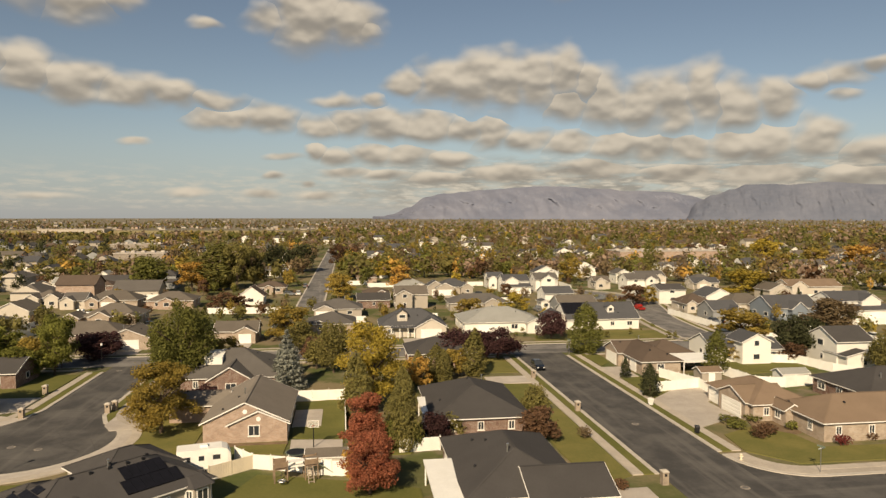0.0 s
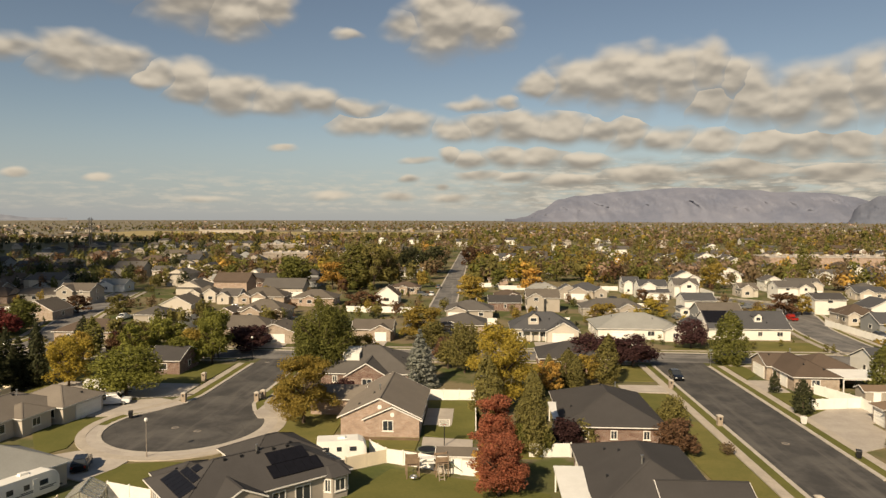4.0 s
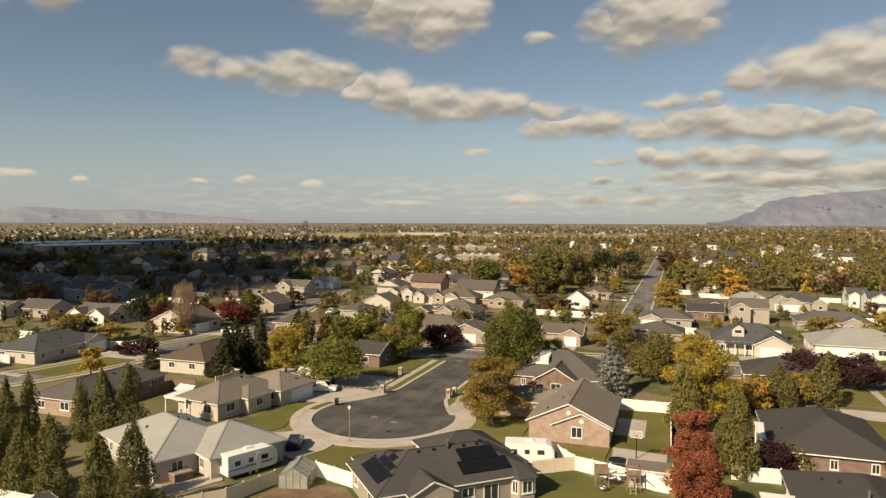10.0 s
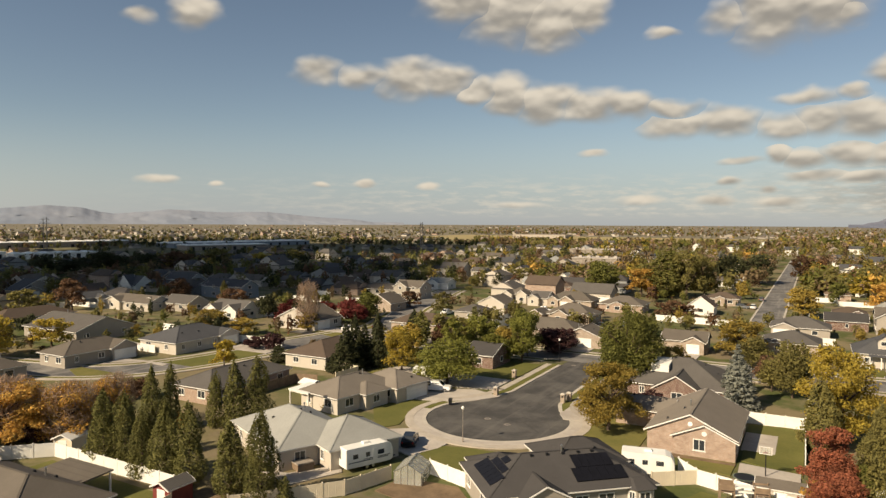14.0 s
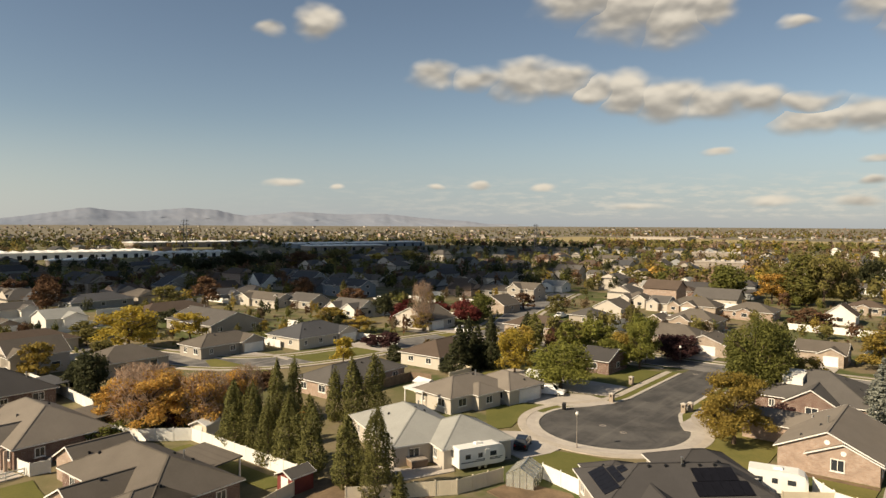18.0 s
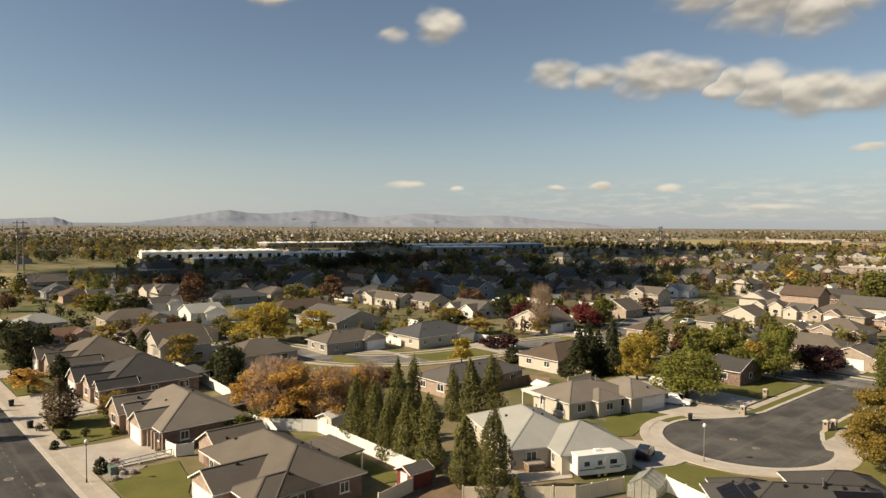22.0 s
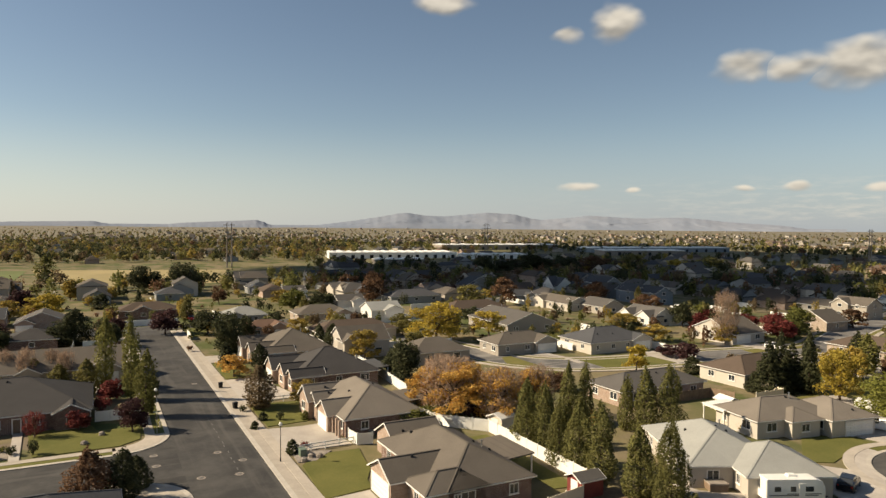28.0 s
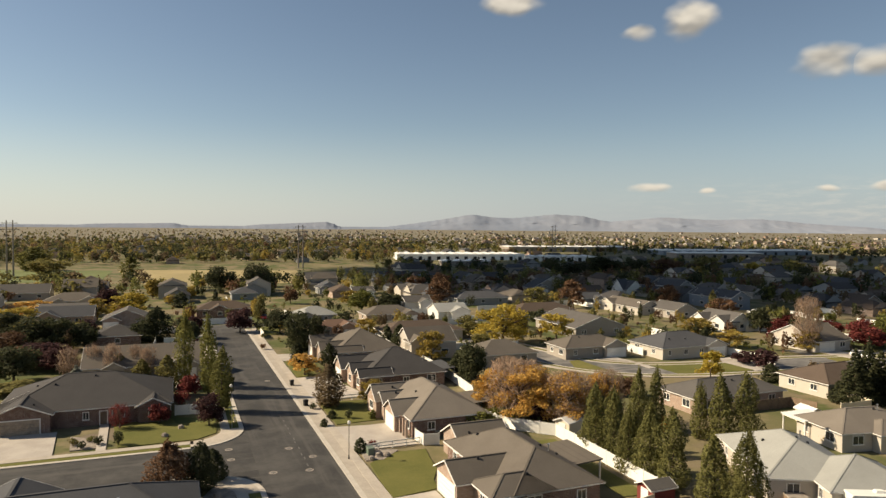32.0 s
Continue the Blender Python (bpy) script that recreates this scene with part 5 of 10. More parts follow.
house("white gable-fronted house with dark shingles", 247.5, 361.3, 0, [(-3.3, 3.3, -4.0, 4.0, "gv", 3.60, 0.50)], "slate", "white", detail=1, seed=351)
house("white house with a front gable", 255.8, 347.9, 0, [(-4.5, 4.5, -4.0, 4.0, "gu", 3.00, 0.50), (-1.7, 4.5, -5.5, -0.5, "gv", 3.40, 0.60)], "slate", "white", detail=1, seed=352)
house("two-storey white gable-fronted house", 283.3, 360.9, 0, [(-4.7, 4.7, -4.0, 4.0, "gv", 4.00, 0.50)], "slate", "white", detail=1, seed=353)
house("cream house with a grey roof", 229.5, 291.9, 0, [(-5.5, 5.5, -4.5, 4.5, "gu", 3.00, 0.40), (2.6, 7.9, -6.5, -1.0, "gv", 3.00, 0.50)], "grey", "cream", detail=1, seed=354)
house("two-storey white gable-fronted house", 302.3, 358.4, 0, [(-4.0, 4.0, -4.0, 4.0, "gv", 4.00, 0.50)], "slate", "white", detail=1, seed=355)
house("cream house with a taupe gabled roof", 103.8, 270.9, 0, [(-3.4, 3.4, -4.0, 4.0, "gu", 3.00, 0.50), (-3.4, 1.0, -5.5, -0.5, "gv", 3.40, 0.60)], "taupe", "cream", detail=1, seed=356)
house("two-storey white gable-fronted house", 122.1, 292.2, 0, [(-3.7, 3.7, -4.0, 4.0, "gv", 4.40, 0.50)], "grey", "white", detail=1, seed=357)
house("two-storey white gable-fronted house", 153.0, 369.4, 0, [(-4.4, 4.4, -4.0, 4.0, "gv", 4.00, 0.50)], "slate", "white", detail=1, seed=358)
house("two-storey white gable-fronted house", 150.6, 410.7, 0, [(-5.9, 5.9, -4.0, 4.0, "gv", 4.40, 0.50)], "grey", "white", detail=1, seed=359)
house("two-storey white house with grey shingles", 135.8, 402.8, 0, [(-4.7, 4.7, -4.0, 4.0, "gu", 4.40, 0.50)], "grey", "white", detail=1, seed=360)
house("two-storey white house with a front gable", 111.2, 370.8, 0, [(-6.2, 6.2, -4.0, 4.0, "gu", 4.60, 0.45), (-3.6, 2.3, -5.5, -0.5, "gv", 4.60, 0.60)], "grey", "white", detail=1, seed=361)
house("two-storey white gable-fronted house", 151.8, 467.5, 0, [(-5.6, 5.6, -4.0, 4.0, "gv", 4.60, 0.50)], "slate", "white", detail=1, seed=362)
house("low cream house with a taupe roof and double garage", -203.0, 154.2, 0, [(-10.5, 10.5, -5.0, 5.0, "gu", 2.70, 0.40), (-10.5, -2.7, -6.0, -1.5, "gv", 2.70, 0.40)], "taupe", "cream", detail=1, seed=363)
house("beige house with a grey roof and a garage gable", -187.0, 159.7, 0, [(-6.3, 6.3, -4.5, 4.5, "gu", 2.70, 0.50), (-11.4, -5.8, -7.5, -1.0, "gv", 2.70, 0.60)], "grey", "beige", garages=[(1, "S", 0.0, 3.6)], detail=1, seed=364)
house("white house with twin steep gables", -159.6, 155.7, 0, [(-6.7, 6.7, -4.5, 4.5, "gu", 2.80, 0.55), (-6.7, -1.2, -6.5, -1.0, "gv", 2.80, 0.60), (0.9, 6.7, -6.5, -1.0, "gv", 2.80, 0.60)], "grey", "white", detail=1, seed=365)
house("two-storey blue-grey house with slate shingles", -204.9, 196.8, 0, [(-11.1, 11.1, -4.5, 4.5, "gu", 4.60, 0.50), (-7.3, 2.1, -6.0, -1.0, "gu", 4.60, 0.70)], "slate", "blue", detail=1, seed=366)
house("cream house with a front gable", -229.2, 237.3, 0, [(-6.7, 6.7, -4.5, 4.5, "gu", 2.90, 0.50), (-6.0, 1.8, -6.5, -1.0, "gv", 3.00, 0.60)], "taupe", "cream", detail=1, seed=367)
house("tan brick house with taupe shingles", -211.9, 241.5, 0, [(-9.1, 9.1, -4.5, 4.5, "hip", 2.80, 0.45), (-7.0, -1.6, -6.5, -1.0, "gv", 2.80, 0.60)], "taupe", "brick_tan", detail=1, seed=368)
house("two-storey shaded grey house with slate shingles", -246.8, 211.0, 0, [(-7.8, 7.8, -4.5, 4.5, "gu", 4.40, 0.60)], "slate", "grey", detail=1, seed=369)
house("house with a steep white gable", -254.7, 191.9, 0, [(-5.1, 5.1, -4.5, 4.5, "gu", 3.00, 0.80), (-5.1, 3.7, -5.5, -1.0, "gv", 2.70, 1.00)], "slate", "white", detail=1, seed=370)
house("tan brick gable-fronted house", -128.8, 194.6, 0, [(-5.2, 5.2, -5.0, 5.0, "gv", 2.80, 0.55)], "taupe", "brick_tan", detail=1, seed=371)
house("two-storey beige house with a taupe roof", -140.0, 231.0, 0, [(-5.9, 5.9, -4.5, 4.5, "gu", 4.60, 0.50), (-5.3, 0.5, -6.0, -1.0, "gv", 4.80, 0.60)], "taupe", "beige", detail=1, seed=372)
house("low cream house with a taupe hipped roof", -157.0, 235.3, 0, [(-9.5, 9.5, -4.5, 4.5, "hip", 2.70, 0.42)], "taupe", "cream", detail=1, seed=373)
house("brick house with a maroon-brown roof", -185.3, 248.4, 0, [(-5.6, 5.6, -4.5, 4.5, "gu", 2.90, 0.50)], "brown", "brick_tan", detail=1, seed=374)
house("white house with a pale roof", -148.5, 270.2, 0, [(-5.2, 5.2, -4.0, 4.0, "gu", 2.80, 0.50), (-4.6, 1.2, -5.5, -0.5, "gv", 2.80, 0.50)], "pale", "white", detail=1, seed=375)
house("cream gable-fronted house with taupe shingles", -92.9, 207.7, 0, [(-4.7, 4.7, -5.0, 5.0, "gv", 3.40, 0.50)], "taupe", "cream", detail=1, seed=376)
house("beige house with a grey hipped roof", -92.5, 189.5, 0, [(-4.6, 4.6, -4.5, 4.5, "hip", 2.80, 0.40)], "grey", "beige", detail=1, seed=377)
house("low tan brick house with a maroon-brown roof", -94.3, 162.0, 0, [(-7.8, 7.8, -5.0, 5.0, "hip", 2.70, 0.45)], "brown", "brick_tan", detail=1, seed=378)
house("low dark brick house under a charcoal roof", -60.2, 130.0, 0, [(-3.2, 3.2, -4.5, 4.5, "gu", 2.80, 0.40)], "charcoal", "brick_dark", detail=1, seed=379)
house("brick house with a grey roof and a garage gable", -220.3, -12.4, 0, [(-5.5, 5.5, -6.3, 6.3, "gu", 2.70, 0.42), (2.0, 7.0, -6.3, -1.8, "gu", 2.70, 0.45)], "grey", "brick", garages=[(1, "E", 0.0, 3.7)], detail=1, seed=380)
house("low dark brick house with a charcoal roof", -188.5, -12.8, 0, [(-5.0, 5.0, -5.3, 5.3, "hip", 2.70, 0.40)], "charcoal", "brick_dark", detail=1, seed=381)
house("long low brick house with a grey roof", -249.7, -32.3, 0, [(-5.0, 5.0, -7.2, 7.2, "gv", 2.70, 0.30)], "grey", "brick", detail=1, seed=382)
house("low house with a maroon-brown roof", -237.4, 15.6, 0, [(-5.0, 5.0, -8.6, 8.6, "hip", 2.70, 0.40), (1.5, 7.0, -4.6, 1.2, "gu", 2.70, 0.50)], "brown", "brick_dark", detail=1, seed=383)
house("low house with a slate blue roof", -288.3, 26.8, 0, [(-4.5, 4.5, -4.9, 4.9, "hip", 2.70, 0.45)], "slate", "grey", detail=1, seed=384)
house("low house with a pale grey roof", -212.7, 41.0, 0, [(-5.0, 5.0, -6.1, 6.1, "hip", 2.70, 0.42), (1.5, 6.5, -6.1, -0.8, "gu", 2.70, 0.45)], "pale", "grey", detail=1, seed=385)
house("tan brick house with a hipped taupe roof", -208.0, 63.9, 0, [(-5.0, 5.0, -8.3, 8.3, "hip", 2.70, 0.42), (1.5, 7.0, 2.6, 8.5, "gu", 2.70, 0.40)], "taupe", "brick_tan", garages=[(1, "E", 0.0, 4.0)], detail=1, seed=386)
house("white house with a pale grey roof and a garage gable", -208.5, 84.8, 0, [(-5.0, 5.0, -5.3, 5.3, "gv", 2.70, 0.42), (1.5, 6.5, -1.1, 5.3, "gu", 2.70, 0.42)], "pale", "white", garages=[(1, "E", 0.0, 4.9)], detail=1, seed=387)
house("low cream house with a long maroon-brown roof", -171.8, 61.5, 0, [(-5.0, 5.0, -10.7, 10.7, "hip", 2.70, 0.42)], "brown", "cream", detail=1, seed=388)
house("tall cream gabled house with a taupe roof", -148.3, 55.0, 0, [(-4.5, 4.5, -5.6, 5.6, "gv", 4.00, 0.60), (1.0, 5.5, -5.6, -2.1, "gu", 4.20, 0.70)], "taupe", "cream", detail=1, seed=389)
house("low beige house with a taupe hipped roof behind a bare tree", -135.7, 67.6, 0, [(-5.0, 5.0, -6.8, 6.8, "hip", 2.70, 0.45)], "taupe", "beige", detail=1, seed=390)
house("low shaded house with a maroon-brown roof", -200.2, 114.9, 0, [(-5.0, 5.0, -10.8, 10.8, "hip", 2.70, 0.42)], "brown", "grey", detail=1, seed=391)
house("low shaded house with a slate roof", -243.3, 111.8, 0, [(-5.0, 5.0, -10.7, 10.7, "hip", 2.70, 0.42)], "slate", "grey", detail=1, seed=392)
house("two-storey cream house with grey shingles", -150.5, 315.6, 0, [(-3.8, 3.8, -3.5, 3.5, "gu", 5.2, 0.50)], "grey", "cream", detail=1, seed=33)
house("one-storey tan brick house with taupe shingles", -26.3, 168.4, 0, [(-5.0, 5.0, -3.5, 3.5, "gu", 2.8, 0.50), (-0.1, 4.7, -5.1, -0.3, "gv", 2.7, 0.50)], "taupe", "brick_tan", garages=[(1, "S", 0.0, 2.6)], detail=1, seed=51)
house("one-storey dark brick house with brown shingles", 9.9, 245.1, 0, [(-4.4, 4.4, -3.5, 3.5, "hip", 2.8, 0.42), (-0.1, 4.1, -6.1, -0.3, "gv", 2.7, 0.50)], "brown", "brick_dark", garages=[(1, "S", 0.0, 2.6)], detail=1, seed=53)
house("two-storey cream house with grey shingles", 127.4, 276.1, 0, [(-6.1, 6.1, -3.8, 3.8, "gu", 4.6, 0.50), (-0.1, 5.8, -5.9, -0.6, "gv", 4.2, 0.50)], "grey", "cream", garages=[(1, "S", 0.0, 4.9)], detail=1, seed=73)
house("one-storey cream house with dark slate shingles", 146.0, 264.3, 0, [(-5.7, 5.7, -3.5, 3.5, "gu", 2.8, 0.50), (-5.4, 0.1, -6.1, -0.3, "gv", 2.7, 0.50)], "slate", "cream", garages=[(1, "S", 0.0, 2.6)], detail=1, seed=74)
house("two-storey white siding house with grey shingles", 239.2, 327.7, 0, [(-8.1, 8.1, -5.0, 5.0, "gu", 4.6, 0.50), (-7.8, -0.8, -7.6, -1.8, "gv", 4.6, 0.50)], "grey", "white", garages=[(1, "S", 0.0, 4.9)], detail=1, seed=80)
house("two-storey white siding house with grey shingles", 230.2, 268.9, 0, [(-5.4, 5.4, -3.5, 3.5, "gu", 4.6, 0.50), (-5.1, 0.1, -5.6, -0.3, "gv", 4.6, 0.50)], "grey", "white", garages=[(1, "S", 0.0, 2.6)], detail=1, seed=82)
house("two-storey white siding house with dark slate shingles", 142.0, 357.9, 0, [(-4.6, 4.6, -3.5, 3.5, "gu", 4.6, 0.50), (-4.3, 0.1, -5.1, -0.3, "gv", 4.6, 0.50)], "slate", "white", garages=[(1, "S", 0.0, 2.6)], detail=1, seed=84)
house("two-storey white siding house with dark slate shingles", 194.6, 343.2, 0, [(-5.5, 5.5, -3.5, 3.5, "gv", 4.6, 0.50), (-5.2, 0.1, -6.1, -0.3, "gv", 4.6, 0.50)], "slate", "white", garages=[(1, "S", 0.0, 2.6)], detail=1, seed=86)
house("two-storey white siding house with dark slate shingles", 89.0, 301.0, 0, [(-5.6, 5.6, -3.5, 3.5, "gv", 4.6, 0.50), (-0.1, 5.3, -5.1, -0.3, "gv", 4.2, 0.50)], "slate", "white", garages=[(1, "S", 0.0, 2.6)], detail=1, seed=87)
house("two-storey white siding house with grey shingles", 106.5, 344.8, 0, [(-6.5, 6.5, -4.0, 4.0, "gu", 4.6, 0.50), (-6.2, 0.0, -5.6, -0.8, "gv", 4.6, 0.50)], "grey", "white", garages=[(1, "S", 0.0, 4.9)], detail=1, seed=90)
house("two-storey white siding house with dark slate shingles", 116.2, 326.4, 0, [(-5.5, 5.5, -3.5, 3.5, "gv", 4.6, 0.50), (-0.1, 5.2, -5.6, -0.3, "gv", 4.2, 0.50)], "slate", "white", garages=[(1, "S", 0.0, 2.6)], detail=1, seed=91)
house("one-storey rose brick house with rust-brown shingles", -184.3, 41.3, 0, [(-3.5, 3.5, -5.6, 5.6, "hip", 2.8, 0.42), (0.3, 5.6, -0.1, 5.3, "gu", 2.7, 0.50)], "rust", "brick", garages=[(1, "E", 0.0, 2.6)], detail=1, seed=97)
house("one-storey white siding house with grey shingles", -237.2, 83.4, 0, [(-3.5, 3.5, -5.0, 5.0, "gv", 2.8, 0.50), (0.3, 6.1, -0.1, 4.7, "gu", 2.7, 0.50)], "grey", "white", garages=[(1, "E", 0.0, 2.6)], detail=1, seed=101)
house("one-storey beige stucco house with taupe shingles", -148.9, -5.3, 0, [(-6.0, 6.0, -10.7, 10.7, "gv", 2.8, 0.50), (2.8, 8.6, 3.4, 10.4, "gu", 2.7, 0.50), (4.0, 6.8, -7.0, -3.4, "gu", 2.7, 0.55)], "taupe", "beige", garages=[(1, "E", 0.0, 4.9)], detail=1, seed=113)
house("one-storey beige stucco house with grey shingles", -313.9, -56.0, 0, [(-6.0, 6.0, -10.1, 10.1, "gv", 2.8, 0.50), (2.8, 7.6, -9.8, -2.8, "gu", 2.7, 0.50)], "grey", "beige", garages=[(1, "E", 0.0, 4.9)], detail=1, seed=114)
house("one-storey beige stucco house with taupe shingles", -277.3, -33.2, 0, [(-5.8, 5.8, -9.4, 9.4, "hip", 2.8, 0.42), (2.6, 7.9, 2.1, 9.1, "gu", 2.7, 0.50), (3.8, 6.6, -6.0, -2.4, "gu", 2.7, 0.55)], "taupe", "beige", garages=[(1, "E", 0.0, 4.9)], detail=1, seed=115)
house("one-storey rose brick house with dark slate shingles", -231.6, -30.0, 0, [(-4.9, 4.9, -7.8, 7.8, "gv", 2.8, 0.50), (1.7, 7.5, -7.5, -0.5, "gu", 2.7, 0.50)], "slate", "brick", garages=[(1, "E", 0.0, 4.9)], detail=1, seed=116)
house("one-storey white siding house with grey shingles", -279.4, 74.2, 0, [(-3.5, 3.5, -4.6, 4.6, "gv", 2.8, 0.50), (0.3, 6.1, -0.1, 4.3, "gu", 2.7, 0.50)], "grey", "white", garages=[(1, "E", 0.0, 2.6)], detail=1, seed=119)
house("one-storey grey siding house with dark slate shingles", -302.6, 64.6, 0, [(-3.5, 3.5, -4.9, 4.9, "gu", 2.8, 0.50), (0.3, 5.1, -4.6, 0.1, "gu", 2.7, 0.50)], "slate", "grey", garages=[(1, "E", 0.0, 2.6)], detail=1, seed=120)
house("one-storey grey siding house with dark slate shingles", -318.8, 164.9, 0, [(-4.0, 4.0, -6.4, 6.4, "gv", 2.8, 0.50), (0.8, 6.1, -0.0, 6.1, "gu", 2.7, 0.50)], "slate", "grey", garages=[(1, "E", 0.0, 4.9)], detail=1, seed=121)
house("one-storey beige stucco house with dark slate shingles", -274.3, 158.7, 0, [(-4.7, 4.7, -7.6, 7.6, "gu", 2.8, 0.50), (1.5, 7.3, -7.3, -0.3, "gu", 2.7, 0.50)], "slate", "beige", garages=[(1, "E", 0.0, 4.9)], detail=1, seed=122)
house("one-storey grey siding house with dark slate shingles", -227.9, 152.4, 0, [(-3.5, 3.5, -4.4, 4.4, "gv", 2.8, 0.50), (0.3, 5.1, -0.1, 4.1, "gu", 2.7, 0.50)], "slate", "grey", garages=[(1, "E", 0.0, 2.6)], detail=1, seed=123)
house("one-storey grey siding house with dark slate shingles", -355.4, 110.2, 0, [(-5.5, 5.5, -8.9, 8.9, "gv", 2.8, 0.50), (2.3, 7.6, -8.6, -1.6, "gu", 2.7, 0.50)], "slate", "grey", garages=[(1, "E", 0.0, 4.9)], detail=1, seed=124)
house("one-storey beige stucco house with grey shingles", -325.9, 142.8, 0, [(-4.4, 4.4, -7.1, 7.1, "gv", 2.8, 0.50), (1.2, 7.0, -0.0, 6.8, "gu", 2.7, 0.50), (2.4, 5.2, -4.3, -0.7, "gu", 2.7, 0.55)], "grey", "beige", garages=[(1, "E", 0.0, 4.9)], detail=1, seed=125)
house("one-storey grey siding house with dark slate shingles", -348.8, 129.2, 0, [(-4.6, 4.6, -7.4, 7.4, "hip", 2.8, 0.42), (1.4, 6.2, -7.1, -0.1, "gu", 2.7, 0.50)], "slate", "grey", garages=[(1, "E", 0.0, 4.9)], detail=1, seed=126)
house("one-storey beige stucco house with grey shingles", -238.1, 73.5, 0, [(-3.5, 3.5, -5.5, 5.5, "hip", 2.8, 0.42), (0.3, 6.1, -5.2, 0.1, "gu", 2.7, 0.50)], "grey", "beige", garages=[(1, "E", 0.0, 2.6)], detail=1, seed=128)

# ---- trees ----
TREE_SIZE = {"round": (8.0, 3.4), "airy": (8.0, 3.4), "column": (7.5, 1.15), "cone": (6.0, 1.7), "spruce": (9.0, 2.6), "tall": (12.0, 1.5), "bare": (9.0, 2.8), "shrub": (1.2, 0.9)}
LOOKS = {"green": "green leaves", "fresh": "bright green leaves", "olive": "olive-green leaves", "yellow": "bright yellow autumn leaves", "gold": "golden autumn leaves", "orange": "orange autumn leaves",
         "red": "red autumn leaves", "crimson": "crimson leaves", "purple": "dark purple leaves", "rust": "rust-brown leaves", "conifer": "green scale foliage",
         "dark": "dark green foliage", "blue": "blue-grey needles", "poplar": "yellow-green leaves", "twig": "bare pale twigs", "dry": "dry brown leaves"}
FORMS = {"round": "round-crowned tree", "airy": "open-crowned tree", "column": "narrow upright evergreen", "cone": "cone-shaped dense tree", "spruce": "spruce tree", "tall": "tall columnar poplar",
         "bare": "nearly bare upright tree", "shrub": "clipped round shrub"}


def blobs_for(kind, rng):
    h, r = TREE_SIZE[kind]
    out = []
    if kind == "round":
        out.append((0, 0, h * 0.56, r * 0.74, h * 0.34))
        out.append((0, 0, h * 0.38, r * 0.72, h * 0.24))
        for i in range(17):
            t = i * 2.4 + rng.uniform(-0.35, 0.35)
            lv = rng.uniform(0.24, 0.86)
            d = r * 0.66 * math.sqrt(max(0.1, 1 - (2.1 * (lv - 0.42)) ** 2)) * rng.uniform(0.75, 1.15)
            s = r * rng.uniform(0.30, 0.46)
            out.append((d * math.cos(t), d * math.sin(t), h * lv, s, s * rng.uniform(0.8, 1.1)))
    elif kind == "airy":
        for i in range(34):
            t = i * 2.4 + rng.uniform(-0.4, 0.4)
            lv = rng.uniform(0.22, 0.93)
            d = r * math.sqrt(max(0.05, 1 - (1.75 * (lv - 0.42)) ** 2)) * rng.uniform(0.1, 1.0) ** 0.6
            s = r * rng.uniform(0.16, 0.32)
            out.append((d * 0.88 * math.cos(t), d * 0.88 * math.sin(t), h * lv, s * 1.15, s * rng.uniform(0.7, 1.0)))
    elif kind == "shrub":
        out.append((0, 0, h * 0.5, r * 0.8, h * 0.45))
        for k in range(4):
            t = k * 1.6 + rng.uniform(0, 0.5)
            out.append((r * 0.4 * math.cos(t), r * 0.4 * math.sin(t), h * rng.uniform(0.4, 0.65), r * 0.55, h * 0.36))
    return out


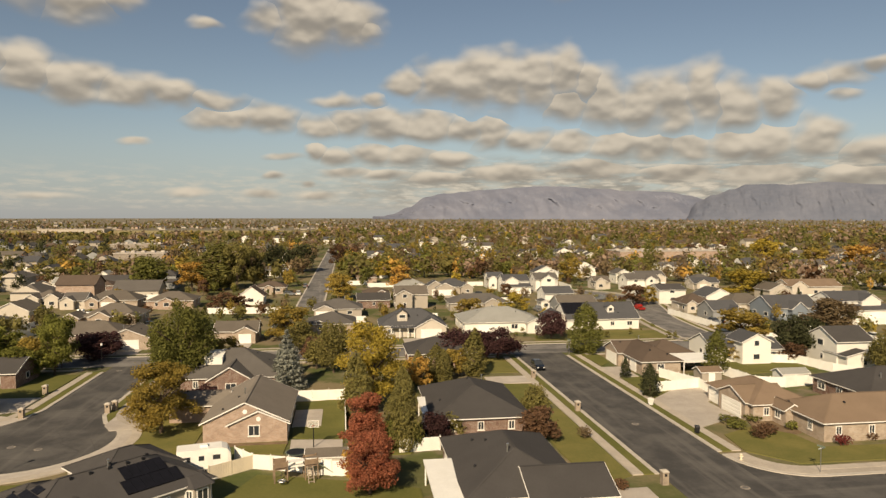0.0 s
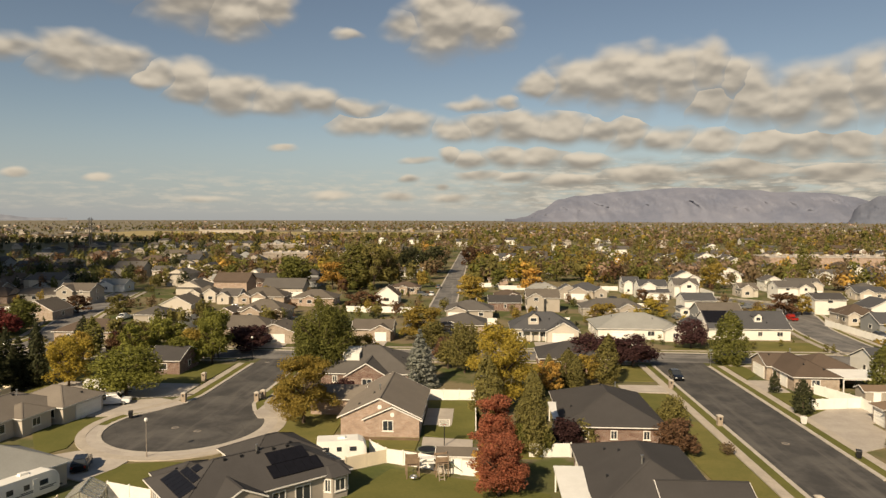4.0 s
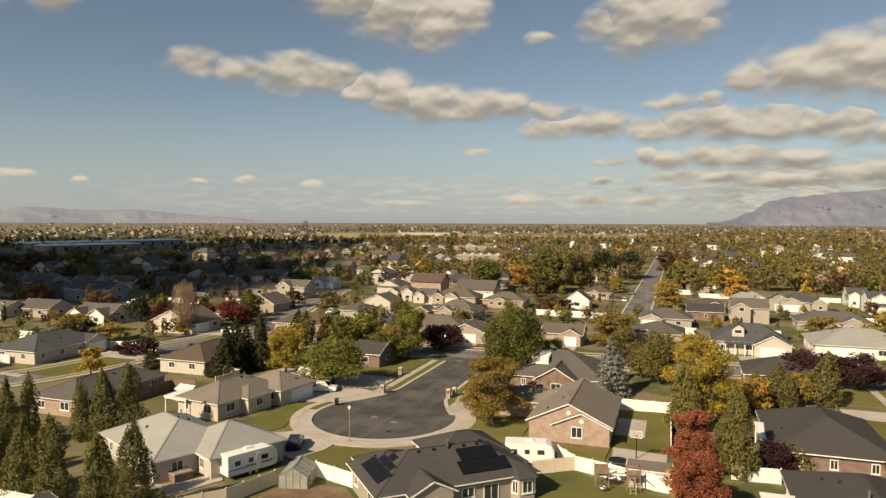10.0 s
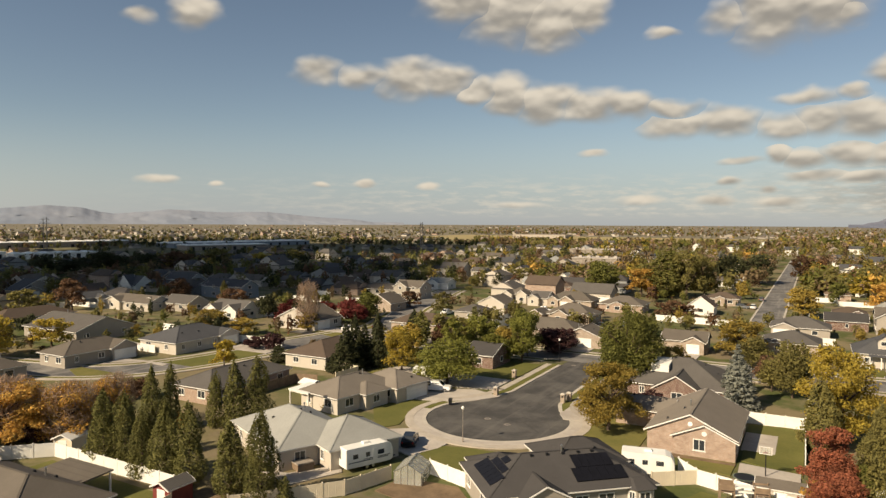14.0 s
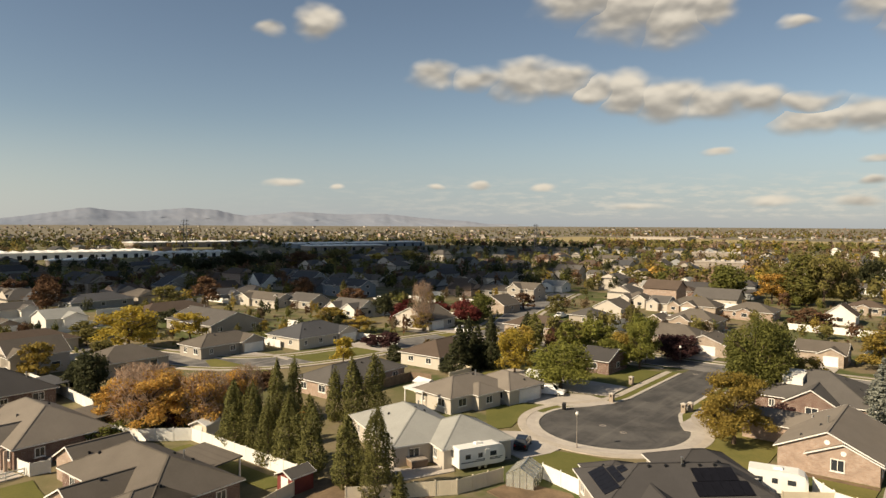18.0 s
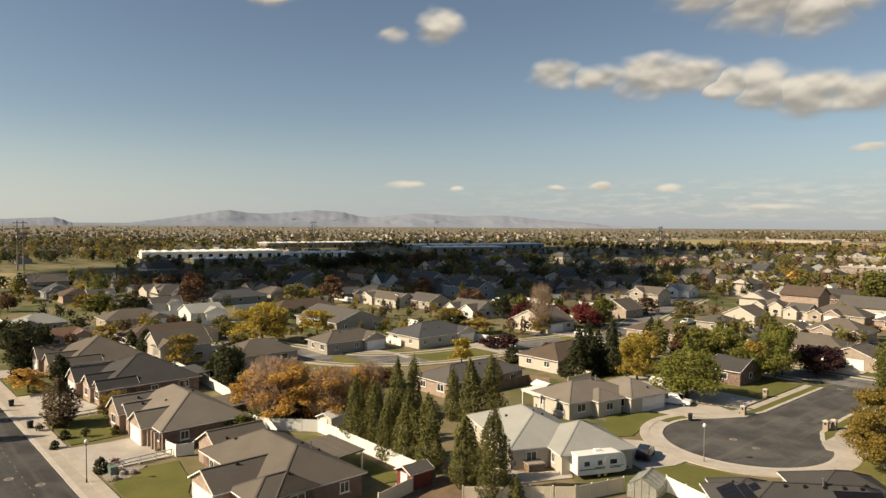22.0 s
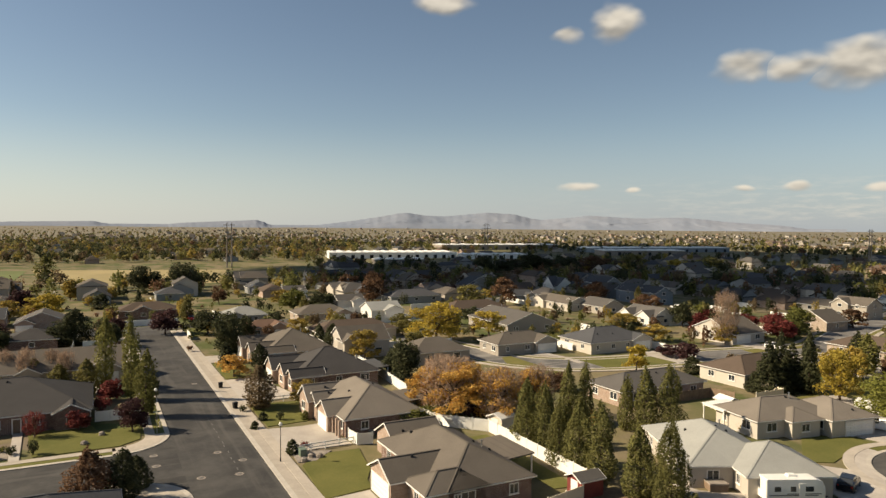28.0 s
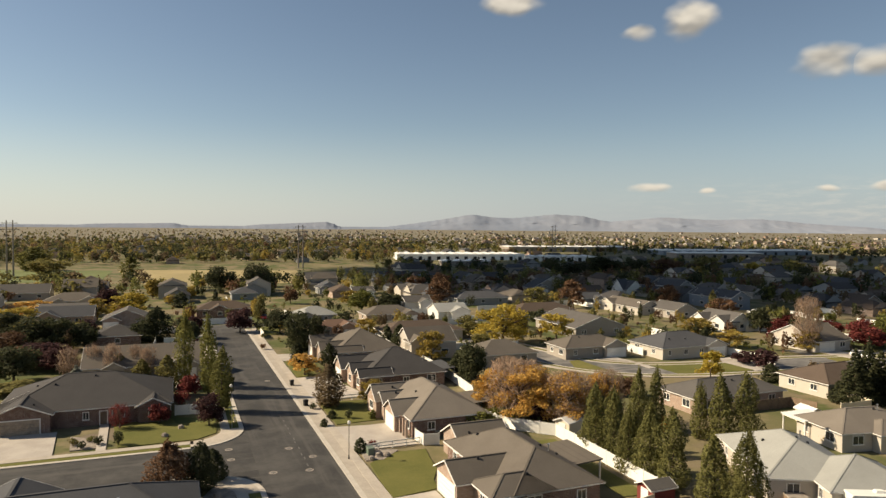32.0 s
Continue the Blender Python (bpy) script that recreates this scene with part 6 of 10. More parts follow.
def leaf_mesh(kind, count, size, seed):
    """Small folded leaf sprays spread over lumpy clumps."""
    rng = random.Random(seed)
    rs = np.random.RandomState(seed)
    h, r = TREE_SIZE[kind]
    pts, nrm = [], []
    if kind in ("spruce", "bare"):
        if kind == "spruce":
            tiers = 13
            for i in range(tiers):
                f = i / (tiers - 1)
                w = r * (1.0 - 0.94 * f)
                z = h * (0.08 + 0.9 * f)
                n = int(count * (1.0 - 0.85 * f) / 7.4)
                arms = max(5, int(11 * (1 - 0.6 * f)))
                a0 = rng.uniform(0, 6)
                for k in range(n):
                    arm = rng.randrange(arms)
                    t = a0 + arm * 2 * math.pi / arms + rng.gauss(0, 0.16)
                    d = w * math.sqrt(rng.uniform(0.03, 1.0)) * (0.85 + 0.3 * ((arm * 7919) % 10) / 10)
                    pts.append((d * math.cos(t), d * math.sin(t), z - d * 0.24 + rng.gauss(0, 0.12)))
                    nrm.append((0.5 * math.cos(t), 0.5 * math.sin(t), 0.8))
        else:
            for k in range(count):
                f = rng.uniform(0.2, 1.0)
                t = rng.uniform(0, 6.28)
                w = r * (0.35 + 0.65 * math.sin(math.pi * (0.15 + 0.62 * f)))
                d = w * math.sqrt(rng.random())
                pts.append((d * math.cos(t), d * math.sin(t), h * f * (1 - 0.12 * d / r)))
                nrm.append((math.cos(t), math.sin(t), 0.3))
    elif kind in ("column", "cone", "tall"):
        # one tapering body with upright folds and a ragged, pointed top
        off = Vector((rng.uniform(0, 50), rng.uniform(0, 50), 0))
        for k in range(count):
            f = rng.random() ** 1.15
            t = rng.uniform(0, 2 * math.pi)
            if kind == "column":
                w = min(1.0, 0.72 + f * 1.5) * max(0.0, 1 - f ** 2.4) ** 0.62 * 1.15
            elif kind == "cone":
                w = min(1.0, 0.55 + f * 2.6) * math.sqrt(max(0.0, 1 - f ** 1.7))
            else:
                w = (0.45 + 0.75 * math.sin(math.pi * (0.12 + 0.74 * f))) * (1 - 0.75 * max(0, f - 0.75) / 0.25)
            c = Vector((math.cos(t), math.sin(t), 0))
            fold = 0.88 + (0.52 if kind != "tall" else 0.36) * noise.noise(Vector((c.x * 1.5, c.y * 1.5, f * (3.0 if kind != "cone" else 4.0))) + off) + 0.34 * noise.noise(Vector((c.x * 3.4, c.y * 3.4, f * 11)) + off)
            q = r * w * fold * (1.0 - 0.5 * rng.random() ** 2.4)
            low = 0.03 if kind != "tall" else 0.06
            z = h * (low + (0.97 - low) * f) * (1.0 + 0.22 * noise.noise(Vector((c.x * 2.2, c.y * 2.2, 7.0)) + off))
            pts.append((q * c.x, q * c.y, max(0.1, z)))
            nrm.append((c.x, c.y, 0.25 + 0.5 * f))
    else:
        bl = blobs_for(kind, rng)
        area = [b[3] * (b[3] + b[4]) for b in bl]
        total = sum(area)
        for b, ar in zip(bl, area):
            n = int(count * ar / total)
            off = Vector((rng.uniform(0, 50), rng.uniform(0, 50), rng.uniform(0, 50)))
            for k in range(n):
                d = Vector((rng.gauss(0, 1), rng.gauss(0, 1), rng.gauss(0, 1))).normalized()
                lump = 0.88 + 0.36 * noise.noise(d * 1.9 + off) + 0.18 * noise.noise(d * 4.5 + off)
                q = lump * (1.04 - 0.5 * rng.random() ** 1.7)
                if rng.random() < 0.06:
                    q *= 1.18
                pts.append((b[0] + d.x * b[3] * q, b[1] + d.y * b[3] * q, max(0.15, b[2] + d.z * b[4] * q)))
                nrm.append((d.x, d.y, d.z + 0.15))
    P = np.array(pts)
    Nn = np.array(nrm) + rs.normal(0, 0.8, P.shape)
    Nn /= np.linalg.norm(Nn, axis=1)[:, None]
    R = rs.normal(0, 1, P.shape)
    if kind in ("bare",):
        R = np.stack([P[:, 0] * 0.3, P[:, 1] * 0.3, np.full(len(P), 1.0)], 1) + rs.normal(0, 0.25, P.shape)
    if kind in ("tall", "column"):
        R[:, 2] += 1.2
    U = R - Nn * np.sum(R * Nn, 1)[:, None]
    U /= np.linalg.norm(U, axis=1)[:, None]
    V = np.cross(Nn, U)
    s = size * rs.uniform(0.6, 1.35, len(P))[:, None]
    ln, wd = (s * 3.2, s * 0.22) if kind == "bare" else (s, s * 0.62)
    verts = np.stack([P - U * ln, P + V * wd - Nn * s * 0.12, P + U * ln, P - V * wd - Nn * s * 0.12], 1).reshape(-1, 3)
    n = len(P)
    faces = np.arange(n * 4).reshape(n, 4)
    me = bpy.data.meshes.new("crown")
    me.from_pydata(verts.tolist(), [], faces.tolist())
    me.materials.append(LEAF["green"])
    return me


def trunk_mesh(kind, seed):
    rng = random.Random(seed)
    h, r = TREE_SIZE[kind]
    s = Shape()
    if kind == "shrub":
        for k in range(4):
            t = k * 1.57
            s.limb((0, 0, -0.05), (0.35 * math.cos(t), 0.35 * math.sin(t), h * 0.6), 0.04, 0.015)
        return s.mesh("trunk", M["bark"])
    w = 0.2 if kind in ("round", "airy", "bare", "tall") else 0.13
    top = {"round": 0.55, "airy": 0.6, "bare": 0.7, "tall": 0.85, "column": 0.85, "cone": 0.85, "spruce": 0.96}[kind]
    bend = rng.uniform(-0.15, 0.15)
    rings = [(bend * f, bend * 0.5 * f * f, -0.1 + h * top * f, w * (1.25 if f == 0 else 1.0) * (1 - 0.75 * f)) for f in (0, 0.06, 0.2, 0.4, 0.6, 0.8, 1.0)]
    s.tube(rings, 7)
    if kind in ("round", "airy", "bare"):
        for k in range(22 if kind == "bare" else 11):
            t = k * 2.4 + rng.uniform(-0.3, 0.3)
            z0 = h * rng.uniform(0.2, 0.5)
            up = h * rng.uniform(0.22, 0.38)
            d = r * rng.uniform(0.5, 0.85) * (0.6 if kind == "bare" else 1.0)
            p1 = Vector((bend * 0.5, 0, z0))
            p2 = p1 + Vector((d * 0.5 * math.cos(t), d * 0.5 * math.sin(t), up * 0.6))
            p3 = p1 + Vector((d * math.cos(t + 0.2), d * math.sin(t + 0.2), up * (1.35 if kind == "bare" else 1.0)))
            s.limb(p1, p2, w * 0.45, w * 0.28).limb(p2, p3, w * 0.28, w * 0.08)
            for j in (-0.6, 0.6):
                s.limb(p2, p2 + Vector((d * 0.4 * math.cos(t + j), d * 0.4 * math.sin(t + j), up * 0.45)), w * 0.18, w * 0.05, 4)
    return s.mesh("trunk", M["bark_pale" if kind == "bare" else "bark"])


_trees = {}
_count = [0]
LEAVES = (260, 480, 900, 1700, 3200, 5600, 9500, 15000, 23000)


def tree(kind, colour, a, b, h, r, group="garden trees"):
    """A tree at street coordinates, h high, with a crown of radius r; the larger it looms, the finer its leaves."""
    _count[0] += 1
    near = max(40.0, math.hypot(a, b))
    var = _count[0] % 3
    h0, r0 = TREE_SIZE[kind]
    spin = (_count[0] * 67.3) % 360
    m = at(a, b, 0, spin) @ Matrix.Diagonal((r / r0, r / r0 * (0.9 + 0.2 * ((_count[0] * 0.37) % 1)), h / h0, 1))
    want = 2.5e6 * r * h / near ** 2
    level = min(range(len(LEAVES)), key=lambda i: abs(math.log(LEAVES[i] / want)))
    key = (kind, colour, level, var)
    if key not in _trees:
        num = {"round": 1.15, "airy": 0.8, "column": 1.15, "tall": 1.1, "cone": 1.1, "spruce": 0.9, "bare": 0.35, "shrub": 0.6}[kind]
        fine = {"round": 1.0, "airy": 0.98, "column": 0.92, "tall": 0.95, "cone": 0.95, "spruce": 1.0, "bare": 1.0, "shrub": 0.9}[kind]
        count = int(LEAVES[level] * num)
        size = fine * math.sqrt(6.4 * r0 * h0 / LEAVES[level])
        crown = cached(("crown", kind, level, var), lambda: leaf_mesh(kind, count, size, 11 + var * 5 + len(kind)))
        trunk = cached(("trunk", kind, var), lambda: trunk_mesh(kind, 3 + var))
        what = FORMS[kind] + " with " + LOOKS[colour]
        root = thing("shrub" if kind == "shrub" else "tree", m, what, "shrub" if kind == "shrub" else "tree", group)
        part("trunk", trunk, None, root)
        c = part("crown", crown, None, root)
        c.material_slots[0].link = "OBJECT"
        c.material_slots[0].material = LEAF[colour]
        _trees[key] = root
        return root
    made = copy_thing(_trees[key], m)
    made.matrix_basis = m
    return made


# ---- the far town: houses, woods and sheds too small to tell apart ----
def spread(name, mat, verts, faces, label, category):
    me = bpy.data.meshes.new(name)
    me.from_pydata(verts, [], faces)
    me.materials.append(mat)
    ob = new(name, me)
    return tagged(ob, label, category, kind="stuff")


def far_trees(name, n, rmin, rmax, az0, az1, colour, leaves, size, hmin, hmax, seed, label, keep=None):
    """Woods and street trees between two distances and two bearings (degrees left of +Y)."""
    rs = np.random.RandomState(seed)
    u = rs.uniform(0, 1, n)
    d = 1 / (1 / rmin + u * (1 / rmax - 1 / rmin)) if rmax > 1.5 * rmin else rmin + (rmax - rmin) * np.sqrt(u)
    az = np.radians(rs.uniform(az0, az1, n))
    x, y = -d * np.sin(az), d * np.cos(az)
    if keep is not None:
        k = np.array([keep(p, q) for p, q in zip(x, y)], bool)
        x, y, d = x[k], y[k], d[k]
        n = len(x)
    h = rs.uniform(hmin, hmax, n)
    w = h * rs.uniform(0.28, 0.48, n)
    dirs = rs.normal(0, 1, (n, leaves, 3))
    dirs /= np.linalg.norm(dirs, axis=2)[:, :, None]
    rad = rs.uniform(0.55, 1.0, (n, leaves, 1)) * (0.8 + 0.35 * np.sin(dirs[:, :, :1] * 3 + dirs[:, :, 1:2] * 4 + rs.uniform(0, 6, (n, 1, 1))))
    P = dirs * rad * np.stack([w, w, h * 0.45], 1)[:, None, :]
    P += np.stack([x, y, h * 0.55], 1)[:, None, :]
    P[:, :, 2] = np.maximum(P[:, :, 2], 0.2) + 13.0 * (np.maximum(0.0, d - 2200.0) / 2700.0)[:, None] ** 2
    P = P.reshape(-1, 3)
    Nn = dirs.reshape(-1, 3) + rs.normal(0, 0.5, P.shape)
    Nn /= np.linalg.norm(Nn, axis=1)[:, None]
    U = np.cross(Nn, rs.normal(0, 1, P.shape))
    U /= np.linalg.norm(U, axis=1)[:, None]
    V = np.cross(Nn, U)
    s = (np.repeat(w, leaves) * size * rs.uniform(0.6, 1.3, len(P)))[:, None]
    verts = np.stack([P - U * s, P - V * s * 0.7, P + U * s, P + V * s * 0.7], 1).reshape(-1, 3)
    faces = np.arange(len(verts)).reshape(-1, 4)
    return spread(name, LEAF[colour], verts.tolist(), faces.tolist(), label, "trees")


def far_houses(n, rmin, rmax, az0, az1, roof, wall, seed, two=0.3, keep=None):
    """Joined far houses: walls, and gabled roofs with their overhang."""
    rs = np.random.RandomState(seed)
    wv, wf, rv, rf = [], [], [], []
    th = radians(TURN)
    for i in range(n):
        u = rs.uniform()
        d = 1 / (1 / rmin + u * (1 / rmax - 1 / rmin)) if rmax > 1.5 * rmin else math.sqrt(rmin ** 2 + u * (rmax ** 2 - rmin ** 2))
        az = radians(rs.uniform(az0, az1))
        x, y = -d * math.sin(az), d * math.cos(az)
        a, b = x * math.cos(th) + y * math.sin(th), -x * math.sin(th) + y * math.cos(th)
        a, b = round(a / 19.0) * 19.0 + rs.uniform(-1.5, 1.5), round(b / 33.0) * 33.0 + rs.uniform(-2, 2)
        if keep is not None and not keep(*(GRID @ Vector((a, b, 0))).xy):
            continue
        w, dp = rs.uniform(5.5, 8), rs.uniform(4.2, 5.6)
        if rs.uniform() < 0.4:
            w, dp = dp, w
        e = 5.4 if rs.uniform() < two else 2.8
        p = rs.uniform(0.38, 0.6)
        al = w > dp
        zr = e + p * min(w, dp)
        c = [(a - w, b - dp), (a + w, b - dp), (a + w, b + dp), (a - w, b + dp)]
        k = len(wv)
        g = rise(math.hypot(a, b))
        e, zr = e + g, zr + g
        wv += [GRID @ Vector((q[0], q[1], g)) for q in c] + [GRID @ Vector((q[0], q[1], e)) for q in c]
        ends = [(a - w, b), (a + w, b)] if al else [(a, b - dp), (a, b + dp)]
        wv += [GRID @ Vector((q[0], q[1], zr)) for q in ends]
        wf += [(k, k + 1, k + 5, k + 4), (k + 1, k + 2, k + 6, k + 5), (k + 2, k + 3, k + 7, k + 6), (k + 3, k, k + 4, k + 7)]
        wf += [(k + 7, k + 4, k + 8), (k + 5, k + 6, k + 9)] if al else [(k + 4, k + 5, k + 8), (k + 6, k + 7, k + 9)]
        o = 0.5
        W, D = w + o, dp + o
        z0 = e - o * p + 0.15
        z1 = zr + 0.2
        R = [(a - W, b - D, z0), (a + W, b - D, z0), (a + W, b + D, z0), (a - W, b + D, z0)]
        cut = 0.0 if rs.uniform() < 0.5 else 0.8
        if al:
            R += [(a - W + D * cut, b, z1), (a + W - D * cut, b, z1)]
            F = [(0, 1, 5, 4), (2, 3, 4, 5), (3, 0, 4), (1, 2, 5)]
        else:
            R += [(a, b - D + W * cut, z1), (a, b + D - W * cut, z1)]
            F = [(1, 2, 5, 4), (3, 0, 4, 5), (0, 1, 4), (2, 3, 5)]
        if cut == 0.0:
            F = F[:2]
        k = len(rv)
        rv += [GRID @ Vector(q) for q in R]
        rf += [tuple(k + i for i in f) for f in F]
    spread("far_house_walls", WALLS[wall], wv, wf, "rows of far suburban houses", "houses")
    spread("far_house_roofs", ROOFS[roof], rv, rf, "shingle roofs of far suburban houses", "houses")


def backdrop_ridge(name, mat, az0, az1, dist, depth, profile, seed, label, rough=0.35, relief=0.12):
    """A far mountain: a folded slope whose crest follows a few heights (degrees) along its bearings."""
    s = Shape()
    n, rows = 340, 24
    off = Vector((seed * 13.7, seed * 3.1, 0))
    for i in range(n + 1):
        f = i / n
        az = radians(az0 + (az1 - az0) * f)
        x = f * (len(profile) - 1)
        k = min(int(x), len(profile) - 2)
        t = x - k
        t = t * t * (3 - 2 * t)
        top = profile[k] * (1 - t) + profile[k + 1] * t
        crest = top + rough * (noise.fractal(Vector((f * 9, 0.3, 0)) + off, 1.0, 2.1, 6)) * min(1.0, top)
        crest = max(-0.3, crest)
        for j in range(rows + 1):
            g = j / rows
            fold = noise.fractal(Vector((f * 26 + g * 1.5, g * 2.2, 2.0)) + off, 0.9, 2.1, 6)
            d = dist + depth * (g + relief * 2.2 * fold * math.sin(math.pi * g))
            zz = math.tan(radians(crest)) * (dist + depth) * (g ** 0.8 + relief * fold * math.sin(math.pi * g))
            s.v.append((-d * math.sin(az), d * math.cos(az), max(-2.0, zz) + 30.0 * g))
    for i in range(n):
        for j in range(rows):
            p = i * (rows + 1) + j
            q = p + rows + 1
            s.f.append((q, p, p + 1, q + 1) if az1 > az0 else (p, q, q + 1, p + 1))
    ob = solid(name, s, mat, pose(0, 0, 0), label, "mountain", kind="structure")
    for poly in ob.data.polygons:
        poly.use_smooth = True
    return ob

# ---- planting ----
tree("airy", "red", 1.8, 86.9, 7.4, 3.3)
tree("round", "red", 2.4, 86.0, 5.2, 2.7)
tree("airy", "red", 2.2, 72.2, 7.0, 3.7)
tree("round", "red", 2.9, 73.4, 5.4, 2.8)
tree("airy", "orange", 1.0, 76.0, 4.6, 1.9)
tree("airy", "yellow", 3.8, 107.6, 13.1, 5.95)
tree("cone", "olive", 1.3, 100.9, 9.3, 2.73)
tree("cone", "olive", 7.0, 85.9, 10.4, 2.45)
tree("cone", "olive", 23.3, 124.2, 8.7, 2.81)
tree("cone", "olive", 16.1, 123.4, 6.1, 2.89)
tree("airy", "orange", 12.5, 116.4, 5.5, 2.31)
tree("airy", "gold", 19.2, 124.5, 5.2, 2.02)
tree("round", "purple", 22.6, 138.2, 7.0, 5.3)
tree("round", "purple", 26.6, 139.4, 6.2, 4.6)
tree("round", "purple", 31.2, 138.6, 6.9, 5.2)
tree("round", "purple", 48.9, 158.8, 7.4, 3.95)
tree("cone", "green", 51.6, 142.3, 10.6, 4.40)
tree("cone", "dark", 49.8, 106.2, 5.3, 1.89)
tree("cone", "green", 69.3, 119.6, 8.3, 2.82)
tree("column", "dark", 51.2, 119.7, 3.4, 0.93)
tree("spruce", "blue", -10.6, 119.9, 10.2, 3.9)
tree("cone", "blue", -10.4, 120.2, 8.4, 2.7)
tree("round", "olive", -2.8, 130.8, 9.9, 3.72)
tree("round", "green", -28.7, 123.3, 15.7, 6.48)
tree("airy", "gold", -25.6, 96.9, 9.8, 5.57)
tree("airy", "gold", -14.4, 166.6, 8.3, 5.87)
tree("airy", "gold", -2.8, 245.4, 9.5, 6.42)
tree("airy", "orange", 20.2, 273.5, 10.4, 5.98)
tree("airy", "yellow", 52.6, 207.0, 5.6, 4.12)
tree("airy", "gold", 35.6, 197.8, 5.6, 5.28)
tree("round", "olive", 27.5, 97.6, 5.2, 2.29)
tree("round", "rust", 25.2, 86.7, 4.6, 2.88)
tree("round", "purple", 11.4, 88.5, 4.4, 2.45)
tree("round", "olive", 14.0, 90.3, 3.6, 2.09)
tree("airy", "gold", 96.4, 155.5, 7.1, 7.19)
tree("round", "dark", 93.3, 131.6, 9.8, 4.26)
tree("round", "dark", 96.8, 130.9, 9.2, 3.59)
tree("airy", "gold", 79.4, 130.9, 4.2, 4.72)
tree("round", "rust", 90.6, 127.7, 4.4, 3.04)
tree("round", "olive", 100.4, 114.8, 8.2, 2.70)
tree("airy", "yellow", 144.2, 229.6, 10.9, 9.42)
tree("airy", "gold", 100.8, 298.0, 10.5, 6.03)
tree("airy", "rust", 93.2, 212.3, 7.6, 5.07)
tree("airy", "gold", 101.1, 218.0, 6.3, 3.79)
tree("tall", "poplar", 163.2, 352.5, 16.4, 2.72)
tree("tall", "poplar", -52.2, 283.6, 18.5, 7.53)
tree("airy", "olive", -44.3, 282.7, 19.2, 7.97)
tree("airy", "olive", -38.9, 292.3, 16.8, 6.42)
tree("airy", "orange", -61.4, 280.7, 11.9, 7.50)
tree("round", "green", -75.4, 273.0, 14.7, 8.13)
tree("round", "dark", -25.7, 372.3, 16.0, 9.72)
tree("round", "dark", -37.4, 355.6, 16.1, 7.78)
tree("airy", "fresh", -56.8, 141.6, 10.7, 4.31)
tree("airy", "gold", -59.0, 137.0, 7.1, 3.69)
tree("round", "purple", -52.1, 149.2, 6.0, 5.55)
tree("round", "dry", 127.3, 163.6, 8.4, 7.23)
tree("shrub", "dry", 31.6, 86.9, 1.8, 1.29, "garden shrubs")
tree("shrub", "rust", 29.6, 69.7, 1.4, 1.08, "garden shrubs")
tree("shrub", "green", 54.6, 90.4, 1.3, 1.82, "garden shrubs")
tree("shrub", "green", 54.3, 87.8, 1.4, 1.78, "garden shrubs")
tree("shrub", "green", 58.6, 90.8, 1.2, 1.58, "garden shrubs")
tree("shrub", "rust", 55.1, 83.7, 2.2, 1.56, "garden shrubs")
tree("shrub", "rust", 57.1, 84.8, 1.9, 1.41, "garden shrubs")
tree("shrub", "crimson", 64.1, 79.6, 1.6, 1.24, "garden shrubs")
tree("shrub", "rust", 69.5, 81.2, 1.2, 1.29, "garden shrubs")
tree("shrub", "green", 61.5, 86.1, 1.6, 1.09, "garden shrubs")
tree("airy", "orange", 280.2, 339.5, 14.2, 11.46)
tree("airy", "gold", 254.9, 342.3, 12.7, 9.27)
tree("airy", "yellow", 255.2, 386.2, 15.9, 12.05)
tree("round", "fresh", -59.1, 109.8, 8.9, 6.2)
tree("spruce", "dark", -84.6, 113.8, 7.5, 4.01)
tree("spruce", "dark", -81.7, 115.5, 8.8, 3.51)
tree("column", "dark", -84.6, 116.2, 10.2, 1.41)
tree("column", "dark", -79.5, 117.1, 10.6, 1.51)
tree("airy", "yellow", -72.8, 115.9, 8.9, 4.12)
tree("column", "dark", -92.9, 153.7, 6.5, 1.90)
tree("round", "crimson", -84.1, 152.4, 3.6, 2.46)
tree("airy", "fresh", -54.7, 135.5, 10.2, 3.87)
tree("airy", "gold", -58.0, 134.5, 6.3, 2.60)
tree("airy", "fresh", -73.9, 151.7, 7.1, 4.16)
tree("airy", "olive", -77.1, 149.5, 6.7, 3.56)
tree("airy", "fresh", -69.9, 152.2, 5.8, 3.54)
tree("airy", "olive", -82.3, 149.9, 7.1, 3.01)
tree("round", "purple", -53.1, 158.5, 4.6, 4.70)
tree("round", "purple", -57.5, 158.7, 3.7, 2.98)
tree("round", "crimson", -127.9, 172.6, 6.0, 4.14)
tree("round", "crimson", -139.1, 175.6, 4.5, 3.53)
tree("round", "crimson", -160.2, 183.2, 3.0, 3.20)
tree("round", "green", -125.0, 178.5, 7.8, 4.58)
tree("airy", "rust", -38.5, 218.8, 6.0, 5.82)
tree("airy", "rust", -33.8, 218.9, 5.1, 3.88)
tree("airy", "yellow", 19.7, 327.2, 8.9, 7.98)
tree("airy", "rust", -125.5, 205.3, 5.7, 4.21)
tree("round", "green", 8.6, 305.0, 7.7, 4.00)
tree("spruce", "blue", 3.9, 331.8, 7.8, 4.34)
tree("airy", "rust", -5.2, 404.0, 13.5, 7.03)
tree("airy", "olive", -122.6, 308.0, 8.2, 5.78)
tree("airy", "olive", -107.2, 195.4, 7.1, 3.90)
tree("column", "conifer", -77.0, 53.0, 8.7, 1.79)
tree("column", "conifer", -74.2, 54.0, 8.6, 1.68)
tree("column", "conifer", -81.8, 63.8, 9.0, 1.41)
tree("column", "conifer", -81.3, 66.7, 9.1, 1.24)
tree("column", "conifer", -68.4, 52.0, 8.1, 1.58)
tree("column", "conifer", -65.6, 53.0, 8.8, 1.71)
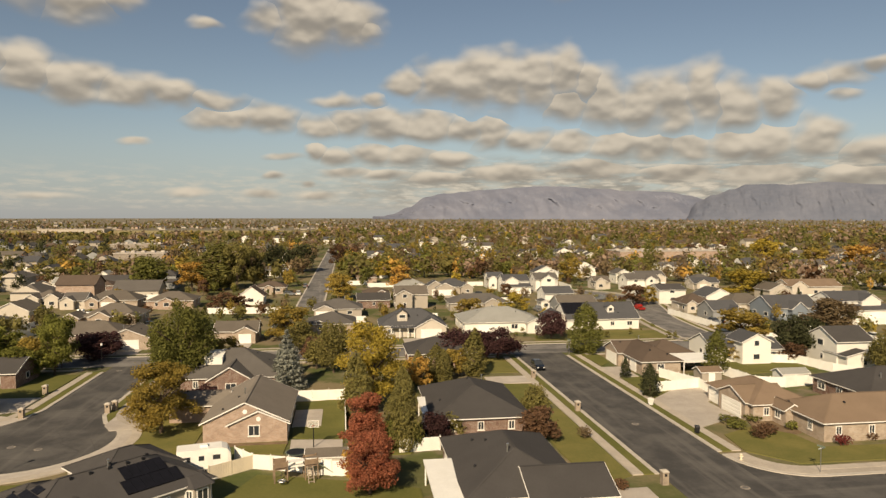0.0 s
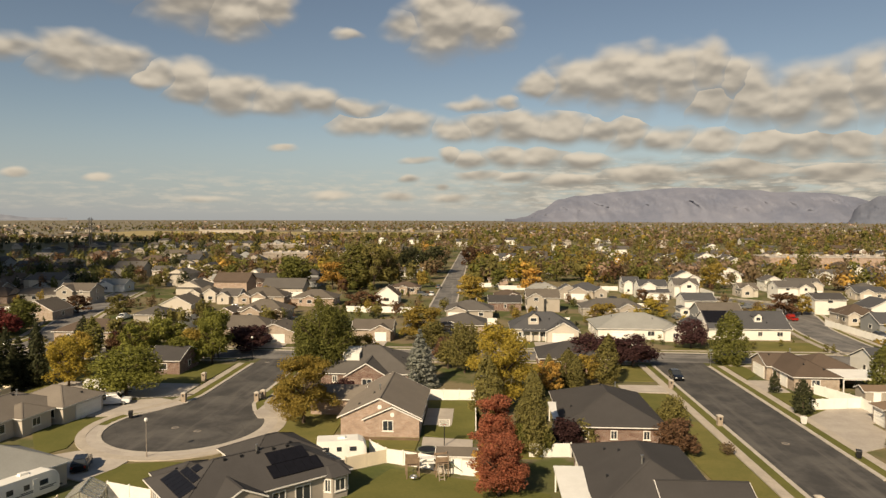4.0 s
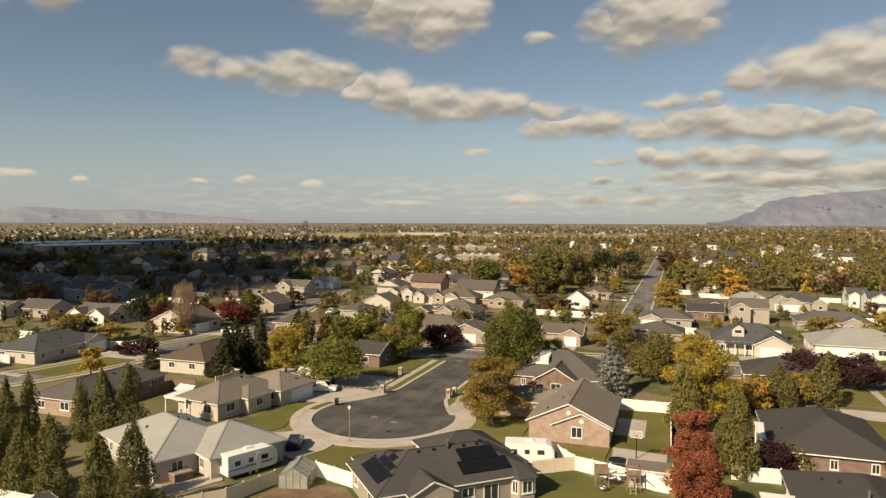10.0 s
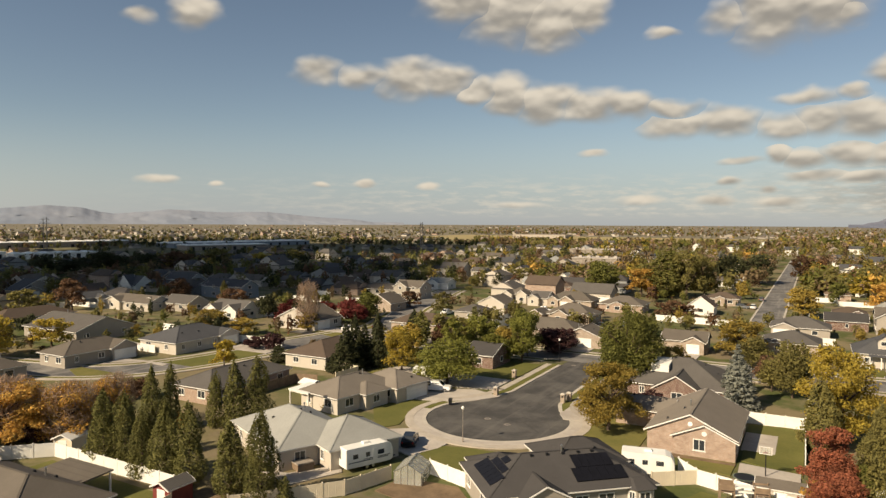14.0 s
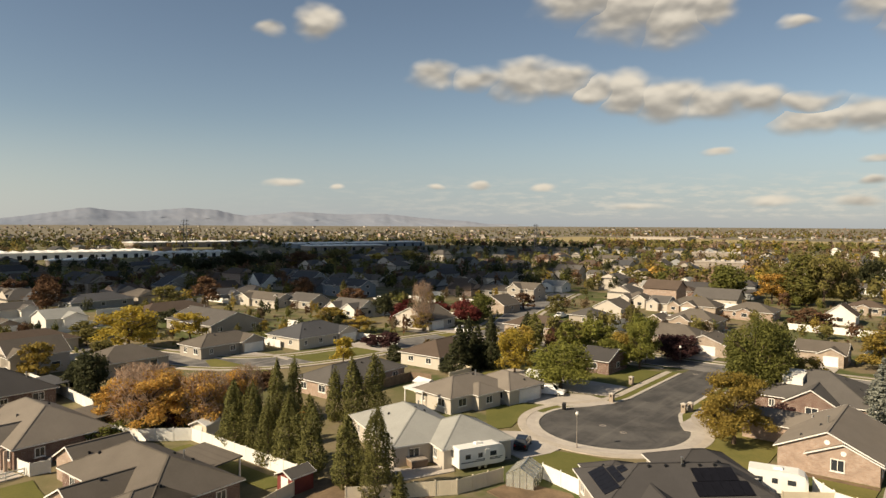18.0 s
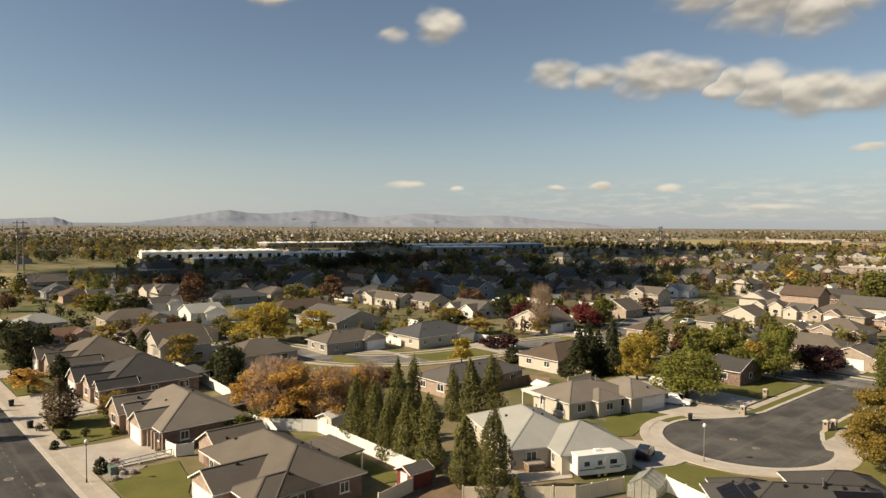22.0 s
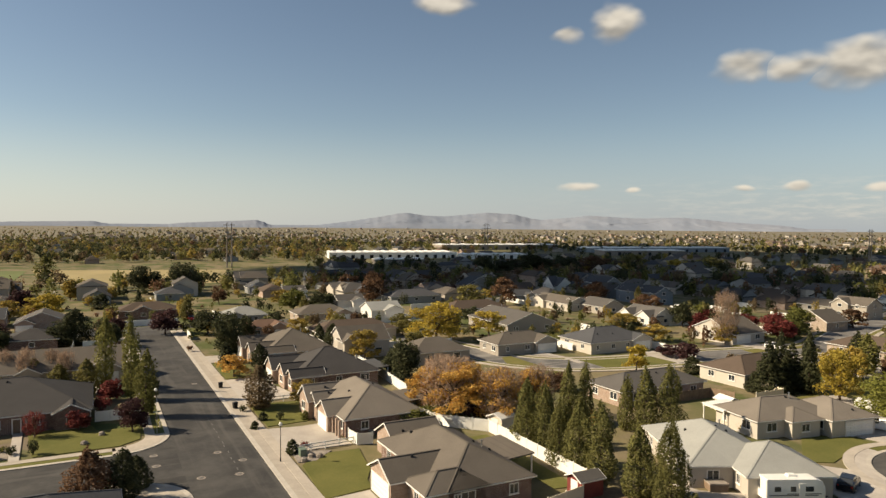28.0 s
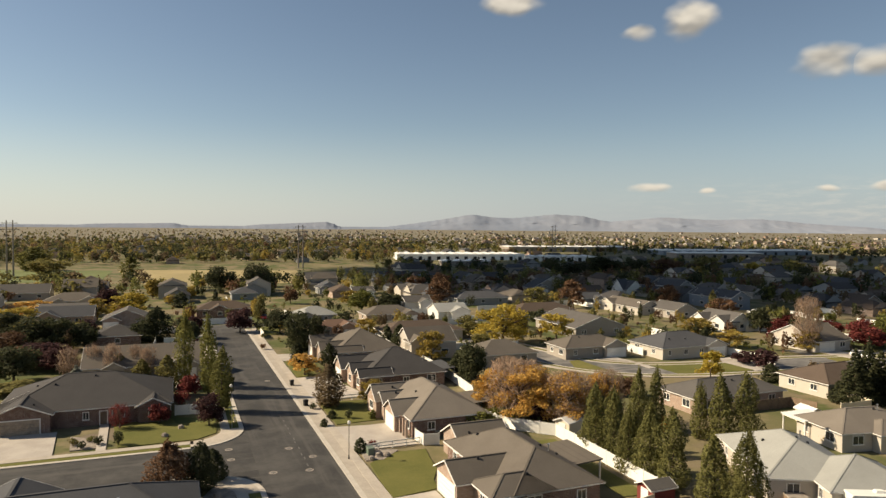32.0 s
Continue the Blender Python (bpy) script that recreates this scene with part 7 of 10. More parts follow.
tree("column", "conifer", -62.3, 53.5, 8.9, 1.90)
tree("column", "conifer", -55.9, 53.6, 7.8, 1.94)
tree("column", "conifer", -51.3, 53.4, 9.4, 2.01)
tree("column", "conifer", -48.6, 54.1, 3.0, 0.82)
tree("column", "conifer", -76.1, 70.1, 7.8, 1.31)
tree("column", "conifer", -73.7, 71.7, 9.0, 1.77)
tree("column", "conifer", -71.3, 73.9, 9.7, 1.95)
tree("spruce", "dark", -82.1, 109.7, 9.5, 4.36)
tree("spruce", "dark", -81.9, 114.3, 7.5, 3.12)
tree("column", "dark", -78.3, 115.5, 10.3, 1.61)
tree("airy", "orange", -92.4, 50.0, 8.7, 6.18)
tree("bare", "twig", -94.1, 50.1, 9.6, 5.2)
tree("airy", "orange", -87.8, 54.6, 8.1, 4.64)
tree("bare", "twig", -87.7, 55.4, 8.6, 4.2)
tree("airy", "orange", -97.9, 47.7, 7.3, 3.71)
tree("airy", "orange", -87.9, 61.5, 7.7, 3.08)
tree("bare", "twig", -87.7, 62.4, 8.5, 2.90)
tree("round", "purple", -90.7, 52.7, 4.9, 2.08)
tree("airy", "yellow", -157.5, 79.6, 9.9, 7.70)
tree("airy", "yellow", -156.9, 95.2, 7.3, 5.15)
tree("airy", "gold", -140.3, 53.2, 7.0, 3.97)
tree("round", "dark", -122.4, 54.2, 7.4, 3.56)
tree("round", "dark", -124.1, 53.2, 5.2, 2.16)
tree("cone", "dark", -160.4, 52.5, 5.5, 2.68)
tree("airy", "olive", -179.8, 79.4, 4.4, 4.14)
tree("airy", "yellow", -105.1, 99.3, 6.0, 3.20)
tree("round", "purple", -111.3, 120.2, 3.8, 3.18)
tree("round", "purple", -115.3, 118.4, 3.2, 2.92)
tree("bare", "twig", -122.0, 145.6, 14.0, 3.67)
tree("airy", "gold", -122.0, 145.6, 5.2, 3.67)
tree("round", "crimson", -119.5, 162.8, 7.2, 4.60)
tree("round", "green", -119.8, 170.0, 7.4, 4.01)
tree("round", "crimson", -132.8, 148.2, 6.8, 3.15)
tree("airy", "rust", -248.0, 97.1, 9.4, 6.50)
tree("airy", "rust", -219.1, 140.1, 10.6, 5.67)
tree("airy", "rust", -222.0, 186.7, 5.8, 5.57)
tree("airy", "gold", -150.4, 137.4, 5.1, 5.35)
tree("airy", "gold", -133.1, 131.7, 4.4, 4.60)
tree("cone", "dark", -99.6, 109.4, 3.5, 2.10)
tree("round", "dark", -181.9, 104.0, 5.4, 3.31)
tree("shrub", "rust", -84.1, 67.3, 2.1, 1.66, "garden shrubs")
tree("shrub", "green", -92.8, 46.8, 2.8, 3.38, "garden shrubs")
tree("shrub", "gold", -67.8, 85.1, 1.7, 1.12, "garden shrubs")
tree("tall", "poplar", -134.1, 1.9, 13.3, 1.5)
tree("tall", "poplar", -125.8, 5.7, 13.9, 1.4)
tree("tall", "poplar", -113.7, 7.2, 10.2, 1.6)
tree("cone", "rust", -80.0, -0.5, 6.0, 2.95)
tree("cone", "dark", -79.7, 2.7, 5.7, 2.07)
tree("cone", "dark", -83.2, 4.3, 3.7, 1.92)
tree("round", "dark", -185.4, -30.9, 8.5, 5.27)
tree("round", "dark", -183.2, -25.3, 7.8, 4.22)
tree("round", "dark", -182.6, -19.8, 6.9, 3.55)
tree("round", "purple", -163.8, -26.3, 5.1, 6.54)
tree("airy", "yellow", -215.9, -40.0, 6.9, 7.27)
tree("airy", "yellow", -243.5, -13.2, 7.9, 6.80)
tree("airy", "gold", -238.4, -22.2, 6.7, 3.77)
tree("cone", "dark", -188.4, -3.9, 8.7, 4.63)
tree("spruce", "blue", -138.3, -16.4, 4.4, 2.72)
tree("cone", "olive", -145.1, -9.6, 4.9, 1.68)
tree("cone", "olive", -138.8, -5.5, 4.6, 2.22)
tree("cone", "olive", -132.6, -1.1, 6.2, 2.36)
tree("round", "crimson", -126.9, 2.5, 3.8, 2.26)
tree("round", "purple", -106.4, 4.9, 4.9, 2.30)
tree("round", "crimson", -110.3, -2.0, 3.2, 1.79)
tree("bare", "crimson", -109.4, -7.4, 3.6, 1.5)
tree("tall", "dry", -111.2, 24.0, 6.9, 2.25)
tree("airy", "gold", -110.8, 31.4, 4.0, 2.64)
tree("airy", "orange", -136.2, 24.5, 4.5, 3.43)
tree("round", "dark", -160.9, 27.7, 9.8, 4.31)
tree("round", "dark", -192.2, 27.6, 7.5, 5.10)
tree("column", "dark", -151.0, 25.4, 4.4, 1.5)
tree("cone", "dark", -163.0, 29.3, 4.8, 1.92)
tree("cone", "dark", -152.4, 49.4, 6.4, 1.98)
tree("airy", "gold", -174.7, 47.7, 5.7, 3.50)
tree("round", "dark", -118.1, 53.1, 7.9, 3.45)
tree("round", "dark", -148.6, -28.1, 7.6, 4.67)
tree("tall", "poplar", -501.8, -83.1, 14.7, 8.85)
tree("airy", "olive", -386.0, -57.9, 12.8, 13.51)
tree("round", "dark", -315.7, 19.4, 12.7, 7.70)
tree("round", "dark", -311.1, 34.7, 14.0, 8.17)
tree("tall", "poplar", -389.9, -21.0, 13.5, 4.09)

tree("cone", "dark", -104.0, 23.0, 1.3, 0.77)
tree("shrub", "dark", -110.2, 21.2, 1.3, 0.77, "garden shrubs")
tree("cone", "dark", -100.2, 20.9, 1.2, 0.74)
tree("cone", "dark", -87.1, 23.0, 1.9, 0.91)
tree("shrub", "crimson", -89.2, 25.3, 0.8, 0.81, "garden shrubs")
tree("shrub", "dark", -103.1, 25.4, 1.6, 0.73, "garden shrubs")
tree("cone", "green", -101.8, 28.9, 1.4, 0.77)
tree("shrub", "dark", -101.2, -7.0, 2.2, 0.88, "garden shrubs")
tree("shrub", "olive", -102.7, -12.6, 1.3, 0.71, "garden shrubs")
tree("shrub", "dark", -101.2, -11.4, 1.2, 0.71, "garden shrubs")
tree("shrub", "dark", -102.1, -9.5, 1.4, 0.89, "garden shrubs")
tree("shrub", "green", -104.0, -10.7, 0.9, 0.63, "garden shrubs")
tree("round", "olive", -139.2, -26.7, 2.0, 5.00)
tree("round", "green", -90.6, 41.7, 3.2, 2.71)
tree("round", "rust", -173.2, -33.2, 6.3, 4.65)
tree("round", "purple", -156.8, -22.2, 5.3, 3.91)
tree("round", "rust", -159.0, -28.5, 5.3, 3.70)
tree("round", "dark", -202.9, -40.1, 7.4, 5.43)
tree("round", "dark", -199.0, -30.0, 6.3, 4.24)
tree("round", "dark", -190.3, -23.1, 5.3, 3.37)
tree("airy", "orange", -256.4, -42.6, 4.7, 7.69)
tree("airy", "orange", -253.0, -34.0, 3.8, 5.79)
tree("bare", "twig", -149.7, -18.8, 5.9, 2.40)
tree("bare", "twig", -146.9, -14.5, 6.7, 1.83)
tree("bare", "twig", -144.1, -10.9, 7.2, 1.80)
tree("bare", "twig", -146.3, -7.0, 6.4, 1.82)
tree("bare", "twig", -143.4, -4.6, 6.4, 1.78)
tree("round", "purple", -201.0, -22.4, 5.3, 3.90)
tree("round", "purple", -273.4, -22.2, 7.3, 5.27)
tree("airy", "gold", -246.9, -17.6, 4.7, 3.90)
tree("round", "dark", -182.8, 3.1, 7.3, 3.22)
tree("round", "purple", -159.2, 4.4, 5.1, 2.25)
tree("round", "purple", -191.1, 5.3, 6.1, 3.03)
tree("round", "purple", -197.6, 17.4, 7.3, 4.52)
tree("cone", "olive", -224.6, 26.0, 6.9, 2.38)
tree("cone", "dark", -264.8, 2.5, 5.2, 3.48)
tree("round", "dark", -123.3, 8.5, 4.5, 1.55)
tree("shrub", "crimson", -120.1, 1.1, 2.8, 1.64, "garden shrubs")
tree("tall", "poplar", -135.2, 6.7, 4.4, 1.69)
tree("round", "dark", -160.5, 0.3, 5.1, 1.99)
tree("round", "dark", -186.6, -7.6, 5.8, 3.61)
tree("airy", "gold", -254.8, 63.2, 5.5, 4.13)
tree("round", "green", -233.7, 62.1, 8.1, 5.49)
tree("round", "dark", -226.1, 70.2, 7.4, 5.38)
tree("airy", "rust", -289.5, 101.8, 7.8, 6.42)
tree("airy", "rust", -274.2, 108.2, 10.0, 5.66)
tree("airy", "rust", -280.2, 132.7, 7.8, 7.55)
tree("airy", "olive", -224.8, 127.7, 7.6, 6.31)
tree("airy", "olive", -169.1, 75.1, 4.4, 3.25)
tree("airy", "gold", -176.2, 110.9, 0.9, 2.20)
tree("round", "dark", -148.7, 158.5, 7.5, 3.81)
tree("airy", "rust", -182.3, 177.3, 6.0, 5.33)
tree("airy", "rust", -208.8, 175.2, 8.8, 5.23)
tree("round", "dark", -338.3, 235.8, 13.5, 14.27)
tree("round", "dark", -361.5, 233.2, 10.0, 11.20)
tree("round", "dark", -345.0, 205.2, 13.4, 7.68)
tree("round", "dark", -350.3, 271.5, 10.8, 10.77)
tree("airy", "rust", -344.9, 289.0, 11.5, 9.77)
tree("airy", "olive", -337.9, 314.1, 12.7, 10.42)
tree("airy", "yellow", -328.5, 344.4, 9.1, 8.28)
tree("airy", "olive", -322.3, 368.9, 10.3, 11.06)
tree("cone", "dark", -141.5, 30.6, 5.1, 2.3)

tree("round", "dark", -180.5, 35.5, 6.2, 2.59)
tree("cone", "dark", -164.3, 50.3, 5.0, 2.12)

tree("round", "dark", -133.4, 60.5, 4.5, 3.11)
tree("round", "olive", -145.5, 67.8, 5.0, 2.84)
tree("bare", "twig", -113.0, 58.1, 6.0, 2.94)
tree("airy", "orange", -103.0, 48.4, 4.5, 2.45)
tree("airy", "orange", -91.5, 60.9, 5.0, 2.57)
tree("airy", "orange", -96.6, 55.1, 6.7, 4.47)
tree("round", "rust", -100.2, 75.0, 3.7, 2.46)
tree("shrub", "orange", -79.6, 66.9, 2.9, 1.08, "garden shrubs")
tree("airy", "gold", -81.5, 134.8, 6.6, 2.51)
tree("airy", "gold", -81.4, 126.3, 7.0, 2.66)
tree("tall", "poplar", -83.6, 142.1, 8.3, 2.04)
tree("round", "rust", -78.7, 141.5, 4.7, 1.72)
tree("airy", "fresh", -74.3, 141.5, 7.3, 3.11)
tree("airy", "fresh", -72.0, 148.2, 6.1, 2.91)
tree("airy", "fresh", -59.3, 131.3, 6.5, 3.32)
tree("airy", "gold", -55.7, 141.3, 6.1, 1.89)
tree("airy", "olive", -72.6, 174.2, 8.4, 2.66)
tree("spruce", "blue", -10.8, 131.0, 5.2, 2.34)
tree("cone", "olive", 17.0, 119.9, 6.0, 1.95)
tree("airy", "gold", 20.6, 124.5, 5.1, 2.25)
tree("round", "olive", -10.7, 153.3, 7.2, 3.53)
tree("round", "rust", -6.8, 138.9, 5.9, 2.96)
tree("airy", "orange", 11.6, 122.9, 4.1, 1.99)
tree("cone", "olive", 12.2, 118.9, 6.0, 1.50)
tree("spruce", "blue", -11.4, 115.1, 4.5, 1.56)
tree("airy", "gold", -22.5, 132.0, 7.1, 3.57)
tree("airy", "gold", -30.9, 122.6, 6.5, 3.38)
tree("airy", "gold", -29.5, 101.5, 4.6, 2.67)
tree("round", "purple", -24.1, 110.6, 2.7, 1.83)
tree("round", "purple", -22.2, 112.0, 3.3, 1.85)
tree("round", "olive", -6.2, 134.2, 6.2, 2.39)
tree("round", "rust", 10.3, 70.7, 2.6, 1.48)
tree("cone", "olive", 6.6, 95.0, 5.7, 1.91)
tree("round", "green", 5.2, 85.9, 4.1, 1.74)
tree("round", "green", 8.4, 85.3, 3.7, 1.42)

# ---- yards: lawns, drives, beds ----
def lawn(outline, mat="lawn", label="mown green lawn"):
    return lot("lawn", mat, outline, 0.11, label)


lawn([(-62.2, 90.3), (-60.1, 96.9), (-55.4, 97.0), (-55.2, 90.5), (-53.4, 84.2), (-55.3, 80.8)])
lawn([(-44.6, 73.7), (-43.0, 79.0), (-39.5, 79.9), (-34.5, 80.3), (-30.5, 82.2), (-29.5, 79), (-33.6, 75.7), (-35.5, 71.4), (-41.7, 71.0)])
lawn([(-8.0, 109.9), (-0.6, 111.3), (-0.6, 89.6), (-7.6, 92.5)])
lawn([(-14.4, 91.2), (-8.0, 91.2), (-8.2, 86.2), (-13.7, 86.9)], "lawn_dry", "patchy dry lawn")
lawn([(-61.5, 118.8), (-61.5, 135.0), (-49.9, 135.0), (-49.9, 119.0)])
lawn([(-33.0, 108.0), (-28.4, 112.0), (-20.2, 108.5), (-20.0, 90.0), (-23.0, 84.0), (-27.5, 91.0)], "lawn_dry", "dry lawn scattered with fallen leaves")
lawn([(-70.8, 22.4), (-75.7, 22.6), (-82.2, 23.0), (-85.4, 26.0), (-85.2, 31.6), (-81.8, 30.9), (-77.6, 30.3), (-74.3, 28.6), (-71.7, 28.2)])
lawn([(-113.8, 22.9), (-113.2, 31.0), (-109.4, 31.0), (-100.8, 29.2), (-100.4, 22.9)])
lawn([(-151.0, 22.9), (-150.5, 28.6), (-135.0, 28.6), (-135.0, 22.9)])
lawn([(-100.0, -7.0), (-100.1, 3.0), (-102.3, 5.7), (-108.6, 6.2), (-109.0, 0.4), (-112.0, -0.2), (-112.2, -8.4), (-104.0, -7.6)])
lawn([(-83.0, 46.5), (-62.2, 46.8), (-61.6, 49.6), (-83.0, 50.2)])
lawn([(51.0, 85.6), (50.1, 79.1), (54.3, 74.2), (92.5, 74.0), (92.5, 78.5), (61.0, 79.4), (60.6, 84.5), (57.0, 88.6)], "lawn_dry", "browning lawn with mowing stripes")
lawn([(50.0, 117.6), (53.6, 119.2), (59.0, 118.9), (59.0, 110.2), (50.0, 104.0)])
lawn([(50.0, 141.0), (53.6, 141.0), (53.6, 133.0), (50.0, 128.6)])
lawn([(27.0, 103.0), (32.4, 100.8), (32.4, 88.0), (32.4, 73.4), (27.2, 71.0), (26.6, 82.2)], "lawn_dry", "browning front lawn by the pavement")
lawn([(25.0, 118.0), (32.4, 116.5), (32.4, 104.0), (26.0, 104.5)])
lawn([(24.5, 139.0), (32.4, 139.0), (32.4, 126.0), (25.0, 126.0)], "lawn_dry", "browning front lawn by the pavement")
lawn([(-21.5, 58.0), (-14.6, 69.8), (-10.5, 79.5), (-4.0, 77.5), (2.5, 75.5), (7.8, 73.0), (7.8, 58.0)])
lawn([(2.0, 84.0), (7.8, 84.0), (10.5, 89.0), (4.0, 95.0), (0.5, 89.0)])
lawn([(-122.4, 97.2), (-109.0, 97.2), (-109.2, 121.0), (-121.8, 121.0)], "lawn", "green front lawn of a corner house")
lawn([(-131.0, 83.0), (-124.0, 80.0), (-109.0, 83.0), (-110.0, 85.5), (-131.0, 85.5)], "lawn_dry", "dry lawn along the kerb")
lawn([(-158.0, 99.0), (-141.0, 96.0), (-139.5, 108.0), (-157.0, 118.0)])
lawn([(-119.5, 144.0), (-110.0, 141.0), (-109.0, 165.0), (-119.0, 166.0)], "lawn_dry", "dry corner lawn")
lawn([(-78.0, 103.6), (-70.5, 104.0), (-68.0, 137.0), (-78.0, 137.0)], "lawn_dry", "shaded dry lawn")
lawn([(-206.0, 23.0), (-190.0, 23.6), (-190.0, 28.0), (-206.0, 29.0)], "lawn", "green lawn by the street's end")
lawn([(8.0, 157.0), (30.0, 157.0), (30.0, 164.0), (8.0, 164.0)])
lawn([(44.0, 157.0), (80.0, 157.0), (80.0, 168.0), (52.0, 170.5)], "lawn_dry", "dry front lawn of the white houses")
lawn([(72.0, 118.0), (95.0, 122.0), (95.0, 131.0), (72.0, 128.0)])
lot("garden_bed", "soil", [(-34.0, 60.0), (-29.0, 58.0), (-29.5, 62.0), (-34.8, 67.4), (-41.8, 66.8), (-42.5, 62.0)], 0.10, "dry weedy garden bed", "garden bed")
lot("garden_bed", "soil", [(-58.5, 44.0), (-50.0, 46.0), (-46.0, 58.0), (-56.0, 57.0), (-60.0, 52.0)], 0.09, "bare brown soil under the evergreens", "garden bed")
lot("garden_bed", "gravel", [(-107.2, -13.5), (-100.6, -12.8), (-100.6, -8.6), (-104.0, -8.6)], 0.13, "gravel bed with clipped shrubs", "garden bed")
lot("garden_bed", "gravel", [(-84.5, 0.0), (-80.5, 0.0), (-75.0, 3.0), (-75.0, 6.0), (-79.0, 6.6), (-82.6, 4.6)], 0.13, "gravel bed at the street corner", "garden bed")
lot("garden_bed", "gravel", [(-86.8, 23.0), (-83.4, 22.8), (-83.0, 25.0), (-86.0, 28.0), (-87.2, 26.0)], 0.13, "gravel bed with boulders and a small shrub", "garden bed")
lot("garden_bed", "soil", [(57.0, 88.6), (60.6, 84.5), (62.2, 85.0), (62.2, 90.4), (58.0, 91.6)], 0.12, "mulched bed with clipped shrubs", "garden bed")
lot("garden_bed", "soil", [(-19.0, 91.4), (-14.0, 90.9), (-8.0, 90.8), (-8.0, 89.9), (-14.0, 89.9), (-19.5, 90.4)], 0.14, "narrow planted bed by a brick wall", "garden bed")
lot("patio", "concrete", rect(-8.0, -3.9, 97.0, 105.5), 0.14, "square concrete patio", "patio")
lot("court", "concrete", [(-7.6, 91.4), (-0.8, 90.6), (-0.8, 82.4), (-7.4, 84.4)], 0.15, "concrete court with a basketball stand", "court")
lot("patio", "concrete", [(-58.0, 60.4), (-52.3, 57.6), (-49.0, 64.6), (-50.6, 66.4), (-54.4, 61.2)], 0.13, "concrete slab behind the house", "patio")
driveway([(-61.6, 98.2), (-62.6, 104.6), (-52.8, 108.8), (-46.9, 106.4), (-49.2, 102.4), (-53.2, 99.2), (-58.2, 97.9)])
driveway([(-55.0, 80.5), (-50.8, 83.4), (-47.6, 81.8), (-43.0, 80.0), (-43.2, 77.6), (-45.0, 73.4), (-49.4, 75.0)])
driveway([(-30.6, 83.9), (-28.0, 86.6), (-22.8, 82.6), (-27.2, 77.2)])
driveway([(-32.4, 107.0), (-29.0, 104.8), (-28.0, 99.2), (-33.0, 98.8), (-34.5, 101.4), (-34.3, 106.5)])
driveway([(-99.1, 22.4), (-98.4, 27.0), (-98.6, 31.0), (-90.4, 31.0), (-87.4, 31.4), (-87.6, 22.4)], "wide pale concrete driveway")
driveway([(-70.6, 22.4), (-71.0, 27.6), (-66.2, 27.6), (-58.8, 27.6), (-58.6, 22.4)])
driveway([(-134.0, 22.4), (-134.0, 29.6), (-127.0, 29.8), (-119.6, 31.2), (-115.6, 31.2), (-114.6, 22.4)])
driveway(rect(-160.0, -152.0, 22.4, 29.0))
driveway([(-98.9, -24.0), (-98.9, -14.6), (-110.3, -15.6), (-110.3, -24.0)], "wide pale concrete driveway")
driveway([(-98.9, -9.6), (-98.9, -8.4), (-112.3, -9.0), (-112.3, -10.2)], "concrete garden path")
driveway([(49.4, 104.0), (49.4, 89.0), (57.4, 93.2), (57.4, 101.6), (61.5, 103.4), (64.5, 109.3), (68.4, 118.4), (63.2, 115.6), (55.5, 109.5)], "broad concrete driveway fanning out to the street")
driveway(rect(49.4, 53.8, 119.6, 127.8))
driveway(rect(25.0, 32.6, 117.6, 122.8))
driveway(rect(26.2, 32.6, 65.2, 69.8))
driveway(rect(13.2, 20.4, 156.4, 164.4))
driveway(rect(31.8, 38.8, 156.4, 169.8))
driveway(rect(-52.4, -45.6, 153.7, 158.9))
driveway([(-122.0, 121.6), (-122.0, 115.0), (-108.7, 115.0), (-108.7, 121.6)])
driveway([(-131.4, 90.6), (-131.4, 95.4), (-126.0, 96.4), (-118.0, 96.4), (-118.0, 94.9), (-126.0, 95.2)])
driveway([(-119.8, 147.0), (-119.8, 153.6), (-108.7, 153.6), (-108.7, 147.0)])
driveway([(-75.5, 107.0), (-75.5, 119.0), (-50.0, 118.6), (-50.0, 110.4), (-56.0, 108.8)], "shaded concrete parking area")


# ---- fences ----
def fence(points, h=1.8, mat="white", label="white vinyl privacy fence", step=2.4):
    """Panels between capped posts along a line of street coordinates."""
    root = thing("fence", at(*points[0]), label, "fence", "garden fences")
    inv = at(*points[0]).inverted()
    for p, q in zip(points, points[1:]):
        p, q = Vector(p), Vector(q)
        n = max(1, round((q - p).length / step))
        ln = (q - p).length / n
        turn = math.degrees(math.atan2(q.y - p.y, q.x - p.x))
        panel = cached(("panel", round(ln, 2), h, mat), lambda: fence_panel(ln, h, mat))
        post = cached(("post", h, mat), lambda: Shape().tube([(0, 0, -0.1, 0.085), (0, 0, h + 0.08, 0.085), (0, 0, h + 0.08, 0.11), (0, 0, h + 0.17, 0.03)], 4).mesh("post", M[mat]))
        for i in range(n):
            c = p + (q - p) * (i / n)
            m = inv @ at(c.x, c.y, 0, turn)
            part("panel", panel, None, root, m=m)
            part("post", post, None, root, m=m @ pose(0, 0, 0, 0, 0, 45))
        part("post", post, None, root, m=inv @ at(q.x, q.y, 0, turn) @ pose(0, 0, 0, 0, 0, 45))
    return root


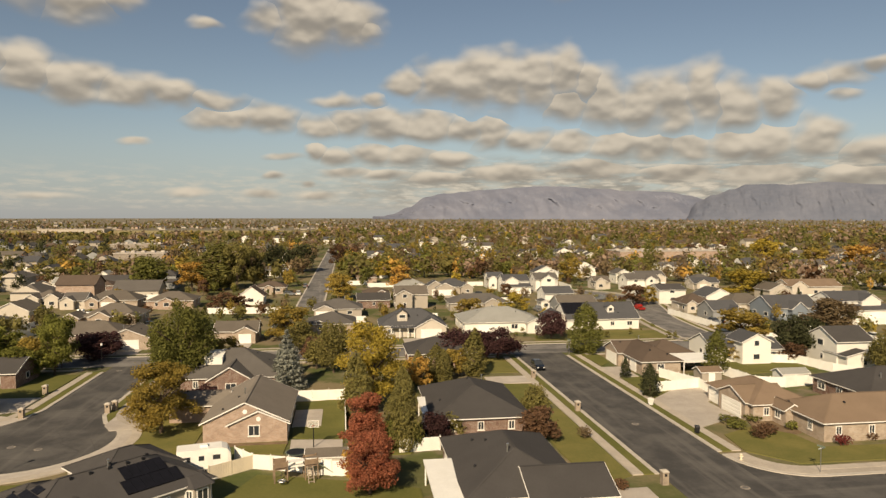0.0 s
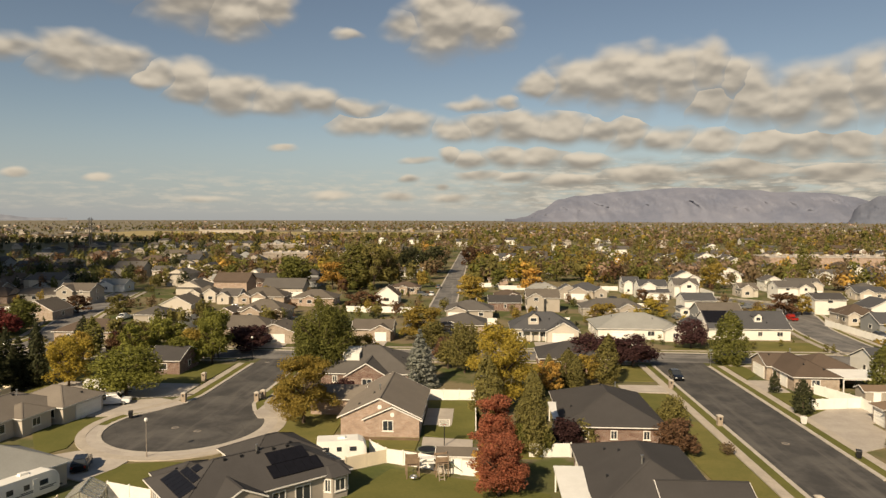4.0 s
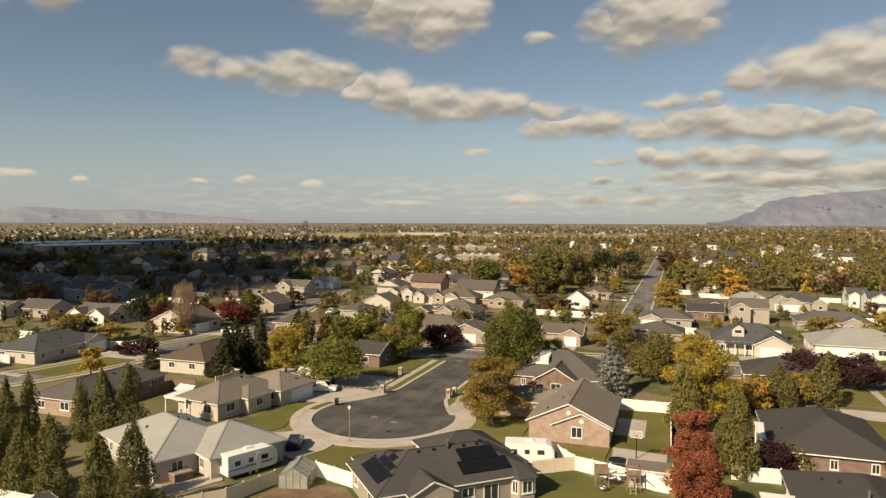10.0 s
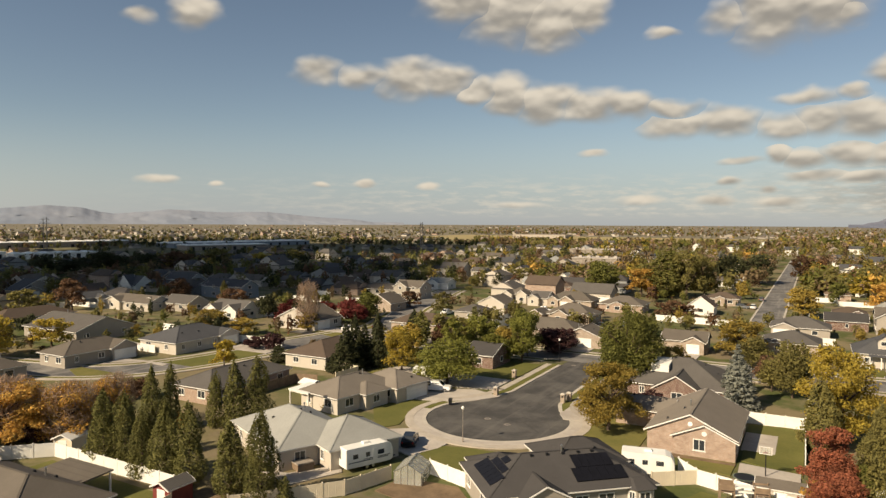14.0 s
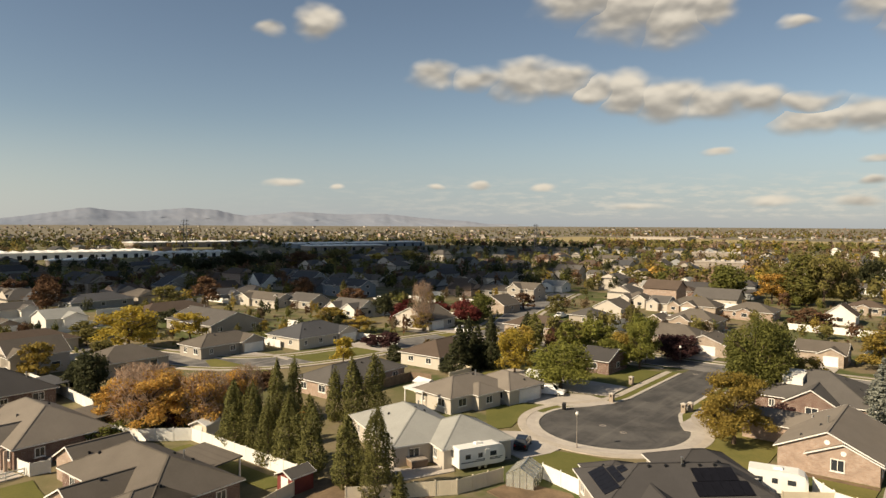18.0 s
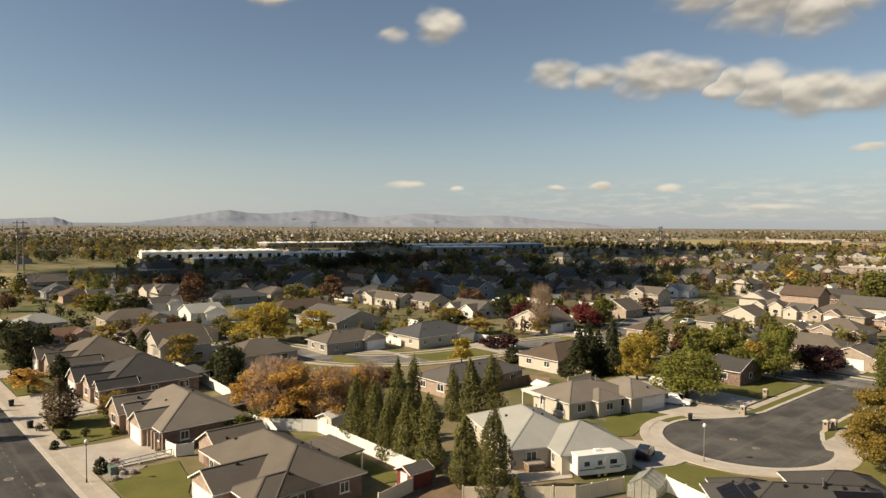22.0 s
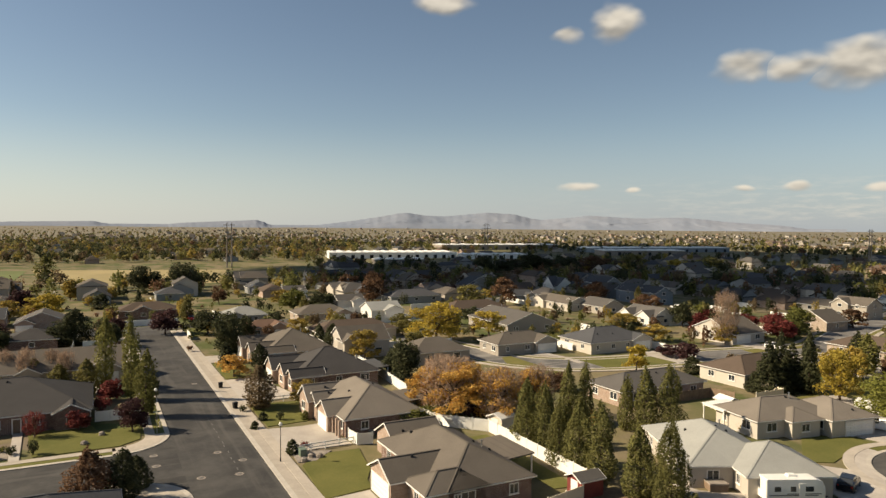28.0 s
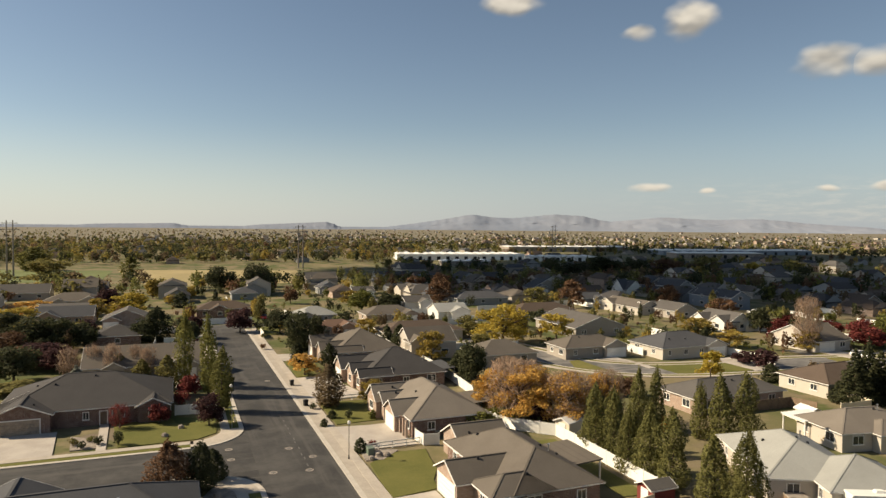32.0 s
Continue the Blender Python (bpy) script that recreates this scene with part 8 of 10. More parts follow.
def fence_panel(ln, h, mat):
    s = Shape()
    n = int(ln / 0.2)
    pts = []
    for i in range(n + 1):
        x = 0.08 + (ln - 0.16) * i / n
        pts += [(x - 0.008, -0.02), (x + 0.008, -0.035)] if 0 < i < n else [(x, -0.03)]
    k = len(pts)
    s.v += [(x, y, 0.05) for x, y in pts] + [(x, y, h) for x, y in pts] + [(x, 0.03, 0.05) for x, y in pts] + [(x, 0.03, h) for x, y in pts]
    for i in range(k - 1):
        s.f += [(i, i + 1, k + i + 1, k + i), (2 * k + i + 1, 2 * k + i, 3 * k + i, 3 * k + i + 1), (k + i, k + i + 1, 3 * k + i + 1, 3 * k + i)]
    return s.mesh("panel", M[mat])


def rail_fence(p, q, label="white two-rail fence beside a lawn"):
    root = thing("fence", at(*p), label, "fence", "garden fences")
    inv = at(*p).inverted()
    p, q = Vector(p), Vector(q)
    n = max(1, round((q - p).length / 2.2))
    turn = math.degrees(math.atan2(q.y - p.y, q.x - p.x))
    ln = (q - p).length / n
    for i in range(n + 1):
        c = p + (q - p) * (i / n)
        m = inv @ at(c.x, c.y, 0, turn)
        part("post", cached("rail_post", lambda: Shape().tube([(0, 0, -0.1, 0.09), (0, 0, 1.05, 0.09), (0, 0, 1.12, 0.02)], 4).mesh("post", M["white"])), None, root, m=m)
        if i < n:
            for z in (0.4, 0.85):
                part("rail", cached(("rail", round(ln, 2)), lambda: Shape().box(0, ln, -0.025, 0.025, 0, 0.14).mesh("rail", M["white"])), None, root, m=m @ pose(0, 0, z))
    return root


fence([(-39.6, 69.4), (-33.9, 67.6)])
fence([(-52.6, 50.0), (-44.6, 59.3), (-42.7, 65.6)], 1.7, "cream", "weathered tan panel fence in a garden")
fence([(-15.7, 78.4), (-11.3, 81.6)], 1.7, "cream", "grey tan panel fence")
fence([(-11.3, 81.6), (-7.0, 80.2), (-2.0, 78.2), (3.0, 77.0)])
fence([(-13.8, 84.6), (-11.4, 81.8)])
fence([(-8.4, 110.8), (-0.6, 110.8), (-0.4, 95.0)])
fence([(-96.0, 44.6), (-89.6, 46.2), (-84.2, 51.2), (-61.8, 51.0)])
fence([(-89.6, 46.2), (-84.0, 44.6)])
fence([(-61.8, 51.0), (-58.2, 47.6), (-57.0, 42.0)], 1.7, "cream", "tan panel fence between gardens")
fence([(-128.0, 51.0), (-110.0, 49.5), (-96.0, 44.6)])
fence([(-160.0, 51.0), (-142.0, 51.0), (-128.0, 51.0)])
fence([(-89.5, 31.6), (-86.8, 31.9), (-86.4, 34.0)], 1.6)
fence([(6.4, 84.6), (11.6, 85.0)])
fence([(10.6, 88.6), (10.4, 95.0)])
fence([(57.4, 118.6), (60.6, 110.0), (60.4, 104.8)])
fence([(51.8, 108.4), (60.4, 110.0)])
fence([(70.2, 119.0), (71.2, 110.0), (76.0, 108.4)])
fence([(76.0, 108.4), (96.6, 111.6), (104.0, 112.6), (118.0, 113.0)])
fence([(90.6, 126.0), (92.4, 118.0), (96.6, 111.6)])
fence([(70.2, 119.0), (72.0, 131.0), (90.6, 126.0)])
fence([(97.4, 196.0), (97.4, 166.0)])
fence([(97.4, 166.0), (97.6, 156.0), (104.0, 148.0)])
fence([(-78.0, 101.0), (-78.0, 108.0), (-84.0, 110.0)], 1.8, "cream", "weathered tan panel fence in a garden")
fence([(-84.5, 82.0), (-84.2, 97.0), (-80.0, 98.0)], 1.8, "wood", "brown board fence behind a house")
fence([(-142.0, 122.6), (-112.0, 124.0)])
fence([(-140.5, 103.6), (-131.0, 103.2)])
fence([(-108.8, 6.4), (-113.6, 6.2), (-114.2, 0.2)], 1.6)
fence([(-190.0, -4.0), (-150.0, -5.0), (-128.0, -6.0)], 1.8)
fence([(-152.0, 60.0), (-150.0, 80.0)])
rail_fence((-87.2, 23.6), (-87.6, 31.6))
rail_fence((-114.2, 22.9), (-114.2, 30.6))


# ---- roof gear and covers ----
def patio_cover(a0, a1, b0, b1, z, mat, label, rot=0.0, posts=True, drop=0.25):
    root = thing("patio_cover", at((a0 + a1) / 2, (b0 + b1) / 2, 0, rot), label, "patio cover", "patio covers")
    w, d = (a1 - a0) / 2, (b1 - b0) / 2
    s = Shape().hexa([(-w, -d, z - drop), (w, -d, z - drop), (w, d, z), (-w, d, z)], [(-w, -d, z - drop + 0.16), (w, -d, z - drop + 0.16), (w, d, z + 0.16), (-w, d, z + 0.16)])
    part("roof_sheet", s, mat, root)
    if posts:
        for x in (-w + 0.25, w - 0.25):
            for y in (-d + 0.25, d - 0.25):
                part("post", Shape().box(x - 0.08, x + 0.08, y - 0.08, y + 0.08, -0.05, z - (drop if y < 0 else 0)), M["fascia"], root)
        part("beam", Shape().box(-w + 0.1, w - 0.1, -d + 0.12, -d + 0.3, z - drop - 0.2, z - drop), M["fascia"], root)
    return root


patio_cover(8.2, 12.0, 63.5, 74.2, 2.7, M["white"], "white metal patio cover beside a dark-roofed house")
patio_cover(10.2, 14.2, 92.6, 100.5, 2.7, M["white"], "white metal patio cover beside a brick house")
patio_cover(62.9, 71.0, 120.0, 126.3, 2.65, M["white"], "white covered patio with slim posts")
patio_cover(-74.8, -69.8, 84.2, 88.8, 2.8, M["white"], "white patio cover behind a low house", -10)
patio_cover(-74.4, -66.6, 42.8, 47.0, 2.75, ROOFS["taupe"], "shingled patio roof on a single dark post")
patio_cover(-103.0, -95.8, 43.0, 47.3, 2.7, ROOFS["taupe"], "shingled patio roof behind a brick house")
patio_cover(-129.0, -121.0, 47.8, 51.0, 2.7, ROOFS["slate"], "dark shingled patio roof behind a brick house")


def solar(house_a, house_b, rot, u0, u1, v0, v1, eave, pitch, edge, label="black solar panels on a charcoal roof", cols=4, rows=2):
    """Panels on the slope that rises from v = edge."""
    root = thing("solar_array", at(house_a, house_b, 0, rot), label, "solar panels", "solar panels")
    for r in range(rows):
        for c in range(cols):
            x0, x1 = u0 + (u1 - u0) * c / cols, u0 + (u1 - u0) * (c + 1) / cols - 0.03
            y0, y1 = v0 + (v1 - v0) * r / rows, v0 + (v1 - v0) * (r + 1) / rows - 0.03
            z0, z1 = eave + 0.30 + (y0 - edge) * pitch, eave + 0.30 + (y1 - edge) * pitch
            part("panel", Shape().hexa([(x0, y0, z0), (x1, y0, z0), (x1, y1, z1), (x0, y1, z1)], [(x0, y0, z0 + 0.05), (x1, y0, z0 + 0.05), (x1, y1, z1 + 0.05), (x0, y1, z1 + 0.05)]), M["solar"], root)
    return root


solar(-27.7, 60.6, 42, 9.6, 15.4, 0.6, 2.35, 2.7, 0.45, 0.0, cols=6, rows=1)
solar(-27.7, 60.6, 42, 10.2, 14.6, 2.4, 4.1, 2.7, 0.45, 0.0, "upper row of black solar panels below a ridge", cols=5, rows=1)
solar(-34.1, 68.0, -48, 1.9, 8.0, 0.35, 1.95, 2.7, 0.45, 0.0, "black solar panels on the end of a charcoal roof", cols=6, rows=1)
solar(-34.1, 68.0, -48, 2.9, 6.9, 2.0, 2.8, 2.7, 0.45, 0.0, "narrow row of black solar panels on a hip", cols=4, rows=1)
solar(-34.1, 68.0, -48, 3.7, 5.3, 2.85, 3.6, 2.7, 0.45, 0.0, "pair of black solar panels near a hip", cols=2, rows=1)
solar(66, 177, 0, -9.0, -2.0, -4.0, 0.0, 2.9, 0.6, -5.5, "black solar panels on a dark roof", cols=5)


# ---- vehicles ----
def wheels(root, xs, half, r=0.34):
    tyre = cached(("tyre", r), lambda: Shape().tube([(0, 0, -0.11, r * 0.9), (0, 0, -0.08, r), (0, 0, 0.08, r), (0, 0, 0.11, r * 0.9)], 14).mesh("tyre", M["rubber"]))
    rim = cached(("rim", r), lambda: Shape().tube([(0, 0, -0.115, r * 0.55), (0, 0, 0.115, r * 0.6), (0, 0, 0.125, r * 0.2)], 10).mesh("rim", M["metal"]))
    for x in xs:
        for side in (-1, 1):
            w = part("wheel", tyre, None, root, m=pose(x, side * half, r, -90 * side, 0, 0))
            part("rim", rim, None, w)


def loft(sections):
    """sections: (x, half width, z low, z high, half width at the top)."""
    s = Shape()
    for x, w, z0, z1, wt in sections:
        s.v += [(x, -w, z0), (x, w, z0), (x, w, z0 + (z1 - z0) * 0.55), (x, wt, z1), (x, -wt, z1), (x, -w, z0 + (z1 - z0) * 0.55)]
    for k in range(len(sections) - 1):
        for i in range(6):
            j = (i + 1) % 6
            s.f.append((k * 6 + i, k * 6 + j, (k + 1) * 6 + j, (k + 1) * 6 + i))
    n = (len(sections) - 1) * 6
    s.f += [(5, 4, 3, 2, 1, 0), tuple(n + i for i in range(6))]
    return s


def car(a, b, rot, paint, label, kind="suv"):
    root = thing("car", at(a, b, 0.03, rot), label, "car", "parked vehicles")
    if kind == "pickup":
        part("body", loft([(-2.75, 0.9, 0.45, 1.05, 0.86), (-2.7, 0.97, 0.4, 1.08, 0.92), (0.4, 0.98, 0.38, 1.1, 0.92), (1.5, 0.97, 0.4, 1.1, 0.9), (2.6, 0.92, 0.42, 0.98, 0.85), (2.75, 0.85, 0.5, 0.9, 0.8)]), M[paint], root)
        part("cab", loft([(-0.75, 0.9, 1.05, 1.8, 0.72), (-0.6, 0.9, 1.05, 1.84, 0.74), (0.75, 0.9, 1.05, 1.84, 0.74), (1.5, 0.88, 1.05, 1.12, 0.85)]), M[paint], root)
        part("windscreen", Shape().face((0.84, -0.68, 1.80), (1.42, -0.78, 1.2), (1.42, 0.78, 1.2), (0.84, 0.68, 1.80)), M["glass"], root)
        for side in (-1, 1):
            part("side_window", Shape().box(-0.5, 0.8, side * 0.86 - 0.02, side * 0.86 + 0.02, 1.25, 1.66), M["glass"], root)
        part("bed_well", Shape().box(-2.6, -0.85, -0.78, 0.78, 1.06, 1.095), M["dark_metal"], root)
        wheels(root, (-1.75, 1.75), 0.86, 0.38)
    else:
        part("body", loft([(-2.3, 0.8, 0.5, 1.0, 0.76), (-2.2, 0.92, 0.35, 1.08, 0.86), (0.9, 0.93, 0.32, 1.08, 0.86), (2.0, 0.9, 0.36, 0.96, 0.8), (2.3, 0.78, 0.45, 0.82, 0.7)]), M[paint], root)
        part("cabin", loft([(-2.15, 0.84, 1.05, 1.3, 0.74), (-1.8, 0.84, 1.05, 1.62, 0.68), (0.1, 0.86, 1.05, 1.66, 0.7), (1.0, 0.84, 1.03, 1.12, 0.8)]), M["glass"], root)
        part("roof_panel", loft([(-1.75, 0.66, 1.6, 1.66, 0.6), (0.05, 0.68, 1.63, 1.7, 0.62)]), M[paint], root)
        wheels(root, (-1.4, 1.45), 0.84)
    x = 2.32 if kind == "suv" else 2.74
    for side in (-1, 1):
        part("headlight", Shape().box(x - 0.16, x, side * 0.6 - 0.15, side * 0.6 + 0.15, 0.66, 0.82), M["clear_light"], root)
        part("tail_light", Shape().box(-x - 0.01, -x + 0.14, side * 0.68 - 0.1, side * 0.68 + 0.1, 0.75, 1.0), M["red_light"], root)
    return root


car(-47.4, 77.6, 112, "paint_black", "black hatchback parked on a concrete drive")
car(-58.6, 104.6, 18, "paint_white", "white pickup truck parked on a drive", "pickup")
car(36.9, 128.4, -90, "paint_black", "dark car parked at the kerb")
car(92.4, 206.0, 92, "paint_red", "red pickup parked at the kerb", "pickup")
car(-106.8, 158.0, 90, "paint_grey", "grey car parked at the kerb")
car(-111.5, 150.6, 2, "paint_white", "white van parked on a drive")
car(-18.5, 262.0, 90, "paint_white", "white car parked at the kerb")
car(-17.6, 290.0, 90, "paint_grey", "grey car parked at the kerb")
car(89.8, 232.0, 10, "paint_grey", "grey pickup parked on a drive", "pickup")
car(104.0, 176.0, 80, "paint_black", "dark car parked beside a white house")
car(-128.0, 205.0, 5, "paint_grey", "grey car parked by a lawn")


def trailer(a, b, rot, ln, label, bars=True):
    """A caravan on two axles: moulded shell, windows, door, roof unit, tow bar and painted bars."""
    root = thing("travel_trailer", at(a, b, 0.05, rot), label, "trailer", "parked vehicles")
    h = ln / 2
    part("shell", loft([(-h, 1.18, 0.55, 2.75, 1.15), (-h + 0.1, 1.22, 0.5, 2.85, 1.18), (h - 1.0, 1.22, 0.5, 2.85, 1.18), (h - 0.35, 1.2, 0.55, 2.6, 1.12), (h, 1.1, 0.8, 2.0, 1.0)]), M["white"], root)
    part("roof_unit", Shape().hexa([(-0.5, -0.35, 2.83), (0.5, -0.35, 2.83), (0.5, 0.35, 2.83), (-0.5, 0.35, 2.83)], [(-0.4, -0.28, 3.08), (0.4, -0.28, 3.08), (0.4, 0.28, 3.08), (-0.4, 0.28, 3.08)]), M["white"], root)
    for side in (-1, 1):
        for x, w in ((-h * 0.62, 0.7), (-h * 0.1, 0.6), (h * 0.45, 0.9)):
            part("window", Shape().box(x - w / 2, x + w / 2, side * 1.215 - 0.02, side * 1.215 + 0.02, 1.55, 2.1), M["glass"], root)
        if bars:
            part("painted_bar", Shape().box(-h * 0.9, h * 0.75, side * 1.222 - 0.01, side * 1.222 + 0.01, 1.08, 1.2), M["paint_grey"], root)
            part("painted_bar", Shape().box(-h * 0.3, h * 0.85, side * 1.222 - 0.01, side * 1.222 + 0.01, 1.26, 1.34), M["dark_metal"], root)
    part("door", Shape().box(h * 0.1, h * 0.1 + 0.65, -1.25, -1.215, 0.6, 2.45), M["white"], root)
    part("tow_bar", Shape().bar((h - 0.1, -0.5, 0.55), (h + 0.95, 0, 0.5), 0.1).bar((h - 0.1, 0.5, 0.55), (h + 0.95, 0, 0.5), 0.1), M["dark_metal"], root)
    wheels(root, (-0.45, 0.4), 1.1, 0.33)
    return root


trailer(-47.9, 67.9, 65, 6.6, "white travel trailer with grey bars beside a house")
trailer(-16.9, 82.0, 12, 6.0, "old white camper trailer beside a fence", False)
trailer(-62.6, 109.6, 20, 6.2, "white travel trailer under a broad tree")


# ---- yard things ----
def lamp_post(a, b, h=4.9, mat="dark_metal"):
    root = thing("street_lamp", at(a, b, 0.1), ("slim grey" if mat == "gravel" else "slim dark") + " street lamp with a round white globe", "street lamp", "street lamps")
    part("post", Shape().tube([(0, 0, -0.1, 0.10), (0, 0, 0.5, 0.085), (0, 0, 0.55, 0.05), (0, 0, h - 0.6, 0.04)], 10), M[mat], root)
    part("collar", Shape().tube([(0, 0, h - 0.62, 0.06), (0, 0, h - 0.52, 0.13), (0, 0, h - 0.46, 0.13)], 10), M[mat], root)
    part("globe", Shape().tube([(0, 0, h - 0.46, 0.12), (0, 0, h - 0.36, 0.2), (0, 0, h - 0.2, 0.23), (0, 0, h - 0.06, 0.18), (0, 0, h + 0.02, 0.07)], 12), M["white"], root)
    return root


lamp_post(-41.5, 81.7, mat="gravel")
lamp_post(-84.7, 20.9, 5.0)
lamp_post(-47.9, 140.2)
lamp_post(-111.0, 8.4)
lamp_post(-160.0, 8.6)


def mailbox(a, b, rot=0.0, mat="stone"):
    root = thing("mailbox", at(a, b, 0.1, rot), "square brick pillar mailbox by the kerb", "mailbox", "pillar mailboxes")
    part("pillar", Shape().tube([(0, 0, -0.1, 0.5), (0, 0, 1.35, 0.5)], 4), M[mat], root, m=pose(0, 0, 0, 0, 0, 45))
    part("cap", Shape().tube([(0, 0, 1.352, 0.58), (0, 0, 1.46, 0.58), (0, 0, 1.62, 0.1)], 4), M["kerb"], root, m=pose(0, 0, 0, 0, 0, 45))
    part("letter_door", Shape().box(-0.14, 0.14, -0.385, -0.356, 0.9, 1.2), M["dark_metal"], root)
    return root


for spot in ((-47.9, 106.9), (-36.2, 108.0), (-35.6, 109.4), (34.9, 99.4), (35.0, 70.6), (-50.4, 121.0), (33.9, 121.0)):
    mailbox(*spot)


def bin_(a, b, mat="dark_metal", label="dark wheeled rubbish bin at the kerb"):
    root = thing("wheeled_bin", at(a, b, 0.1, (a * 37) % 40 - 20), label, "bin", "wheeled bins")
    part("body", Shape().hexa([(-0.24, -0.28, 0.05), (0.24, -0.28, 0.05), (0.24, 0.28, 0.05), (-0.24, 0.28, 0.05)], [(-0.3, -0.36, 0.95), (0.3, -0.36, 0.95), (0.3, 0.36, 0.95), (-0.3, 0.36, 0.95)]), M[mat], root)
    part("lid", Shape().hexa([(-0.32, -0.38, 0.952), (0.32, -0.38, 0.952), (0.32, 0.42, 0.952), (-0.32, 0.42, 0.952)], [(-0.28, -0.32, 1.06), (0.28, -0.32, 1.06), (0.28, 0.38, 1.06), (-0.28, 0.38, 1.06)]), M[mat], root)
    for x in (-0.27, 0.27):
        part("wheel", Shape().tube([(0, 0, -0.03, 0.12), (0, 0, 0.03, 0.12)], 10), M["rubber"], root, m=pose(x, 0.3, 0.12, 0, 90, 0))
    return root


bin_(-51.9, 97.6)
bin_(47.5, 100.9, "white", "pale wheeled bin at the kerb")
bin_(47.6, 86.6)
bin_(-112.6, 20.4)
bin_(-128.0, 20.6)


def shed(a, b, rot, w, d, h, roof, wall, label):
    root = thing("shed", at(a, b, 0, rot), label, "shed", "garden sheds")
    k = (-w / 2, w / 2, -d / 2, d / 2, "gu" if w >= d else "gv", h, 0.45)
    rs, ts, cs, zr = roof_shapes(k, 0.15, 0.08)
    part("wall", wall_shape(k, zr), wall, root)
    r = part("roof", rs, roof, root)
    for name, sh in ts:
        part(name, sh, M["fascia"], r)
    part("door", Shape().box(-0.6, 0.6, -0.05, 0.0, 0.02, 1.85), M["white"], root, m=on_face(k, "S", 0))
    return root


shed(-2.6, 79.9, 0, 4.4, 2.6, 2.1, ROOFS["taupe"], WALLS["cream"], "cream garden shed with taupe shingles by a white fence")
shed(-59.6, 49.0, 0, 2.6, 3.0, 2.0, ROOFS["grey"], M["red_barn"], "small red and white garden shed with grey shingles")
shed(65.0, 115.0, 0, 3.8, 3.0, 1.9, ROOFS["tan"], WALLS["beige"], "garden shed with tan shingles")
shed(78.4, 110.6, 0, 5.0, 3.0, 2.2, ROOFS["pale"], WALLS["white"], "white garden shed with a pale roof")
shed(1.5, 119.0, 0, 3.0, 2.6, 2.1, ROOFS["slate"], M["red_barn"], "dark red garden shed with grey roof")
shed(-84.6, 53.6, 20, 2.6, 3.0, 2.0, M["white"], M["cream"], "cream plastic garden shed")
shed(-76.5, 92.0, -10, 3.0, 2.4, 2.0, M["white"], M["cream"], "cream plastic garden shed behind a house")


def hot_tub(a, b, rot):
    root = thing("hot_tub", at(a, b, 0.13, rot), "square grey hot tub under a padded cover", "hot tub")
    part("tub", Shape().hexa([(-1.0, -1.0, 0), (1.0, -1.0, 0), (1.0, 1.0, 0), (-1.0, 1.0, 0)], [(-1.1, -1.1, 0.85), (1.1, -1.1, 0.85), (1.1, 1.1, 0.85), (-1.1, 1.1, 0.85)]), M["wood"], root)
    for x in (-0.575, 0.575):
        part("cover_half", Shape().hexa([(x - 0.56, -1.15, 0.852), (x + 0.56, -1.15, 0.852), (x + 0.56, 1.15, 0.852), (x - 0.56, 1.15, 0.852)],
                                        [(x - 0.54, -1.1, 0.97), (x + 0.54, -1.1, 1.0), (x + 0.54, 1.1, 1.0), (x - 0.54, 1.1, 0.97)]), M["gravel"], root)
    return root


hot_tub(-53.9, 63.2, -25)


def greenhouse(a, b, rot):
    root = thing("greenhouse", at(a, b, 0, rot), "small cloudy greenhouse with a pale frame", "greenhouse")
    w, d, e, z = 1.6, 2.0, 1.5, 2.4
    for side in (-1, 1):
        part("side_sheet", Shape().box(side * w - 0.015, side * w + 0.015, -d, d, 0.0, e), M["poly"], root)
        part("end_sheet", Shape().box(-w, w, side * d - 0.015, side * d + 0.015, 0.0, e), M["poly"], root)
        part("rail", Shape().bar((side * w, -d, e * 0.5), (side * w, d, e * 0.5), 0.06), M["metal"], root)
        part("eave_rail", Shape().bar((side * w, -d, e), (side * w, d, e), 0.07), M["metal"], root)
    part("ridge_rail", Shape().bar((0, -d, z + 0.07), (0, d, z + 0.07), 0.07), M["metal"], root)
    for x in (-w * 0.5, 0.0, w * 0.5):
        part("end_post", Shape().bar((x, -d - 0.02, 0), (x, -d - 0.02, e + (z - e) * (1 - abs(x) / w)), 0.05), M["metal"], root)
    for side in (-1, 1):
        part("roof_sheet", Shape().hexa([(side * w if side < 0 else 0, -d, e if side < 0 else z), (0 if side < 0 else w, -d, z if side < 0 else e), (0 if side < 0 else w, d, z if side < 0 else e), (side * w if side < 0 else 0, d, e if side < 0 else z)],
                                        [(side * w if side < 0 else 0, -d, (e if side < 0 else z) + 0.04), (0 if side < 0 else w, -d, (z if side < 0 else e) + 0.04), (0 if side < 0 else w, d, (z if side < 0 else e) + 0.04), (side * w if side < 0 else 0, d, (e if side < 0 else z) + 0.04)]), M["poly"], root)
    for y in (-d, d):
        part("gable_sheet", Shape().face((-w, y, e), (w, y, e), (0, y, z)), M["poly"], root)
    for k in range(5):
        y = -d + 2 * d * k / 4
        part("rib", Shape().bar((-w - 0.02, y, 0), (-w - 0.02, y, e), 0.06).bar((-w, y, e + 0.05), (0, y, z + 0.07), 0.06).bar((0, y, z + 0.07), (w, y, e + 0.05), 0.06).bar((w + 0.02, y, 0), (w + 0.02, y, e), 0.06), M["metal"], root)
    return root


greenhouse(-40.6, 67.0, 15)


